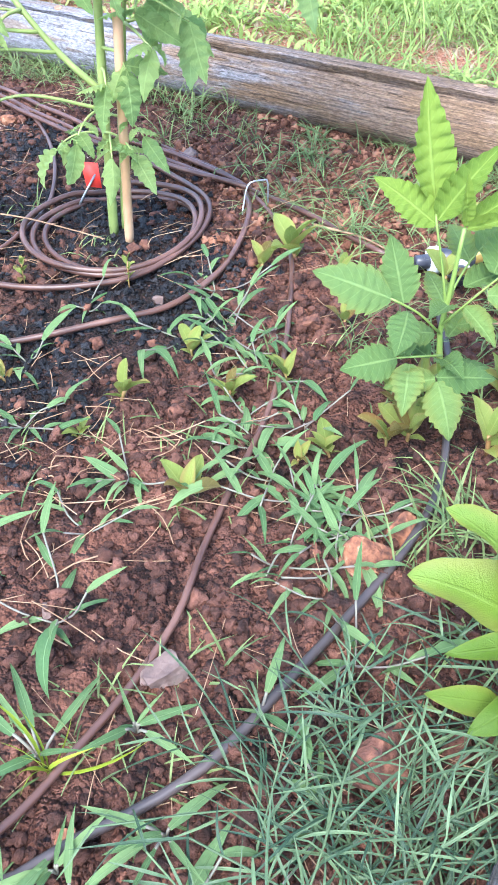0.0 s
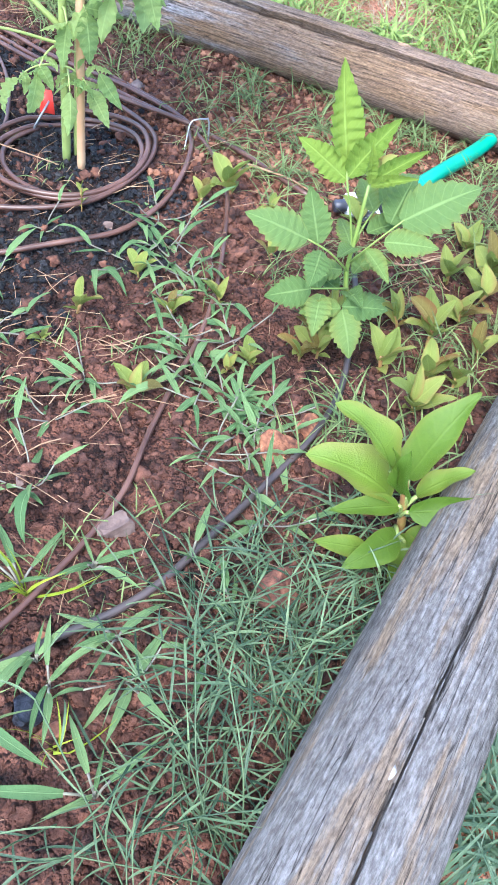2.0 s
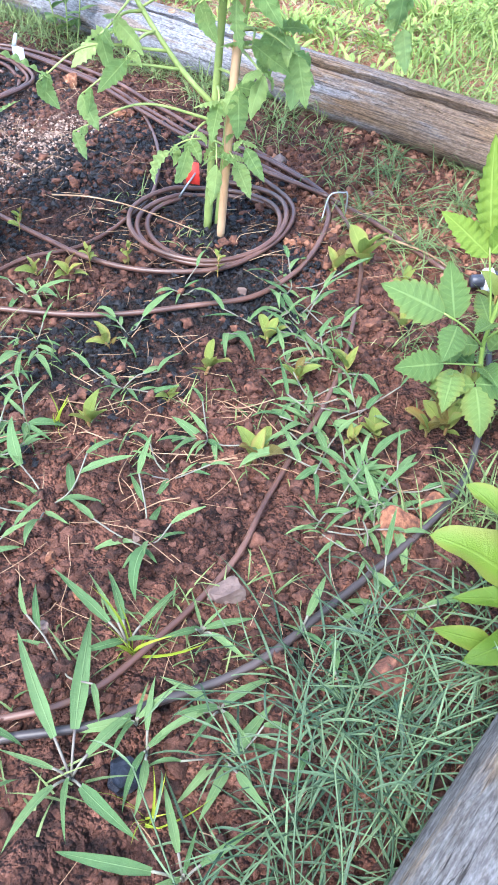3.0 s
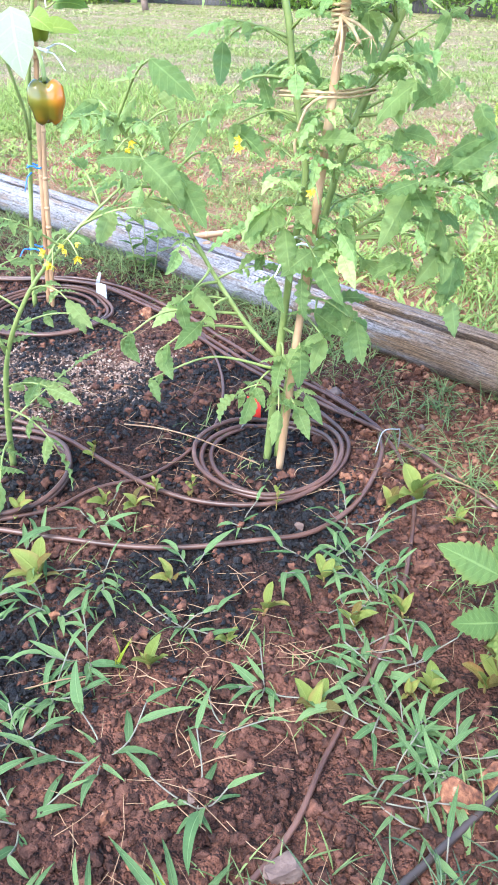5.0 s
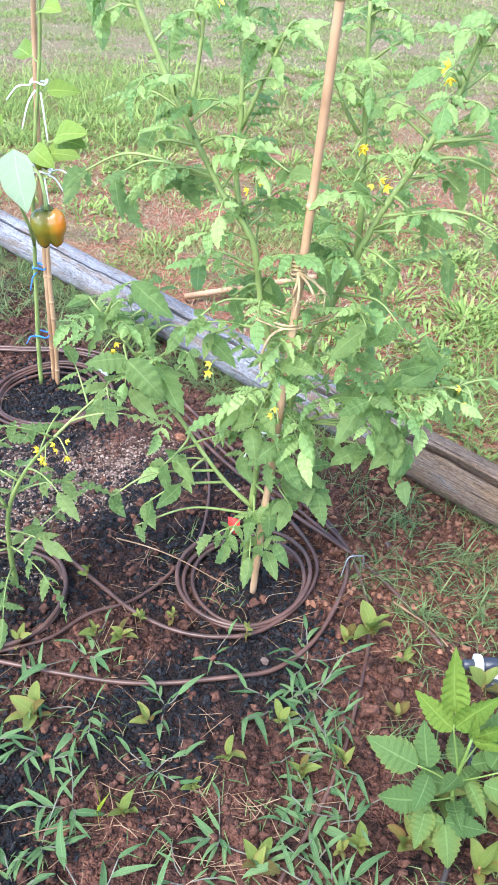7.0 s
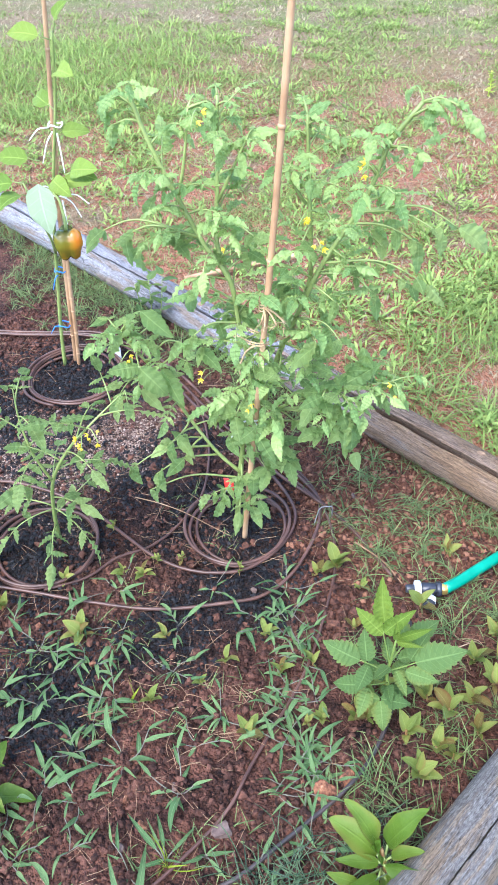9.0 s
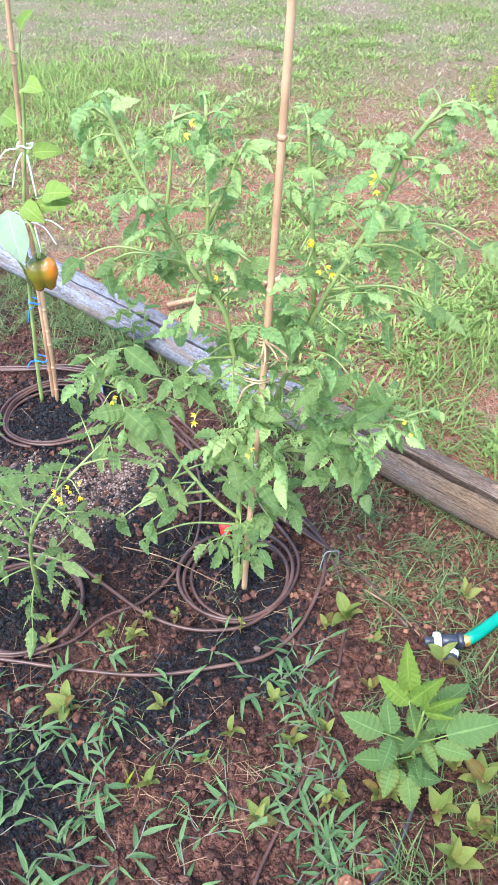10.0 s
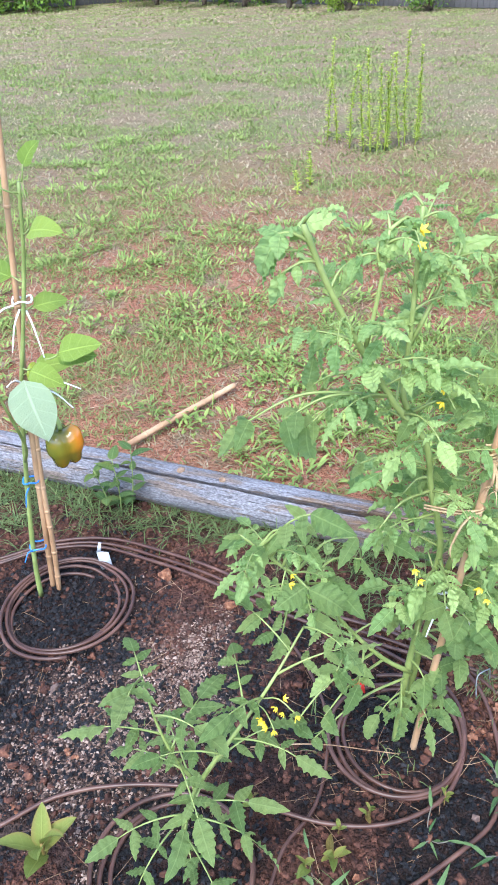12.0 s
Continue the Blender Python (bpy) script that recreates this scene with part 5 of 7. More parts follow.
def log_side_weed():
    """Thick stem hidden by stalked, wavy, pointed leaves."""
    rng = random.Random(7)
    o = Vector((0.505, -0.79, level(0.505, -0.79)))
    th = base("broad_weed", o, "large bright green broad-leaved weed beside the weathered log", "weed", "large broad-leaved weeds")
    stem(th, [o + Vector((0, 0, -0.005)), (0.502, -0.792, 0.04), (0.494, -0.795, 0.08), (0.485, -0.795, 0.125)], 0.006, 0.0035, M_STEM_RED)
    for p, q, wide in (((0.47, -0.785, 0.125), (0.44, -0.77, 0.22), 0.8), ((0.497, -0.775, 0.1), (0.535, -0.745, 0.212), 1.0), ((0.48, -0.79, 0.085), (0.408, -0.775, 0.168), 1.1), ((0.493, -0.8, 0.1), (0.456, -0.815, 0.165), 1.0), ((0.485, -0.805, 0.09), (0.41, -0.83, 0.118), 0.8), ((0.498, -0.805, 0.08), (0.588, -0.825, 0.124), 0.95),
                       ((0.49, -0.82, 0.055), (0.437, -0.875, 0.085), 1.05), ((0.455, -0.835, 0.05), (0.398, -0.842, 0.072), 1.05), ((0.507, -0.79, 0.09), (0.545, -0.785, 0.148), 0.9), ((0.507, -0.81, 0.03), (0.545, -0.83, 0.085), 1.0), ((0.49, -0.82, 0.04), (0.492, -0.88, 0.04), 1.0), ((0.478, -0.795, 0.115), (0.47, -0.8, 0.17), 0.7), ((0.502, -0.8, 0.03), (0.53, -0.86, 0.03), 1.0)):
        p, q = Vector(p), Vector(q)
        g = Geo()
        root = Vector((0.495, -0.795, max(0.02, p.z * 0.72)))
        tube(g, spline([root, root.lerp(p, 0.5) + Vector((0, 0, 0.004)), p], 0.008), 0.0026, 6)
        stalk = part("leaf_stalk", g, M_STEM, th)
        piece("leaf", rng.choice(BIGL), stalk, at_pose(p, q - p, (rng.uniform(-1.1, 1.1), rng.uniform(-0.9, -0.1), 0.9), (q - p).length, wide))


CRAB_BED = ((0.23, -0.31), (-0.19, -0.4), (-0.14, -0.57), (-0.06, -0.71), (0.08, -0.63), (0.11, -0.55), (-0.06, -0.34), (-0.24, -0.28), (0.0, -0.22), (0.24, -0.44), (0.31, -0.63), (0.07, -0.74), (-0.17, -0.71), (-0.12, -0.81), (0.27, -0.55), (0.18, -0.17),
            (0.33, -0.71), (0.37, -0.6), (0.29, -0.67), (0.21, -0.27), (0.33, -0.62), (-0.3, -0.55), (-0.26, -0.85), (-0.34, -0.72), (-0.2, -0.95), (-0.4, -0.62), (0.34, -0.67), (0.26, -0.5), (0.2, -0.37))
CRAB_MORE = ((-0.22, -0.5), (-0.3, -0.63), (-0.36, -0.5), (-0.42, -0.75), (-0.1, -0.9), (-0.16, -0.64), (-0.45, -0.45), (-0.2, -0.8), (-0.03, -0.47), (0.02, -0.9), (-0.33, -0.38), (0.3, -0.58), (0.36, -0.64), (0.35, -0.78), (0.25, -0.36), (0.2, -0.24), (0.27, -0.27), (0.31, -0.46), (0.32, -0.9), (0.21, -0.97), (0.0, -1.08), (-0.25, -0.48), (0.14, -0.28), (-0.06, -1.0))
for k, at in enumerate(CRAB_BED):
    crabgrass(at, k + 1, 3 + k % 2, 0.033 + 0.005 * (k % 4))
for k, at in enumerate(CRAB_MORE):
    crabgrass(at, k + 51, 2 + k % 3, 0.032 + 0.005 * (k % 4))


def spread_crabgrass(at, tips):
    """A rooted joint whose long blades, sheathed at the foot, reach out to the given tips."""
    rng = random.Random(int(1000 * (at[0] - at[1])))
    o = Vector((at[0], at[1], level(*at)))
    th = base("crabgrass", o, "large crabgrass with long sheathed blades spreading over soil", "weed", "crabgrass tufts")
    for x, y in tips:
        q = Vector((x, y, level(x, y) + rng.uniform(0.02, 0.05)))
        d = q - o
        foot = o + d * (0.25 if d.length > 0.065 else 0.08) + Vector((0, 0, 0.012))
        g = Geo()
        tube(g, spline([o, (o + foot) / 2 + Vector((0, 0, 0.004)), foot], 0.01), 0.0014, 6)
        part("sheath", g, M_STEM_PALE, th)
        piece("blade", rng.choice(CRAB[:3]), th, at_pose(foot, q - foot + Vector((0, 0, 0.012)), (rng.uniform(-.4, .4), -0.3, 1), (q - foot).length * 1.12, rng.uniform(0.6, 0.9)))


for at, tips in (((0.163, -0.843), ((0.144, -0.813), (0.138, -0.865), (0.211, -0.882), (0.186, -0.826), (0.14, -0.882), (0.214, -0.832))),
                 ((0.088, -0.87), ((0.052, -0.907), (0.052, -0.797), (0.117, -0.879), (-0.001, -0.825), (0.131, -0.803), (0.036, -0.82))),
                 ((0.198, -0.926), ((0.143, -0.926), (0.138, -0.975), (0.224, -0.966), (0.242, -0.89), (0.163, -0.949), (0.179, -0.985))),
                 ((0.12, -0.954), ((0.125, -0.924), (0.07, -0.985), (0.158, -0.928), (0.103, -0.991))),
                 ((0.267, -0.831), ((0.266, -0.853), (0.288, -0.781), (0.307, -0.868), (0.245, -0.841))),
                 ((0.075, -1.016), ((0.048, -0.862), (-0.011, -0.914), (0.017, -1.02), (0.123, -0.943), (0.083, -1.071), (0.14, -1.066), (0.042, -1.083))),
                 ((0.137, -0.979), ((0.129, -0.925), (0.123, -1.032), (0.164, -0.955), (0.151, -1.037))),
                 ((0.195, -1.08), ((0.09, -1.092), (0.165, -1.02), (0.2, -1.05), (0.25, -1.045), (0.17, -1.11)))):
    spread_crabgrass(at, tips)


def bright_tuft(at, seed, height):
    """A bunch of thin, upright, yellow-green blades."""
    rng = random.Random(seed)
    o = Vector((at[0], at[1], level(*at)))
    th = base("grass_tuft", o, "small upright tuft of thin yellow-green grass", "grass", "bright grass tufts")
    for k in range(9):
        a = rng.uniform(0, math.tau)
        w = Vector((math.cos(a) * 0.35, math.sin(a) * 0.35, 1.0))
        if k > 6:
            w = Vector((math.cos(a), math.sin(a), 0.45))
        piece("blade", BRIGHT[k % 2], th, at_pose(o + Vector((rng.gauss(0, 0.003), rng.gauss(0, 0.003), -0.002)), w, (math.sin(a), -math.cos(a), 0.2), height * rng.uniform(0.6, 1.1)))


for k, (at, height) in enumerate((((0.152, -1.038), 0.07), ((0.093, -0.876), 0.085), ((-0.096, -0.564), 0.06))):
    bright_tuft(at, 300 + k, height)
SEED_BED = ((0.43, -0.455), (0.405, -0.485), (0.45, -0.39), (0.5, -0.4), (0.42, -0.41), (-0.27, -0.44), (0.08, -0.42), (-0.05, -0.56), (0.18, -0.58), (-0.07, -0.39), (0.16, -0.32), (0.3, -0.08), (0.24, -0.11), (0.04, -0.49), (-0.2, -0.22), (-0.24, -0.24), (0.36, -0.13), (0.34, -0.51), (0.3, -0.52), (0.29, -0.38), (0.22, -0.41), (-0.38, -0.3), (0.36, -0.25), (0.43, -0.48), (0.52, -0.15), (0.58, 0.05))
SEED_SIZE = (0.06, 0.05, 0.062, 0.06, 0.055, 0.07, 0.07, 0.06, 0.062, 0.05, 0.05, 0.085, 0.06, 0.03, 0.05, 0.05, 0.045, 0.045, 0.04, 0.045, 0.05, 0.05, 0.045, 0.06, 0.08, 0.06)
for k, (at, size) in enumerate(zip(SEED_BED, SEED_SIZE)):
    seedling(at, k + 40, size * 0.88, 4 + k % 3)
for k, at in enumerate(((0.52, -0.5), (0.582, -0.517), (0.555, -0.585), (0.62, -0.53), (0.6, -0.43), (0.66, -0.38), (0.7, -0.32), (0.675, -0.45), (0.73, -0.26), (0.56, -0.4), (0.66, -0.27), (0.71, -0.18))):
    seedling(at, k + 80, (0.07, 0.056, 0.063, 0.05)[k % 4], 5 + k % 3, SEED_ROUND, "leafy yellow-green seedling with bronze leaf edges near the log", 0.45, "seedlings by the log")
log_side_weed()
broad_weed((-0.325, -0.86), 13, 0.095, 12, "large bright green broad-leaved weed in the bed")


def fan_leaf(thing, petiole, leaflets, meshes, rng):
    """A stalk with a few large toothed leaflets spreading from its end: (base, tip, width over length)."""
    g = Geo()
    tube(g, spline(petiole, 0.012), lambda s: 0.0016 * (1 - 0.3 * s), 6)
    stalk = part("leaf_stalk", g, M_STEM_GREEN, thing)
    for p, q, wide in leaflets:
        p, q = Vector(p), Vector(q)
        piece("leaflet", rng.choice(meshes), stalk, at_pose(p, q - p, (rng.uniform(-.15, .15), -0.75, 0.8), (q - p).length * 1.06, wide))


def serrated_sapling():
    rng = random.Random(4)
    th = base("sapling", (0.48, -0.43, 0.0), "upright sapling with large serrated bright green leaflets", "sapling")
    stem(th, [(0.48, -0.43, -0.01), (0.465, -0.432, 0.06), (0.455, -0.43, 0.118), (0.457, -0.43, 0.17), (0.458, -0.43, 0.245)], 0.0042, 0.0022, M_STEM_GREEN)
    fan_leaf(th, [(0.456, -0.43, 0.15), (0.444, -0.427, 0.2), (0.431, -0.422, 0.247), (0.43, -0.402, 0.265)],
             (((0.43, -0.405, 0.262), (0.403, -0.38, 0.364), 1.0), ((0.431, -0.422, 0.245), (0.37, -0.41, 0.288), 1.05), ((0.433, -0.42, 0.248), (0.478, -0.40, 0.318), 1.05)), SERR_YOUNG, rng)
    fan_leaf(th, [(0.457, -0.43, 0.235), (0.458, -0.43, 0.245), (0.461, -0.43, 0.252)],
             (((0.46, -0.43, 0.248), (0.52, -0.415, 0.29), 0.75), ((0.458, -0.432, 0.248), (0.452, -0.43, 0.298), 0.7), ((0.46, -0.434, 0.246), (0.508, -0.45, 0.272), 0.7)), SERR_YOUNG, rng)
    fan_leaf(th, [(0.455, -0.432, 0.13), (0.48, -0.445, 0.175), (0.508, -0.45, 0.213)],
             (((0.505, -0.45, 0.21), (0.592, -0.44, 0.268), 1.1), ((0.488, -0.46, 0.186), (0.552, -0.475, 0.196), 1.1), ((0.495, -0.44, 0.2), (0.52, -0.4, 0.25), 1.1), ((0.47, -0.45, 0.165), (0.5, -0.49, 0.15), 1.0)), SERR, rng)
    fan_leaf(th, [(0.455, -0.432, 0.118), (0.425, -0.44, 0.15), (0.392, -0.448, 0.173)],
             (((0.392, -0.448, 0.173), (0.315, -0.452, 0.208), 1.1), ((0.408, -0.44, 0.162), (0.39, -0.41, 0.222), 1.2), ((0.412, -0.45, 0.158), (0.4, -0.505, 0.15), 1.15)), SERR, rng)
    fan_leaf(th, [(0.46, -0.435, 0.09), (0.43, -0.455, 0.103), (0.405, -0.465, 0.108)],
             (((0.405, -0.465, 0.108), (0.345, -0.475, 0.098), 1.25), ((0.415, -0.46, 0.105), (0.405, -0.44, 0.15), 1.2), ((0.42, -0.465, 0.1), (0.41, -0.525, 0.085), 1.1)), SERR, rng)
    fan_leaf(th, [(0.465, -0.432, 0.07), (0.458, -0.46, 0.09), (0.45, -0.475, 0.09)],
             (((0.448, -0.478, 0.09), (0.392, -0.485, 0.088), 1.05), ((0.45, -0.478, 0.092), (0.512, -0.482, 0.1), 1.05), ((0.45, -0.482, 0.09), (0.468, -0.53, 0.05), 1.2)), SERR, rng)
    fan_leaf(th, [(0.456, -0.43, 0.16), (0.475, -0.4, 0.18), (0.49, -0.385, 0.195)],
             (((0.49, -0.385, 0.195), (0.545, -0.345, 0.225), 1.1), ((0.482, -0.392, 0.186), (0.465, -0.335, 0.205), 1.05)), SERR, rng)
    for k in range(9):
        a, z = k * 2.4, 0.06 + 0.014 * k
        p = Vector((0.46, -0.431, z)) + Vector((math.cos(a), math.sin(a), 0.3)) * 0.012
        piece("leaflet", rng.choice(SERR), th, at_pose(p, (math.cos(a), math.sin(a), rng.uniform(0.1, 0.7)), (rng.uniform(-.3, .3), -0.4, 1), rng.uniform(0.045, 0.062), 1.15))


serrated_sapling()


def log_weed():
    rng = random.Random(12)
    th = base("leafy_weed", (-0.575, 0.915, 0.0), "leafy green weed growing up against the far log", "weed")
    for k in range(3):
        o = Vector((-0.575 + 0.03 * (k - 1), 0.915 - 0.01 * k, -0.005))
        top = o + Vector((0.03 * (k - 1), 0.01, 0.17 + 0.035 * k))
        line = stem(th, [o, (o + top) / 2 + Vector((0.005, 0, 0)), top], 0.0022, 0.0014)
        for j in range(9):
            p, t = point_on(line, 0.2 + 0.8 * j / 8)
            a = j * 2.4 + k
            piece("leaf", SERR[j % 3], th, at_pose(p, (math.cos(a), math.sin(a), 0.4), (0, 0, 1), rng.uniform(0.04, 0.07)))


log_weed()
for k, (x, y) in enumerate(((-0.11, -0.155), (-0.17, -0.175), (0.05, -0.16), (-0.33, -0.1))):
    seedling((x, y), 140 + k, 0.022, 7, None, "tiny pale green seedling with small round leaves", 2.0, "tiny seedlings")
seedling((-0.735, -0.13), 153, 0.095, 7, None, "tall young seedling with pointed leaves by the coil", 0.8)
seedling((-0.5, -0.42), 150, 0.06, 6)
seedling((-0.62, -0.3), 151, 0.055, 6)
seedling((-0.56, -0.36), 152, 0.05, 5)


# ---- fittings, tags, stones ----
def ring(geo, centre, way, radius, length, sides=24, ribs=0, hollow=0.0):
    """A turned collar: a barrel with bevelled ends and, if asked, grip ribs."""
    w = Vector(way).normalized()
    u = w.orthogonal().normalized()
    v = w.cross(u)
    prof = ((0, 0.86), (0.12, 1.0), (0.88, 1.0), (1, 0.86))
    verts = []
    for s, r in prof:
        for k in range(sides):
            a = k * math.tau / sides
            rr = radius * r * (1 + (0.06 if ribs and (k // 2) % 2 else 0))
            verts.append(Vector(centre) + w * (s - 0.5) * length + (u * math.cos(a) + v * math.sin(a)) * rr)
    faces = [(i * sides + k, i * sides + (k + 1) % sides, (i + 1) * sides + (k + 1) % sides, (i + 1) * sides + k) for i in range(3) for k in range(sides)]
    faces += [tuple(range(sides))[::-1], tuple(3 * sides + k for k in range(sides))]
    geo.add(verts, faces)


def hose_connector():
    c = Vector((0.535, -0.1, 0.022))
    w = Vector((0.97, 0.2, 0.05)).normalized()
    dn = Vector((0.08, -1.0, -0.05)).normalized()
    th = base("hose_connector", c, "black plastic hose tee with white collars lying on the soil", "hose fitting")
    g = Geo()
    ring(g, c, w, 0.016, 0.04, 24)
    ring(g, c + dn * 0.016, dn, 0.014, 0.032, 24)
    ring(g, c + w * 0.025, w, 0.018, 0.014, 24, 1)
    part("tee_body", g, M_FIT_BLACK, th, "black tee body")
    g = Geo()
    ring(g, c - w * 0.028, w, 0.02, 0.016, 32, 1)
    part("collar", g, M_FIT_WHITE, th, "white ribbed collar")
    g = Geo()
    ring(g, c + dn * 0.034, dn, 0.018, 0.013, 32, 1)
    part("collar", g, M_FIT_WHITE, th, "white ribbed collar")
    g = Geo()
    ring(g, c + dn * 0.047, dn, 0.015, 0.014, 32, 1)
    part("cap", g, M_FIT_BLACK, th)
    g = Geo()
    ring(g, c - w * 0.046, w, 0.011, 0.024, 20)
    part("pipe_socket", g, M_FIT_BLACK, th)
    g = Geo()
    ring(g, c + w * 0.038, w, 0.0135, 0.018, 24, 1)
    part("hose_end", g, M_BRASS, th, "brass hose end")
    h = Geo()
    s = c + w * 0.04
    tube(h, spline([s, (0.61, -0.055, 0.02), (0.68, 0.025, 0.018), (0.8, 0.145, 0.03), (0.87, 0.215, 0.08), (0.95, 0.28, 0.143), (1.05, 0.37, 0.165), (1.2, 0.5, 0.1), (1.36, 0.62, 0.025), (1.7, 0.8, 0.02)], 0.015), 0.0145, 16)
    tagged(part("garden_hose", h, M_HOSE), "bright green garden hose running to the black tee", "hose")


hose_connector()


def wire_pin():
    """A bent wire pin that holds the pipes down."""
    g = Geo()
    tube(g, spline([(0.205, 0.045, -0.02), (0.212, 0.075, 0.02), (0.218, 0.088, 0.044), (0.228, 0.092, 0.05), (0.245, 0.097, 0.05), (0.252, 0.098, 0.044), (0.252, 0.09, -0.02)], 0.006), 0.0016, 7)
    tagged(part("wire_pin", g, M_WIRE), "bent grey wire pin holding the pipes down", "wire pin")


wire_pin()


def plate(geo, corners, thick):
    p = [Vector(q) for q in corners]
    n = (p[1] - p[0]).cross(p[3] - p[0]).normalized() * thick
    geo.add([*p, *[q + n for q in p]], [(0, 1, 2, 3)[::-1], (4, 5, 6, 7), (0, 1, 5, 4), (1, 2, 6, 5), (2, 3, 7, 6), (3, 0, 4, 7)])


def plant_tag():
    th = base("plant_tag", (-0.05, 0.11, 0.0), "red plastic plant tag on a grey stalk beside the tomato", "plant tag")
    g = Geo()
    plate(g, [(-0.062, 0.108, 0.03), (-0.036, 0.108, 0.027), (-0.039, 0.116, 0.068), (-0.068, 0.116, 0.07)], 0.0015)
    part("flag", g, M_TAG, th, "red flag")
    g = Geo()
    tube(g, [(-0.085, 0.08, -0.01), (-0.06, 0.1, 0.028), (-0.045, 0.112, 0.05)], 0.0022, 6)
    part("stalk", g, M_WIRE, th)
    th = base("plant_label", (-0.62, 0.68, 0.0), "pale grey plastic plant label pushed in by the coil", "plant tag")
    g = Geo()
    plate(g, [(-0.635, 0.672, -0.01), (-0.6, 0.664, -0.01), (-0.607, 0.676, 0.055), (-0.64, 0.684, 0.058)], 0.0015)
    part("label_plate", g, M_LABEL, th)
    g = Geo()
    plate(g, [(-0.64, 0.683, 0.055), (-0.628, 0.68, 0.055), (-0.622, 0.686, 0.085), (-0.63, 0.688, 0.085)], 0.0012)
    part("label_tip", g, M_LABEL, th)


plant_tag()


def log_mark():
    g = Geo()
    lump(g, (0.427, -1.09, 0.1312), 0.0085, random.Random(2), 0.08)
    tagged(part("bird_dropping", g, M_CHALK), "dried white bird dropping on the weathered log", "stain")


log_mark()


def rock(at, size, mat, label, seed, flat=0.6):
    rng = random.Random(seed)
    bm = bmesh.new()
    bmesh.ops.create_icosphere(bm, subdivisions=3, radius=1)
    cuts = []
    for _ in range(9):
        d = Vector((rng.gauss(0, 1), rng.gauss(0, 1), rng.gauss(0, 0.8))).normalized()
        cuts.append((d, rng.uniform(0.4, 0.62)))
    for v in bm.verts:
        for d, k in cuts:
            over = v.co.dot(d) - k
            if over > 0:
                v.co -= d * over * 1.0
        v.co += v.co * 0.12 * noise.noise(v.co * 2.5 + Vector((seed, 0, 0))) + v.co * 0.13 * noise.noise(v.co * 7 + Vector((0, seed, 0)))
        v.co = Vector((v.co.x * size[0], v.co.y * size[1], v.co.z * size[2]))
    me = bpy.data.meshes.new("stone")
    bm.to_mesh(me)
    bm.free()
    me.materials.append(mat)
    ob = new("stone", me)
    ob.location = (at[0], at[1], level(*at) + size[2] * 0.2)
    ob.rotation_euler = (0, 0, rng.uniform(0, 6))
    return tagged(ob, label, "stone", "stones in the bed")


def broken_stone(at, corners, label, seed):
    """A freshly broken stone: the hull of a few corners, edges knocked off, faces roughened."""
    bm = bmesh.new()
    for c in corners:
        bm.verts.new(c)
    bmesh.ops.convex_hull(bm, input=bm.verts)
    bmesh.ops.bevel(bm, geom=bm.edges[:], offset=0.0022, segments=1, affect="EDGES")
    bmesh.ops.triangulate(bm, faces=bm.faces[:])
    bmesh.ops.subdivide_edges(bm, edges=[e for e in bm.edges if e.calc_length() > 0.008], cuts=3, use_grid_fill=True)
    for v in bm.verts:
        q = v.co * 90 + Vector((seed, 0, 0))
        v.co += v.co.normalized() * (0.0016 * noise.noise(q) + 0.0009 * noise.noise(q * 2.7))
    me = bpy.data.meshes.new("stone")
    bm.to_mesh(me)
    bm.free()
    me.materials.append(M_ROCK)
    ob = new("stone", me)
    ob.location = (at[0], at[1], level(*at) - 0.002)
    return tagged(ob, label, "stone", "stones in the bed")


broken_stone((0.368, -0.668), ((-0.026, 0.006, 0.028), (-0.012, 0.014, 0.036), (0.03, 0.01, 0.016), (0.024, -0.01, 0.014), (0.004, -0.03, 0.008), (-0.02, -0.016, 0.012), (-0.028, 0.008, -0.008), (0.03, 0.016, -0.008), (0.006, -0.032, -0.008), (-0.01, 0.024, -0.008)), "angular orange-brown stone beside the pipe", 3)
broken_stone((0.405, -0.63), ((-0.016, -0.004, 0.014), (0.004, 0.016, 0.026), (0.02, 0.012, 0.018), (0.014, -0.012, 0.012), (-0.012, -0.016, -0.008), (0.02, -0.012, -0.008), (0.022, 0.018, -0.008), (-0.016, 0.012, -0.008)), "small angular orange-brown stone", 8)
rock((0.182, -0.79), (0.024, 0.03, 0.022), M_ROCK_GREY, "grey-brown stone against the pipe", 3)
rock((0.375, -0.86), (0.046, 0.04, 0.036), M_RUST, "rough orange clod half hidden in grass", 4)
rock((0.43, -0.855), (0.022, 0.02, 0.018), M_RUST, "small rough orange clod in grass", 5)
rock((-0.309, -0.273), (0.014, 0.012, 0.011), M_ROCK, "small pale orange stone on soil", 6)
rock((-0.389, -0.442), (0.015, 0.013, 0.012), M_ROCK, "small pale orange stone on soil", 7)
rock((-0.16, -0.266), (0.01, 0.01, 0.009), M_ROCK, "small orange pebble on the soil", 8)
rock((-0.745, 0.275), (0.022, 0.018, 0.014), M_ROCK_GREY, "small grey stone by the coil", 9)
rock((-0.46, 0.6), (0.03, 0.028, 0.026), M_ROCK, "rusty orange clod by the pipes", 10)
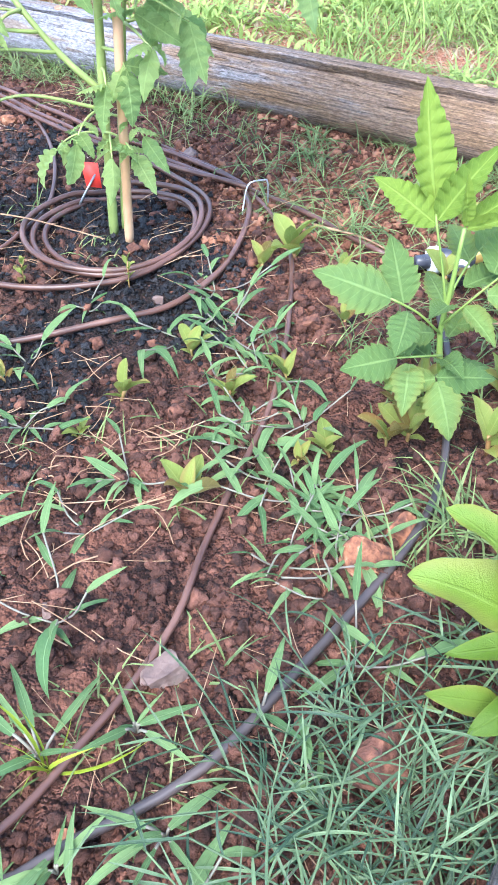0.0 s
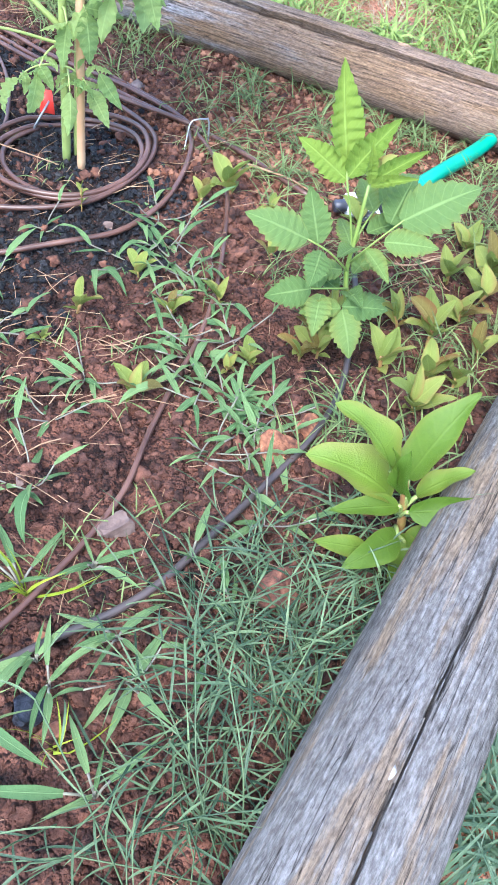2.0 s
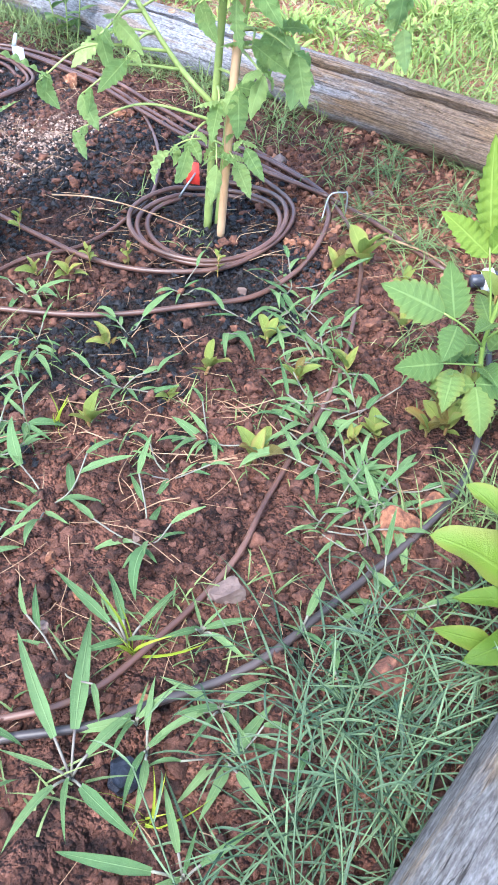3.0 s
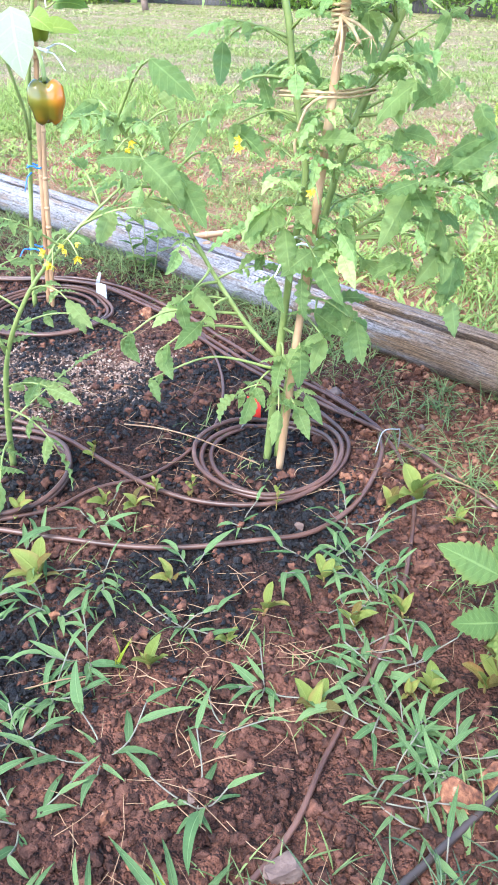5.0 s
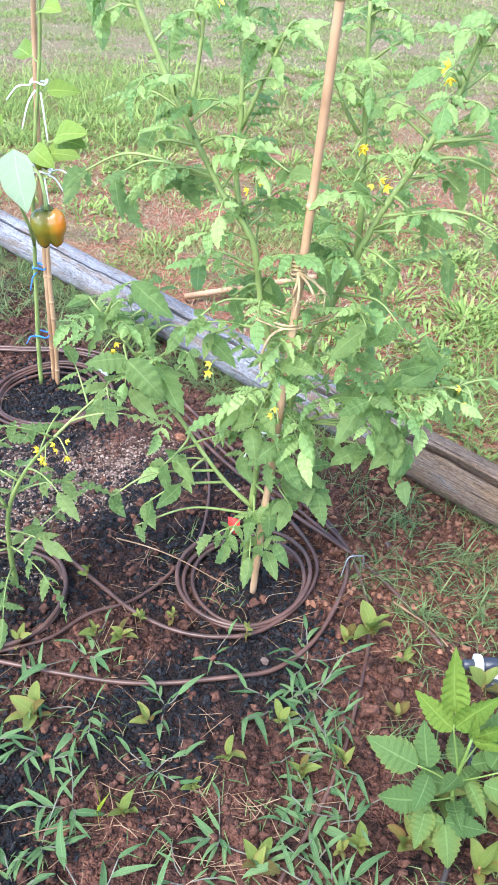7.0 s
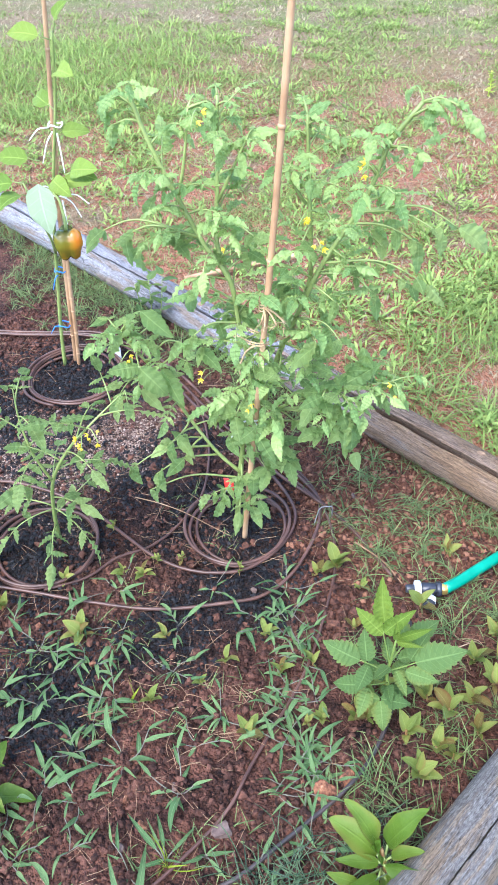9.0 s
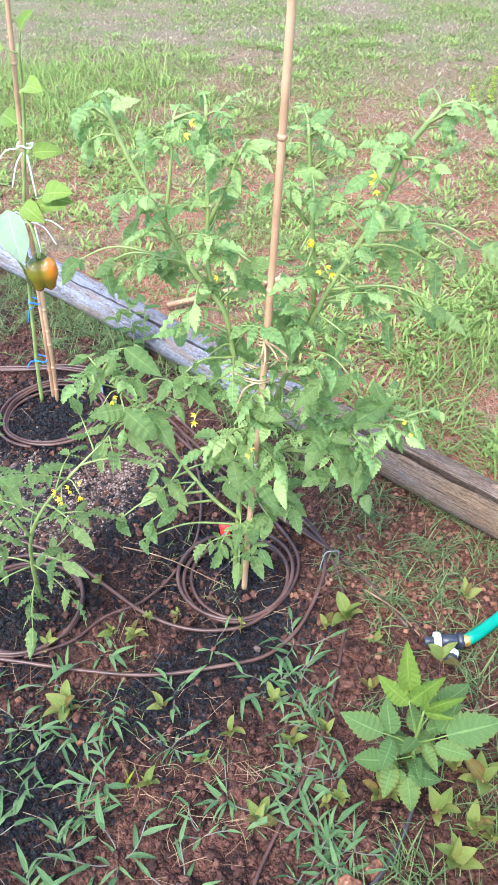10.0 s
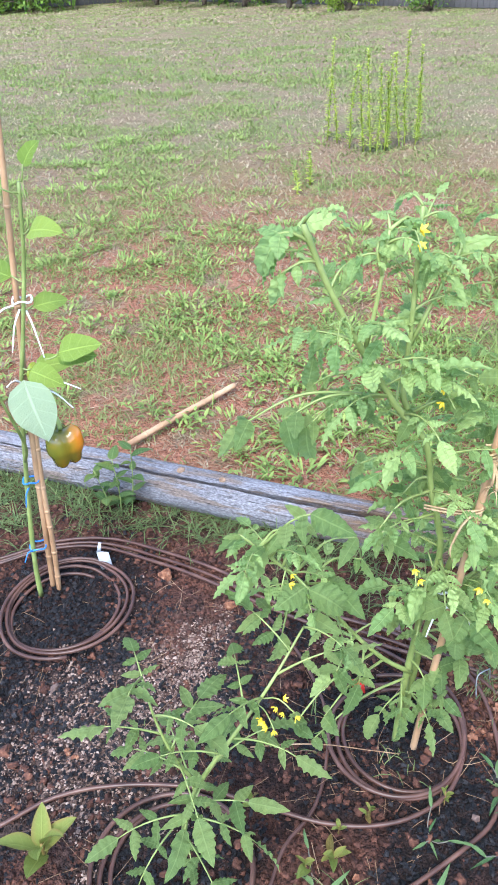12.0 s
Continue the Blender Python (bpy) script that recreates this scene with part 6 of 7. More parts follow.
for k, (x, y, size) in enumerate(((-0.576, 0.166, 0.016), (-0.318, 0.276, 0.02), (-0.524, 0.379, 0.016), (-0.835, 0.132, 0.024), (-0.822, 0.087, 0.02), (-0.771, 0.291, 0.014), (-0.63, 0.3, 0.012), (-0.4, 0.05, 0.014), (0.32, -0.25, 0.022), (0.33, -0.29, 0.018), (0.36, -0.2, 0.02), (0.3, -0.22, 0.014))):
    rock((x, y), (size, size * 0.85, size * 0.75), M_RUST, "crumbly rust-red clod lying on the soil", 60 + k)
rock((-0.804, -0.013), (0.022, 0.018, 0.01), M_ROCK, "flat pale orange stone by the pipe", 80)
rock((-0.69, 0.08), (0.02, 0.01, 0.008), M_ROCK, "splinter of pale orange stone on grit", 81)
rock((0.122, -1.004), (0.03, 0.024, 0.02), M_COAL, "blue-black lump of charcoal among crabgrass", 90)
rock((0.02, -0.82), (0.016, 0.014, 0.012), M_ROCK, "small orange pebble on the soil", 12)
rock((0.12, -0.93), (0.016, 0.014, 0.012), M_ROCK, "small orange pebble on the soil", 13)
rock((0.15, -1.02), (0.022, 0.016, 0.014), M_RUST, "orange stone under grass", 14)
rock((0.19, 0.14), (0.018, 0.015, 0.012), M_ROCK, "small orange stone by the pipe", 15)
rock((-0.30, 0.45), (0.026, 0.022, 0.022), M_ROCK, "rusty orange clod by the pipes", 16)
rock((0.1, 0.3), (0.03, 0.02, 0.018), M_ROCK_GREY, "pale stone near the log", 17)
for k, (x, y) in enumerate(((0.06, -0.73), (0.04, -0.65), (-0.03, -0.78), (0.0, -0.87), (-0.22, -0.5), (-0.3, -0.42), (0.1, -0.2), (-0.1, 0.2), (-0.3, 0.12), (-0.55, 0.3), (-0.62, 0.2), (-0.7, 0.1), (0.3, 0.2), (0.35, 0.3))):
    rock((x, y), (0.012, 0.011, 0.01), M_ROCK if k % 3 else M_ROCK_GREY, "small earthy pebble lying on the soil", 30 + k)


# ---- loose cover of the bed ----
def scatter(count, seed, box, keep):
    rng = random.Random(seed)
    out = []
    while len(out) < count:
        x, y = rng.uniform(box[0], box[1]), rng.uniform(box[2], box[3])
        if keep(x, y, rng.random()):
            out.append((x, y))
    return out


def coal_here(x, y):
    n = 0.12 * noise.noise((x * 6, y * 6, 2))
    best = 0.0
    for cx, cy, r in ((-0.02, 0.02, 0.2), (-0.5, -0.2, 0.22), (-0.72, 0.52, 0.28), (-0.05, -0.36, 0.16), (0.08, -0.2, 0.15), (-0.22, 0.32, 0.13), (-0.28, -0.6, 0.18), (-0.72, 0.15, 0.3), (-0.35, 0.12, 0.15), (-0.95, 0.3, 0.3)):
        best = max(best, 1.2 - (math.hypot(x - cx, y - cy) + n) / r)
    return best


def grit_here(x, y):
    n = 0.2 * noise.noise((x * 6, y * 6, 7)) + 0.12 * noise.noise((x * 19, y * 19, 4))
    return max(1.1 - (math.hypot(x + 0.66, y - 0.1) + n) / 0.25, 1.0 - (math.hypot(x + 0.43, y - 0.29) + n) / 0.21)


def dry_here(x, y):
    n = 0.14 * noise.noise((x * 6, y * 6, 21))
    return max(1.1 - (math.hypot(x - 0.5, y - 0.22) + n) / 0.36, 1.1 - (math.hypot(x - 0.3, y - 0.2) + n) / 0.24)


BED_BOX = (-1.15, 0.85, -1.5, 1.1)


def soil_at(x, y):
    return level(x, y) + lumps(x, y)


def bed_cover():
    rng = random.Random(17)
    g = Geo()
    for x, y in scatter(105000, 1, BED_BOX, lambda x, y, r: in_bed(x, y, -0.05) and coal_here(x, y) < r and grit_here(x, y) < r + 0.2 and dry_here(x, y) < r and 1.2 * noise.noise((x * 6, y * 6, 9)) + 0.75 > r):
        s = 0.001 + 0.0075 * rng.random() ** 9
        (nugget if s > 0.0018 else crumb)(g, (x, y, soil_at(x, y) + s * 0.05), s, rng, 0.8)
    dry = Geo()
    for x, y in scatter(9000, 13, (-0.1, 0.95, -0.3, 0.7), lambda x, y, r: in_bed(x, y, -0.05) and dry_here(x, y) > r):
        s = 0.0014 + 0.006 * rng.random() ** 5
        (nugget if s > 0.0034 else crumb)(dry, (x, y, soil_at(x, y) + s * 0.35), s, rng, 0.8)
    tagged(part("dry_earth_crumbs", dry, M_DRY), "dry crumbly orange earth near the far log", "soil", kind="stuff")
    tagged(part("soil_clods", g, M_CLOD), "crumbly damp red-brown clods of soil", "soil", kind="stuff")
    g = Geo()
    for x, y in scatter(24000, 2, BED_BOX, lambda x, y, r: in_bed(x, y) and coal_here(x, y) > r):
        s = 0.002 + 0.007 * rng.random() ** 3
        crumb(g, (x, y, soil_at(x, y) + s * 0.35), s, rng, 0.8)
    tagged(part("charcoal_mulch", g, M_CHAR, smooth_faces=False), "black charcoal chips mulching the plants", "mulch", kind="stuff")
    g = Geo()
    for x, y in scatter(1500, 12, (-1.1, 0.4, -0.8, 0.9), lambda x, y, r: in_bed(x, y) and coal_here(x, y) + 0.25 > r * 0.6 and noise.noise((x * 7, y * 7, 33)) + 0.5 > r):
        s = 0.002 + 0.0095 * rng.random() ** 7
        nugget(g, (x, y, soil_at(x, y) + s * 0.3), s, rng, 0.85)
    tagged(part("rusty_clods", g, M_RUST), "rusty red-brown clods strewn over the charcoal", "clods", kind="stuff")
    g = Geo()
    for x, y in scatter(13000, 3, BED_BOX, lambda x, y, r: in_bed(x, y) and grit_here(x, y) > r):
        s = 0.0015 + 0.0042 * rng.random() ** 3
        crumb(g, (x, y, soil_at(x, y) + s * 0.35), s, rng, 0.8)
    tagged(part("gravel", g, M_GRAVEL, smooth_faces=False), "pale pinkish grit between the coils", "gravel", kind="stuff")
    g = Geo()
    for x, y in scatter(1000, 4, BED_BOX, lambda x, y, r: in_bed(x, y) and noise.noise((x * 3, y * 3, 20)) + 0.6 > r):
        a, ln = rng.uniform(0, math.tau), rng.uniform(0.015, 0.05) + 0.09 * rng.random() ** 4
        d = Vector((math.cos(a), math.sin(a), 0))
        o = Vector((x, y, soil_at(x, y) + 0.005))
        bend = d.cross(Vector((0, 0, 1))) * rng.uniform(-0.05, 0.05) * ln
        tube(g, spline([o, o + d * ln * 0.5 + bend + Vector((0, 0, rng.uniform(0.001, 0.005))), o + d * ln + Vector((0, 0, rng.uniform(-0.003, 0.012)))], 0.02), rng.uniform(0.0003, 0.00065), 4, False)
    for cx, cy in ((-0.02, -0.45), (0.03, -0.69), (0.1, -0.5), (-0.15, 0.12), (0.2, -0.5), (0.02, -0.52), (0.12, -0.46), (-0.12, -0.66), (0.04, -0.6), (0.36, -0.86), (0.55, -0.3), (0.6, -0.2), (0.06, 0.01), (0.09, -0.06), (-0.05, -0.07), (0.02, 0.08), (0.2, 0.02), (-0.05, -0.5), (0.0, -0.55), (0.06, -0.56), (-0.08, -0.58), (0.05, -0.47), (-0.12, -0.52), (0.12, -0.58)):
        for k in range(4):
            a, ln = rng.gauss(0, 0.9), rng.uniform(0.025, 0.09)
            o = Vector((cx + rng.gauss(0, 0.02), cy + rng.gauss(0, 0.02), level(cx, cy)))
            d = Vector((math.cos(a), math.sin(a), rng.uniform(0.0, 0.3))) * ln
            tube(g, spline([o, o + d * 0.5 + Vector((rng.gauss(0, 0.012), rng.gauss(0, 0.012), 0.006)), o + d], 0.012), rng.uniform(0.0004, 0.0009), 4, False)
    tagged(part("dry_straw", g, M_STRAW), "dry straw stalks strewn on the soil", "straw", kind="stuff")


bed_cover()


def blades(geo, places, rng, low, high, width, lean=0.6, rows=4):
    for x, y in places:
        a = rng.uniform(0, math.tau)
        k = rng.uniform(0.15, 1.0) * lean
        leaf(geo, (x, y, level(x, y) - 0.003), (math.cos(a) * k, math.sin(a) * k, 1), (-math.cos(a), -math.sin(a), 0.6), rng.uniform(low, high), width * rng.uniform(0.7, 1.3), rng.uniform(0.4, 1.8), 0.2, shape="blade", rows=rows, twist=rng.uniform(-0.5, 0.5))


def flat_blades(geo, places, rng, low, high, width, lean):
    """Short grass seen from afar: bent strips."""
    for x, y in places:
        a, b = rng.uniform(0, math.tau), rng.uniform(0, math.tau)
        ln, k = rng.uniform(low, high), rng.uniform(0.3, 1.0) * lean
        d = Vector((math.cos(a) * k, math.sin(a) * k, 1)).normalized() * ln
        e = Vector((math.cos(a) * k * 2.2, math.sin(a) * k * 2.2, 0.8)).normalized() * ln
        w = Vector((math.cos(b), math.sin(b), 0)) * width * rng.uniform(0.35, 0.65)
        o = Vector((x, y, level(x, y) - 0.003))
        geo.add([o - w, o + w, o + d * 0.5 + w, o + d * 0.5 - w, o + d * 0.5 + e * 0.5], [(0, 1, 2, 3), (3, 2, 4)], [(0, 0), (0, 1), (0.5, 1), (0.5, 0), (1, 0.5)])


def sprigs(geo, places, rng, low, high, blade, width):
    """Wiry creeping stems with short blades standing off them in two ranks."""
    for x, y in places:
        a, ln = rng.uniform(0, math.tau), rng.uniform(low, high)
        d = Vector((math.cos(a), math.sin(a), 0))
        rise = rng.uniform(0.15, 0.8)
        o = Vector((x, y, level(x, y) - 0.002))
        line = spline([o, o + d * ln * 0.4 + Vector((0, 0, ln * rise * 0.6)), o + d * ln * rng.uniform(0.75, 1.0) + Vector((rng.gauss(0, 0.01), rng.gauss(0, 0.01), ln * rise * rng.uniform(0.6, 1.0)))], 0.02)
        tube(geo, line, 0.0009, 4, False)
        side = d.cross(Vector((0, 0, 1)))
        n = rng.randint(5, 8)
        for j in range(n):
            p, t = point_on(line, 0.1 + 0.9 * j / (n - 1))
            w = t * rng.uniform(0.7, 1.3) + side * (1 if j % 2 else -1) * rng.uniform(0.25, 0.9) + Vector((rng.gauss(0, 0.2), rng.gauss(0, 0.2), rng.uniform(0.0, 0.9)))
            leaf(geo, p, w, (rng.uniform(-.5, .5), rng.uniform(-.5, .5), 1), blade * rng.uniform(0.55, 1.4), width * rng.uniform(0.7, 1.25), rng.uniform(0.1, 2.0), 0.3, shape="blade", rows=7, twist=rng.uniform(-0.6, 0.6))


def clump_at(spots):
    def keep(x, y, r):
        best = 0.0
        for cx, cy, rad in spots:
            best = max(best, 1.25 - math.hypot(x - cx, y - cy) / rad)
        return best > r and past(NEAR_N, NEAR_C, x, y) < -0.05 and past(FAR_N, FAR_C, x, y) < -0.06
    return keep


def grasses():
    rng = random.Random(33)
    g = Geo()
    spots = ((0.36, -0.95, 0.12), (0.42, -0.9, 0.09), (0.33, -1.03, 0.09), (0.35, -1.1, 0.08), (0.46, -0.84, 0.06))
    sprigs(g, scatter(100, 5, (0.0, 0.6, -1.4, -0.7), clump_at(spots)), rng, 0.06, 0.17, 0.062, 0.0025)
    edge = ((0.3, -0.93, 0.12), (0.26, -1.06, 0.14), (0.46, -0.84, 0.06), (0.25, -1.16, 0.12))
    sprigs(g, scatter(24, 55, (0.0, 0.6, -1.4, -0.7), clump_at(edge)), rng, 0.08, 0.19, 0.058, 0.0025)
    tagged(part("fine_grass", g, M_SPRIG), "dense tuft of fine blue-green grass against the log", "grass", kind="stuff")
    g = Geo()
    spots = ((0.45, 0.28, 0.2), (0.33, 0.3, 0.14), (0.6, 0.2, 0.16), (0.36, 0.12, 0.14), (0.75, 0.1, 0.16), (-0.85, 1.0, 0.2), (-0.55, 0.9, 0.14), (-0.3, 0.78, 0.12), (-1.1, 1.1, 0.2), (0.12, 0.42, 0.1), (0.6, -0.25, 0.14), (0.68, -0.1, 0.2), (0.4, 0.0, 0.12), (0.5, 0.08, 0.14), (-0.1, 0.62, 0.1), (0.5, -0.68, 0.1), (0.42, -0.35, 0.1), (0.66, -0.36, 0.12), (0.6, -0.5, 0.1))
    sprigs(g, scatter(260, 6, (-1.3, 0.95, -0.8, 1.3), clump_at(spots)), rng, 0.04, 0.1, 0.045, 0.0024)
    for x, y in scatter(230, 66, (-1.3, 0.95, -0.8, 1.3), clump_at(spots)):
        blades(g, [(x + rng.gauss(0, 0.008), y + rng.gauss(0, 0.008)) for _ in range(rng.randint(5, 14))], rng, 0.04, 0.1, 0.0028, 1.2, 6)
    # a ragged fringe along the foot of the far log
    fringe = lambda x, y, r: -0.2 + 0.09 * r < past(FAR_N, FAR_C, x, y) < -0.075 and noise.noise((x * 5, y * 5, 61)) + 0.62 > r
    for x, y in scatter(230, 67, (-1.6, 0.1, 0.4, 1.5), fringe):
        blades(g, [(x + rng.gauss(0, 0.01), y + rng.gauss(0, 0.01)) for _ in range(rng.randint(4, 10))], rng, 0.04, 0.12, 0.003, 1.2, 6)
    tagged(part("thin_grass", g, M_THIN), "thin straggling grass at the edges of the bed", "grass", kind="stuff")
    g = Geo()
    spots = tuple((rng.uniform(-0.55, 0.6), rng.uniform(-1.2, 0.1), 0.05) for _ in range(48))
    blades(g, scatter(700, 7, (-0.6, 0.7, -1.3, 0.2), clump_at(spots)), rng, 0.02, 0.07, 0.0024, 1.3, 5)
    tagged(part("stray_grass", g, M_THIN), "stray small grass blades among the weeds", "grass", kind="stuff")
    # grass outside the near log
    g = Geo()
    out = lambda x, y, r: 0.07 < past(NEAR_N, NEAR_C, x, y) < 0.9 and past(FAR_N, FAR_C, x, y) < 0.4
    blades(g, scatter(9000, 8, (0.3, 1.6, -1.7, 0.3), out), rng, 0.04, 0.12, 0.0036, 1.3, 4)
    fringe = lambda x, y, r: 0.06 < past(NEAR_N, NEAR_C, x, y) < 0.16 and past(FAR_N, FAR_C, x, y) < 0.1
    for x, y in scatter(150, 9, (0.1, 1.3, -1.7, 0.3), fringe):
        blades(g, [(x + rng.gauss(0, 0.007), y + rng.gauss(0, 0.007)) for _ in range(16)], rng, 0.06, 0.15, 0.0034, 0.9, 6)
    tagged(part("outer_grass", g, M_FINE), "green grass growing along the outside of the log", "grass", kind="stuff")


grasses()


# ---- turf beyond the far log ----
def turf_green(x, y):
    return 0.45 + 0.9 * noise.noise((x * 1.1, y * 1.1, 11)) + 0.8 * noise.noise((x * 3.3, y * 3.3, 13)) + 0.5 * noise.noise((x * 9, y * 9, 15))


def turf():
    rng = random.Random(71)
    bands = ((0.4, 2.2, 3.0, 26000, 0.02, 0.06, 0.005), (2.2, 4.5, 3.4, 34000, 0.02, 0.065, 0.007), (4.5, 9.0, 4.5, 40000, 0.02, 0.06, 0.011), (9.0, 19.0, 7.0, 40000, 0.025, 0.07, 0.02), (19.0, 34.0, 11.0, 36000, 0.03, 0.09, 0.04))
    for mat, name, label, share, dry in ((M_LAWN, "turf_grass", "short patchy green turf on red earth", 0.65, False), (M_LAWN_DRY, "dry_turf_grass", "dry straw-coloured turf among the green", 0.35, True)):
        g = Geo()
        for k, (y0, y1, half, count, low, high, wide) in enumerate(bands):
            def keep(x, y, r):
                if past(FAR_N, FAR_C, x, y) < 0.09:
                    return False
                t = turf_green(x, y)
                return (t < 0.1 + r * 0.5 if dry else t > 0.32 + r * 0.6)
            x0 = -half - 0.28 * (y0 + y1) / 2
            x1 = half * 1.15
            flat_blades(g, scatter(int(count * share), 100 + k + 10 * dry, (x0, x1, y0, y1), keep), rng, low, high * (0.8 if dry else 1.0), wide, 1.6)
        tagged(part(name, g, mat), label, "grass", kind="stuff")
    # taller tufts, thicker to the right of the bed and scattered over the lawn
    g = Geo()
    lush = lambda x, y, r: past(FAR_N, FAR_C, x, y) > 0.1 and 1.15 - math.hypot((x - 1.2) / 0.8, (y - 1.0) / 0.8) > r * 0.9 and math.hypot((x - 0.68) / 0.26, (y - 0.85) / 0.24) > 0.3 + 0.8 * r
    blades(g, scatter(9500, 61, (0.1, 2.2, 0.2, 2.2), lush), rng, 0.06, 0.17, 0.005, 1.0, 4)
    tagged(part("lush_grass", g, M_LUSH), "lush bright green grass beyond the log", "grass", kind="stuff")
    g = Geo()
    for x, y in scatter(1500, 62, (-5.5, 4.6, 0.9, 13.0), lambda x, y, r: past(FAR_N, FAR_C, x, y) > 0.2 and turf_green(x, y) > 0.1 + r and abs(x + 0.25 * y - 0.6) < 0.8 + 0.42 * y):
        rad = rng.uniform(0.02, 0.06) + 0.008 * y
        blades(g, [(x + rng.gauss(0, rad), y + rng.gauss(0, rad)) for _ in range(18)], rng, 0.03, 0.085 + 0.003 * y, 0.004 + 0.0009 * y, 0.9, 3)
    tagged(part("turf_tufts", g, M_LUSH), "taller green tufts scattered over the lawn", "grass", kind="stuff")
    # rank grass past the end of the far bed
    g = Geo()
    rank = lambda x, y, r: 1.1 - math.hypot((x + 2.2) / 1.1, (y - 3.8) / 1.2) + 0.5 * noise.noise((x * 2.5, y * 2.5, 40)) > r
    blades(g, scatter(4200, 63, (-3.6, -0.9, 2.3, 5.4), rank), rng, 0.07, 0.2, 0.007, 0.8, 4)
    tagged(part("rank_grass", g, M_LAWNWEED), "tall rank green grass standing in the lawn", "grass", kind="stuff")
    # leafy clumps with long oblong leaves, thickest just past the log
    g = Geo()
    spots = [(rng.gauss(0.45, 0.28), rng.gauss(1.35, 0.32)) for _ in range(70)] + [(rng.gauss(0.0, 0.9), rng.uniform(1.0, 4.2)) for _ in range(45)] + [(rng.gauss(-1.9, 0.5), rng.uniform(2.6, 4.5)) for _ in range(40)] + [(rng.gauss(-0.6, 1.1), rng.uniform(1.6, 6.5)) for _ in range(110)]
    for x, y in spots:
        if past(FAR_N, FAR_C, x, y) < 0.14 or math.hypot((x - 0.68) / 0.26, (y - 0.85) / 0.24) < 1:
            continue
        size = rng.uniform(0.04, 0.085)
        for k in range(rng.randint(34, 60)):
            r, a = size * rng.uniform(0, 1.7), rng.uniform(0, math.tau)
            o = Vector((x + r * math.cos(a), y + r * math.sin(a), level(x, y)))
            leaf(g, o, (math.cos(a), math.sin(a), rng.uniform(0.7, 3.0)), (0, 0, 1), size * rng.uniform(0.5, 0.95), size * rng.uniform(0.09, 0.17), rng.uniform(0.3, 1.4), 0.3, shape="obovate", rows=6, twist=rng.uniform(-0.4, 0.4))
    tagged(part("leafy_clumps", g, M_LAWNWEED), "dense clumps of long-leaved green weeds beyond the log", "weeds", kind="stuff")
    # fine dry thatch on the red earth
    g = Geo()
    for x, y in scatter(9000, 46, (-3.2, 2.4, 0.6, 5.5), lambda x, y, r: past(FAR_N, FAR_C, x, y) > 0.1 and turf_green(x, y) < 0.2 + 0.5 * r):
        a, ln = rng.uniform(0, math.tau), rng.uniform(0.02, 0.07)
        o = Vector((x, y, level(x, y) + rng.uniform(0.002, 0.008)))
        d = Vector((math.cos(a), math.sin(a), rng.uniform(-0.1, 0.2))) * ln
        tube(g, [o, o + d * 0.5 + Vector((rng.gauss(0, 0.004), rng.gauss(0, 0.004), 0.004)), o + d], rng.uniform(0.0006, 0.0012), 3, False)
    tagged(part("dry_thatch", g, M_STRAW), "fine dry thatch strewn over bare red earth", "straw", kind="stuff")
    # broad-leaved weeds just past the log
    g = Geo()
    spots = scatter(800, 44, (-2.6, 2.0, 0.3, 3.4), lambda x, y, r: past(FAR_N, FAR_C, x, y) > 0.1 and turf_green(x * 1.0 + 3, y) > r * 0.95 - 0.05)
    for x, y in spots:
        size = rng.uniform(0.025, 0.06)
        for k in range(rng.randint(12, 22)):
            a = rng.uniform(0, math.tau)
            w = Vector((math.cos(a), math.sin(a), rng.uniform(0.3, 2.2)))
            o = Vector((x, y, level(x, y))) + Vector((rng.gauss(0, 0.5), rng.gauss(0, 0.5), 0)) * size + Vector((0, 0, rng.uniform(0, 0.9) * size))
            leaf(g, o, w, (0, 0, 1), size * rng.uniform(0.45, 0.9), size * rng.uniform(0.14, 0.26), rng.uniform(0.3, 1.4), 0.3, shape="ovate", rows=5)
    tagged(part("turf_weeds", g, M_LAWNWEED), "low leafy green weeds in the turf by the log", "weeds", kind="stuff")
    g = Geo()
    for x, y in scatter(700, 45, (-3, 2.5, 0.5, 4.5), lambda x, y, r: past(FAR_N, FAR_C, x, y) > 0.1):
        a, ln = rng.uniform(0, math.tau), rng.uniform(0.03, 0.14)
        d = Vector((math.cos(a), math.sin(a), 0))
        o = Vector((x, y, level(x, y) + 0.006))
        tube(g, [o, o + d * ln * 0.5 + Vector((0, 0, 0.01)), o + d * ln], rng.uniform(0.001, 0.002), 3, False)
    tagged(part("dry_stalks", g, M_STRAW), "dry stalks lying on the turf", "straw", kind="stuff")


turf()


def tall_weed(at, seed, height):
    rng = random.Random(seed)
    o = Vector((at[0], at[1], level(*at)))
    th = base("tall_weed", o, "upright feathery yellow-green weed standing in the turf", "weed", "tall weeds")
    lean = Vector((rng.uniform(-0.12, 0.12), rng.uniform(-0.05, 0.05), 1)) * height
    line = spline([o, o + lean * 0.5 + Vector((rng.uniform(-.02, .02), 0, 0)), o + lean], 0.05)
    g = Geo()
    tube(g, line, lambda s: 0.006 * (1 - 0.7 * s), 5)
    part("stem", g, M_TALL, th)
    g = Geo()
    for k in range(int(height * 300)):
        s = rng.uniform(0.05, 1.0)
        p, t = point_on(line, s)
        a = rng.uniform(0, math.tau)
        leaf(g, p, (math.cos(a), math.sin(a), rng.uniform(0.3, 1.2)), (0, 0, 1), rng.uniform(0.025, 0.055) * (1.1 - 0.5 * s), 0.018, 0.6, 0.2, shape="lance", rows=4)
    part("foliage", g, M_TALL, th)


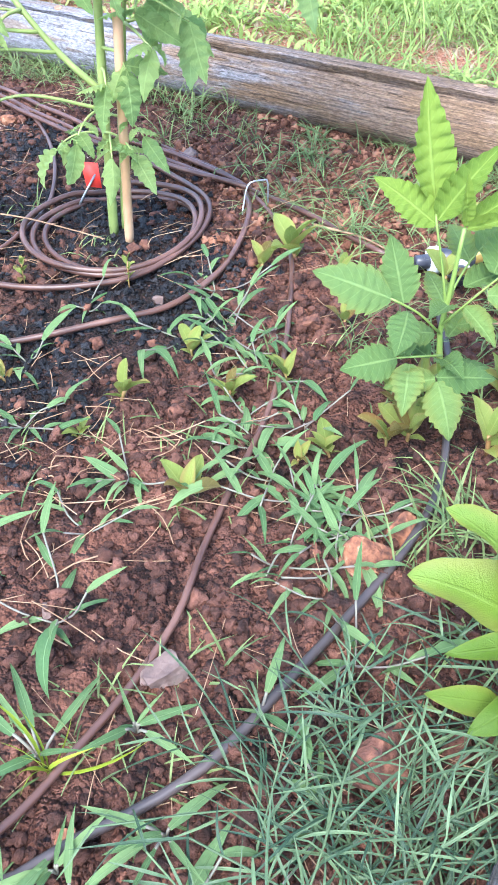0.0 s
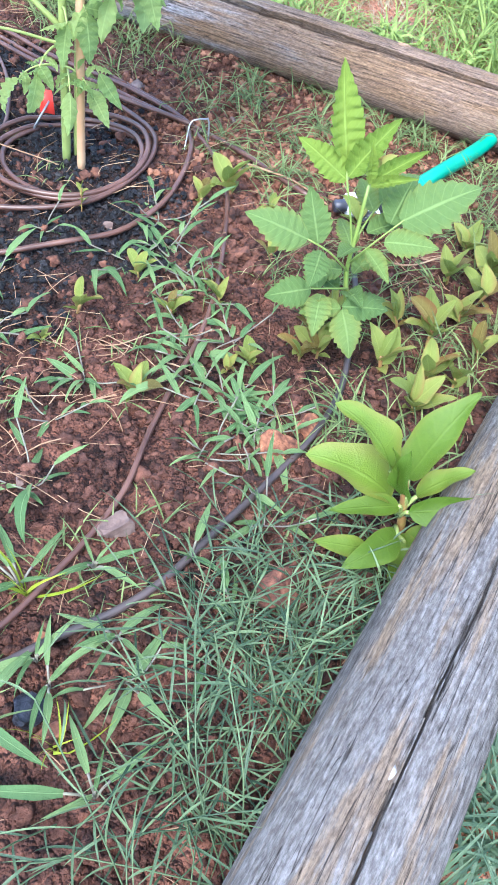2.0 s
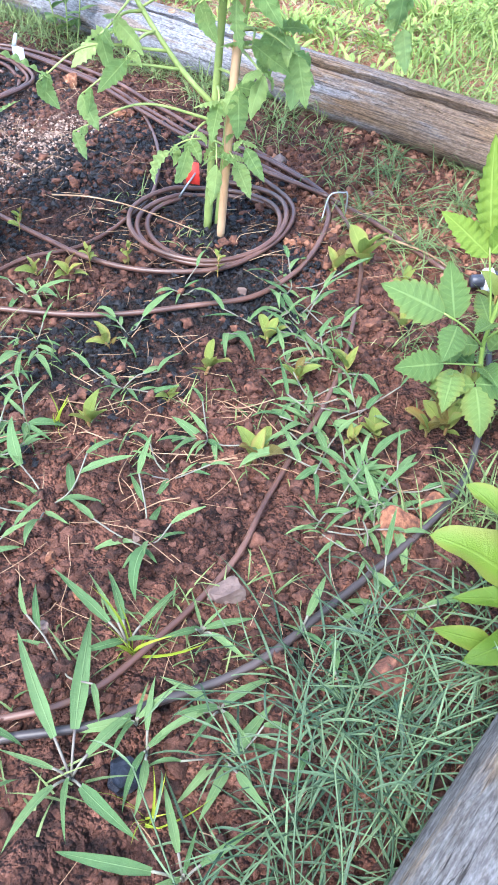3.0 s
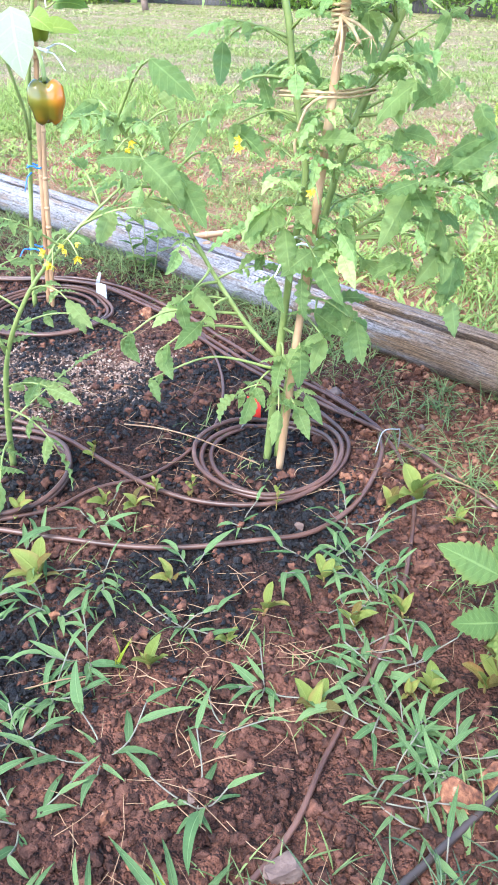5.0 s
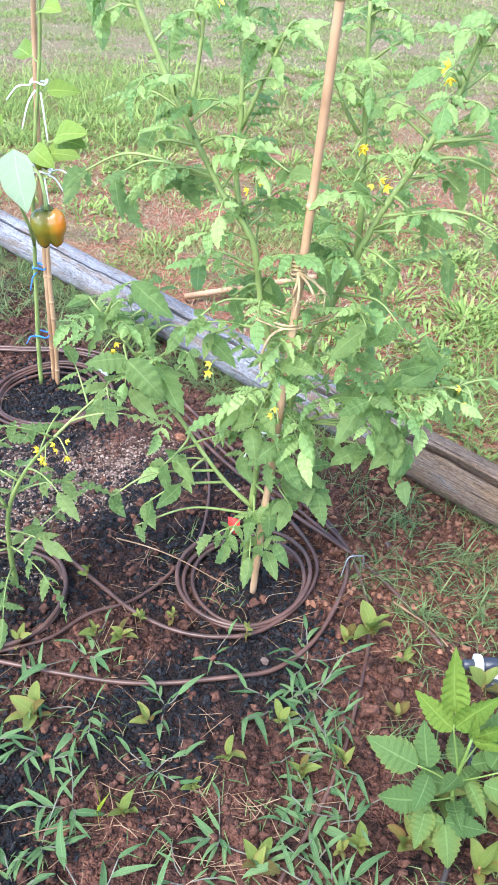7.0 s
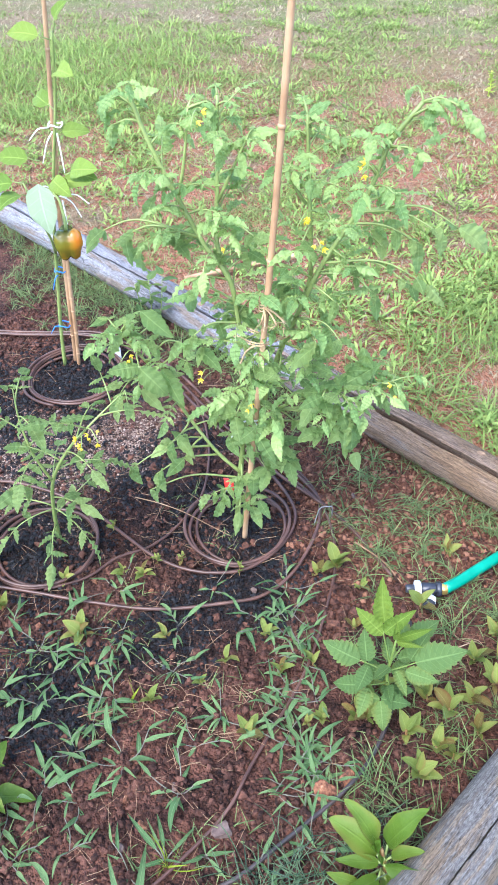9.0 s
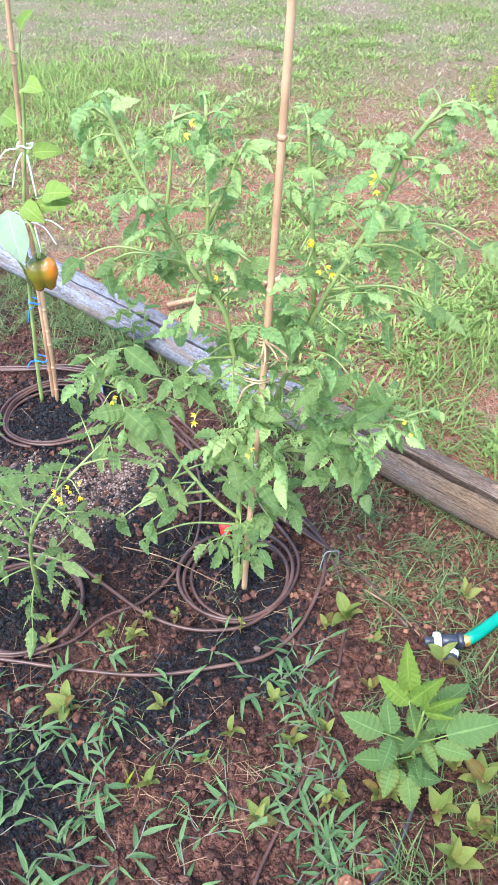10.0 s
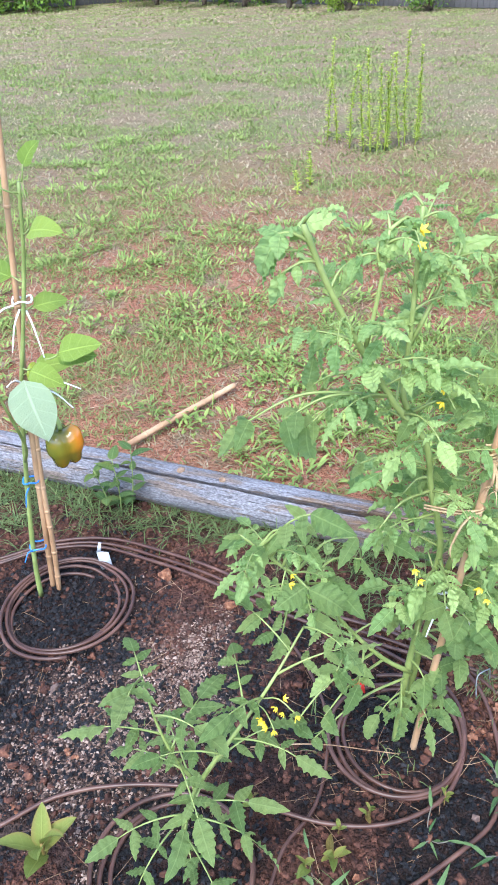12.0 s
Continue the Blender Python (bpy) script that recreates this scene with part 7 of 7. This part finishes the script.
for k, (x, y, h) in enumerate(((1.17, 5.42, 0.75), (1.22, 5.3, 0.5), (1.27, 5.1, 0.58), (1.34, 4.95, 0.6), (1.38, 4.9, 0.72), (1.42, 4.87, 0.62), (1.49, 4.9, 0.66), (1.53, 4.95, 0.55), (1.64, 5.0, 0.66), (1.7, 5.05, 0.8), (1.77, 5.0, 0.7), (1.82, 5.1, 0.5), (0.75, 4.2, 0.22), (0.62, 4.0, 0.15))):
    tall_weed((x, y), k, h)


# ---- far edge of the lawn: a back fence and a side fence that comes nearer ----
def fence(p, q, count, label):
    """Upright palings on two rails from p to q."""
    p, q = Vector((*p, 0)), Vector((*q, 0))
    th = base("paling_fence", (p.x, p.y, fall(p.y)), label, "fence", "fences round the lawn")
    rng = random.Random(9)
    turn = math.degrees(math.atan2(q.y - p.y, q.x - p.x))
    wide = (q - p).length / count
    meshes = []
    for k in range(4):
        g = Geo()
        w, hgt = wide * 0.47, 1.75 + 0.02 * k
        g.add([(-w, 0, 0), (w, 0, 0), (w, 0.02, 0), (-w, 0.02, 0), (-w, 0, hgt), (w, 0, hgt), (w, 0.02, hgt), (-w, 0.02, hgt)],
              [(0, 1, 5, 4), (1, 2, 6, 5), (2, 3, 7, 6), (3, 0, 4, 7), (4, 5, 6, 7)])
        meshes.append(g.mesh("paling", M_FENCE, False))
    for i in range(count):
        c = p.lerp(q, (i + 0.5) / count)
        piece("paling", meshes[i % 4], th, pose(c.x, c.y, fall(c.y) + 0.02, 0, 0, turn + rng.uniform(-2, 2)))
    n = Vector((-(q - p).y, (q - p).x, 0)).normalized()
    for z in (0.4, 1.45):
        g = Geo()
        ends = [(e + n * o, fall(e.y) + z + up) for up in (0, 0.09) for e, o in ((p, 0.03), (q, 0.03), (q, 0.1), (p, 0.1))]
        g.add([(v.x, v.y, h) for v, h in ends], [(0, 1, 5, 4), (1, 2, 6, 5), (2, 3, 7, 6), (3, 0, 4, 7), (4, 5, 6, 7), (3, 2, 1, 0)])
        part("rail", g, M_FENCE, th, smooth_faces=False)


fence((-26, 34.6), (0.6, 34.6), 150, "weathered grey timber paling fence behind bushes")
fence((0.75, 34.4), (9.6, 12.5), 130, "weathered grey timber paling fence along the side")


def bush(at, radius, height, seed, count, label, mat=None, name="bush", low=0.05):
    """Trunk and limbs with a crown of many small leaves in uneven clumps."""
    rng = random.Random(seed)
    o = Vector((at[0], at[1], fall(at[1])))
    th = base(name, o, label, name, "bushes along the fence")
    g = Geo()
    tips = []
    tube(g, spline([o, o + Vector((0.05, 0, height * 0.3)), o + Vector((0.0, 0.05, height * 0.6))], 0.2), lambda s: 0.09 * (1 - 0.6 * s), 7)
    for k in range(18):
        a = rng.uniform(0, math.tau)
        z = rng.uniform(low, 0.95) * height
        r = radius * (1 - 0.5 * (z / height) ** 2) * rng.uniform(0.6, 1.05)
        tip = o + Vector((math.cos(a) * r, math.sin(a) * r, z))
        start = o + Vector((0, 0, z * 0.45))
        tube(g, spline([start, (start + tip) / 2 + Vector((0, 0, 0.1)), tip], 0.2), lambda s: 0.03 * (1 - 0.7 * s), 5)
        tips.append(tip)
    part("trunk", g, M_BARK, th)
    g = Geo()
    size = 0.07 + 0.06 * radius
    for k in range(count):
        c = rng.choice(tips)
        p = c + Vector((rng.gauss(0, 0.3), rng.gauss(0, 0.3), rng.gauss(0, 0.26))) * radius * 0.75
        p.z = max(p.z, o.z + rng.uniform(0.05, 0.4))
        a = rng.uniform(0, math.tau)
        leaf(g, p, (math.cos(a), math.sin(a), rng.uniform(-0.9, 0.5)), (0, 0, 1), size * rng.uniform(0.7, 1.3), size * rng.uniform(0.4, 0.65), 0.7, 0.3, rows=4)
    part("crown", g, mat or M_HEDGE, th)


for k, (x, y, r, h, n) in enumerate(((-20.0, 31.5, 2.2, 4.6, 2400), (-17.4, 32.0, 1.8, 4.2, 2000), (-5.4, 32.5, 1.5, 4.2, 3000), (-3.6, 32.0, 1.6, 4.4, 3400), (-7.6, 33.4, 1.2, 3.8, 1600), (1.0, 30.5, 1.2, 3.4, 2200), (2.4, 27.5, 1.0, 2.2, 1800), (3.4, 25.2, 0.9, 2.0, 1500), (4.3, 22.8, 0.8, 1.8, 1300), (6.6, 18.0, 0.5, 0.9, 700))):
    bush((x, y), r, h, 200 + k, n, "leafy green bush in front of the fence")
bush((-14.6, 30.4), 1.7, 4.6, 220, 4200, "bright yellow-green leafy bush at the edge of the lawn", M_BUSH)
bush((-13.2, 29.6), 1.1, 3.8, 221, 2800, "bright yellow-green leafy bush at the edge of the lawn", M_BUSH)
bush((5.3, 20.2), 0.6, 1.3, 222, 1200, "bright yellow-green leafy bush at the edge of the lawn", M_BUSH)


def post(x, y, h, lean):
    g = Geo()
    z = fall(y)
    tube(g, spline([(x, y, z), (x + lean * 0.5, y, z + h * 0.5), (x + lean, y, z + h)], 0.2), 0.1, 10)
    tagged(part("post", g, M_POST), "brown timber post at the edge of the lawn", "post")


post(-8.6, 23.7, 3.0, -0.5)


def tree(at, height, seed):
    rng = random.Random(seed)
    o = Vector((*at, fall(at[1])))
    th = base("tree", o, "tall dark leafy tree behind the fence", "tree", "trees behind the fence")
    g = Geo()
    tube(g, spline([o, o + Vector((0.1, 0, height * 0.4)), o + Vector((0, 0.1, height * 0.8))], 0.4), lambda s: 0.3 * (1 - 0.7 * s), 8)
    tips = []
    for k in range(28):
        a = rng.uniform(0, math.tau)
        z = rng.uniform(0.1, 1.0) * height
        r = height * 0.36 * rng.uniform(0.4, 1.0) * (1.15 - z / height * 0.6)
        tip = o + Vector((math.cos(a) * r, math.sin(a) * r, z))
        tube(g, spline([o + Vector((0, 0, z * 0.55)), o.lerp(tip, 0.6) + Vector((0, 0, 0.3 * (1 - z / height))), tip], 0.4), lambda s: 0.08 * (1 - 0.8 * s), 5)
        tips.append(tip)
    part("trunk", g, M_BARK, th)
    g = Geo()
    for k in range(4600):
        c = rng.choice(tips)
        p = c + Vector((rng.gauss(0, 1.1), rng.gauss(0, 1.1), rng.gauss(0, 0.9)))
        p.z = max(p.z, o.z + rng.uniform(0.3, 2))
        a = rng.uniform(0, math.tau)
        leaf(g, p, (math.cos(a), math.sin(a), rng.uniform(-0.9, 0.5)), (0, 0, 1), rng.uniform(0.4, 0.75), rng.uniform(0.24, 0.42), 0.7, 0.3, rows=4)
    part("crown", g, M_HEDGE, th)


for k, (x, y, h) in enumerate(((-22, 38.5, 10), (-18.5, 37.5, 9), (-15.2, 38.5, 11), (-12, 37.2, 9), (-8.6, 38.2, 10), (-5.4, 37.4, 9), (-2, 38.5, 10), (1.4, 37.5, 9), (4.8, 35, 10), (7.4, 30.5, 9), (9.4, 25.5, 9), (11.5, 20, 9))):
    tree((x, y), h, 300 + k)


def twig(points, radius, label):
    g = Geo()
    tube(g, spline(points, 0.02), lambda s: radius * (1 - 0.4 * s), 6)
    tagged(part("twig", g, M_STRAW), label, "twig", "loose twigs")


twig([(-0.31, 0.03, 0.014), (-0.23, 0.012, 0.028), (-0.15, -0.006, 0.03), (-0.07, -0.03, 0.024), (-0.005, -0.045, 0.014)], 0.0017, "pale dry twig lying across the coil")
twig([(-0.2, -0.64, 0.006), (-0.14, -0.61, 0.012), (-0.07, -0.585, 0.008)], 0.0011, "thin pale twig lying on dark soil")
twig([(0.33, 0.02, 0.01), (0.41, -0.03, 0.014), (0.47, -0.09, 0.008)], 0.0025, "thin dry twig near the hose tee")
twig([(0.5, -0.22, 0.01), (0.58, -0.27, 0.02), (0.66, -0.22, 0.01)], 0.002, "thin dry twig near the hose tee")
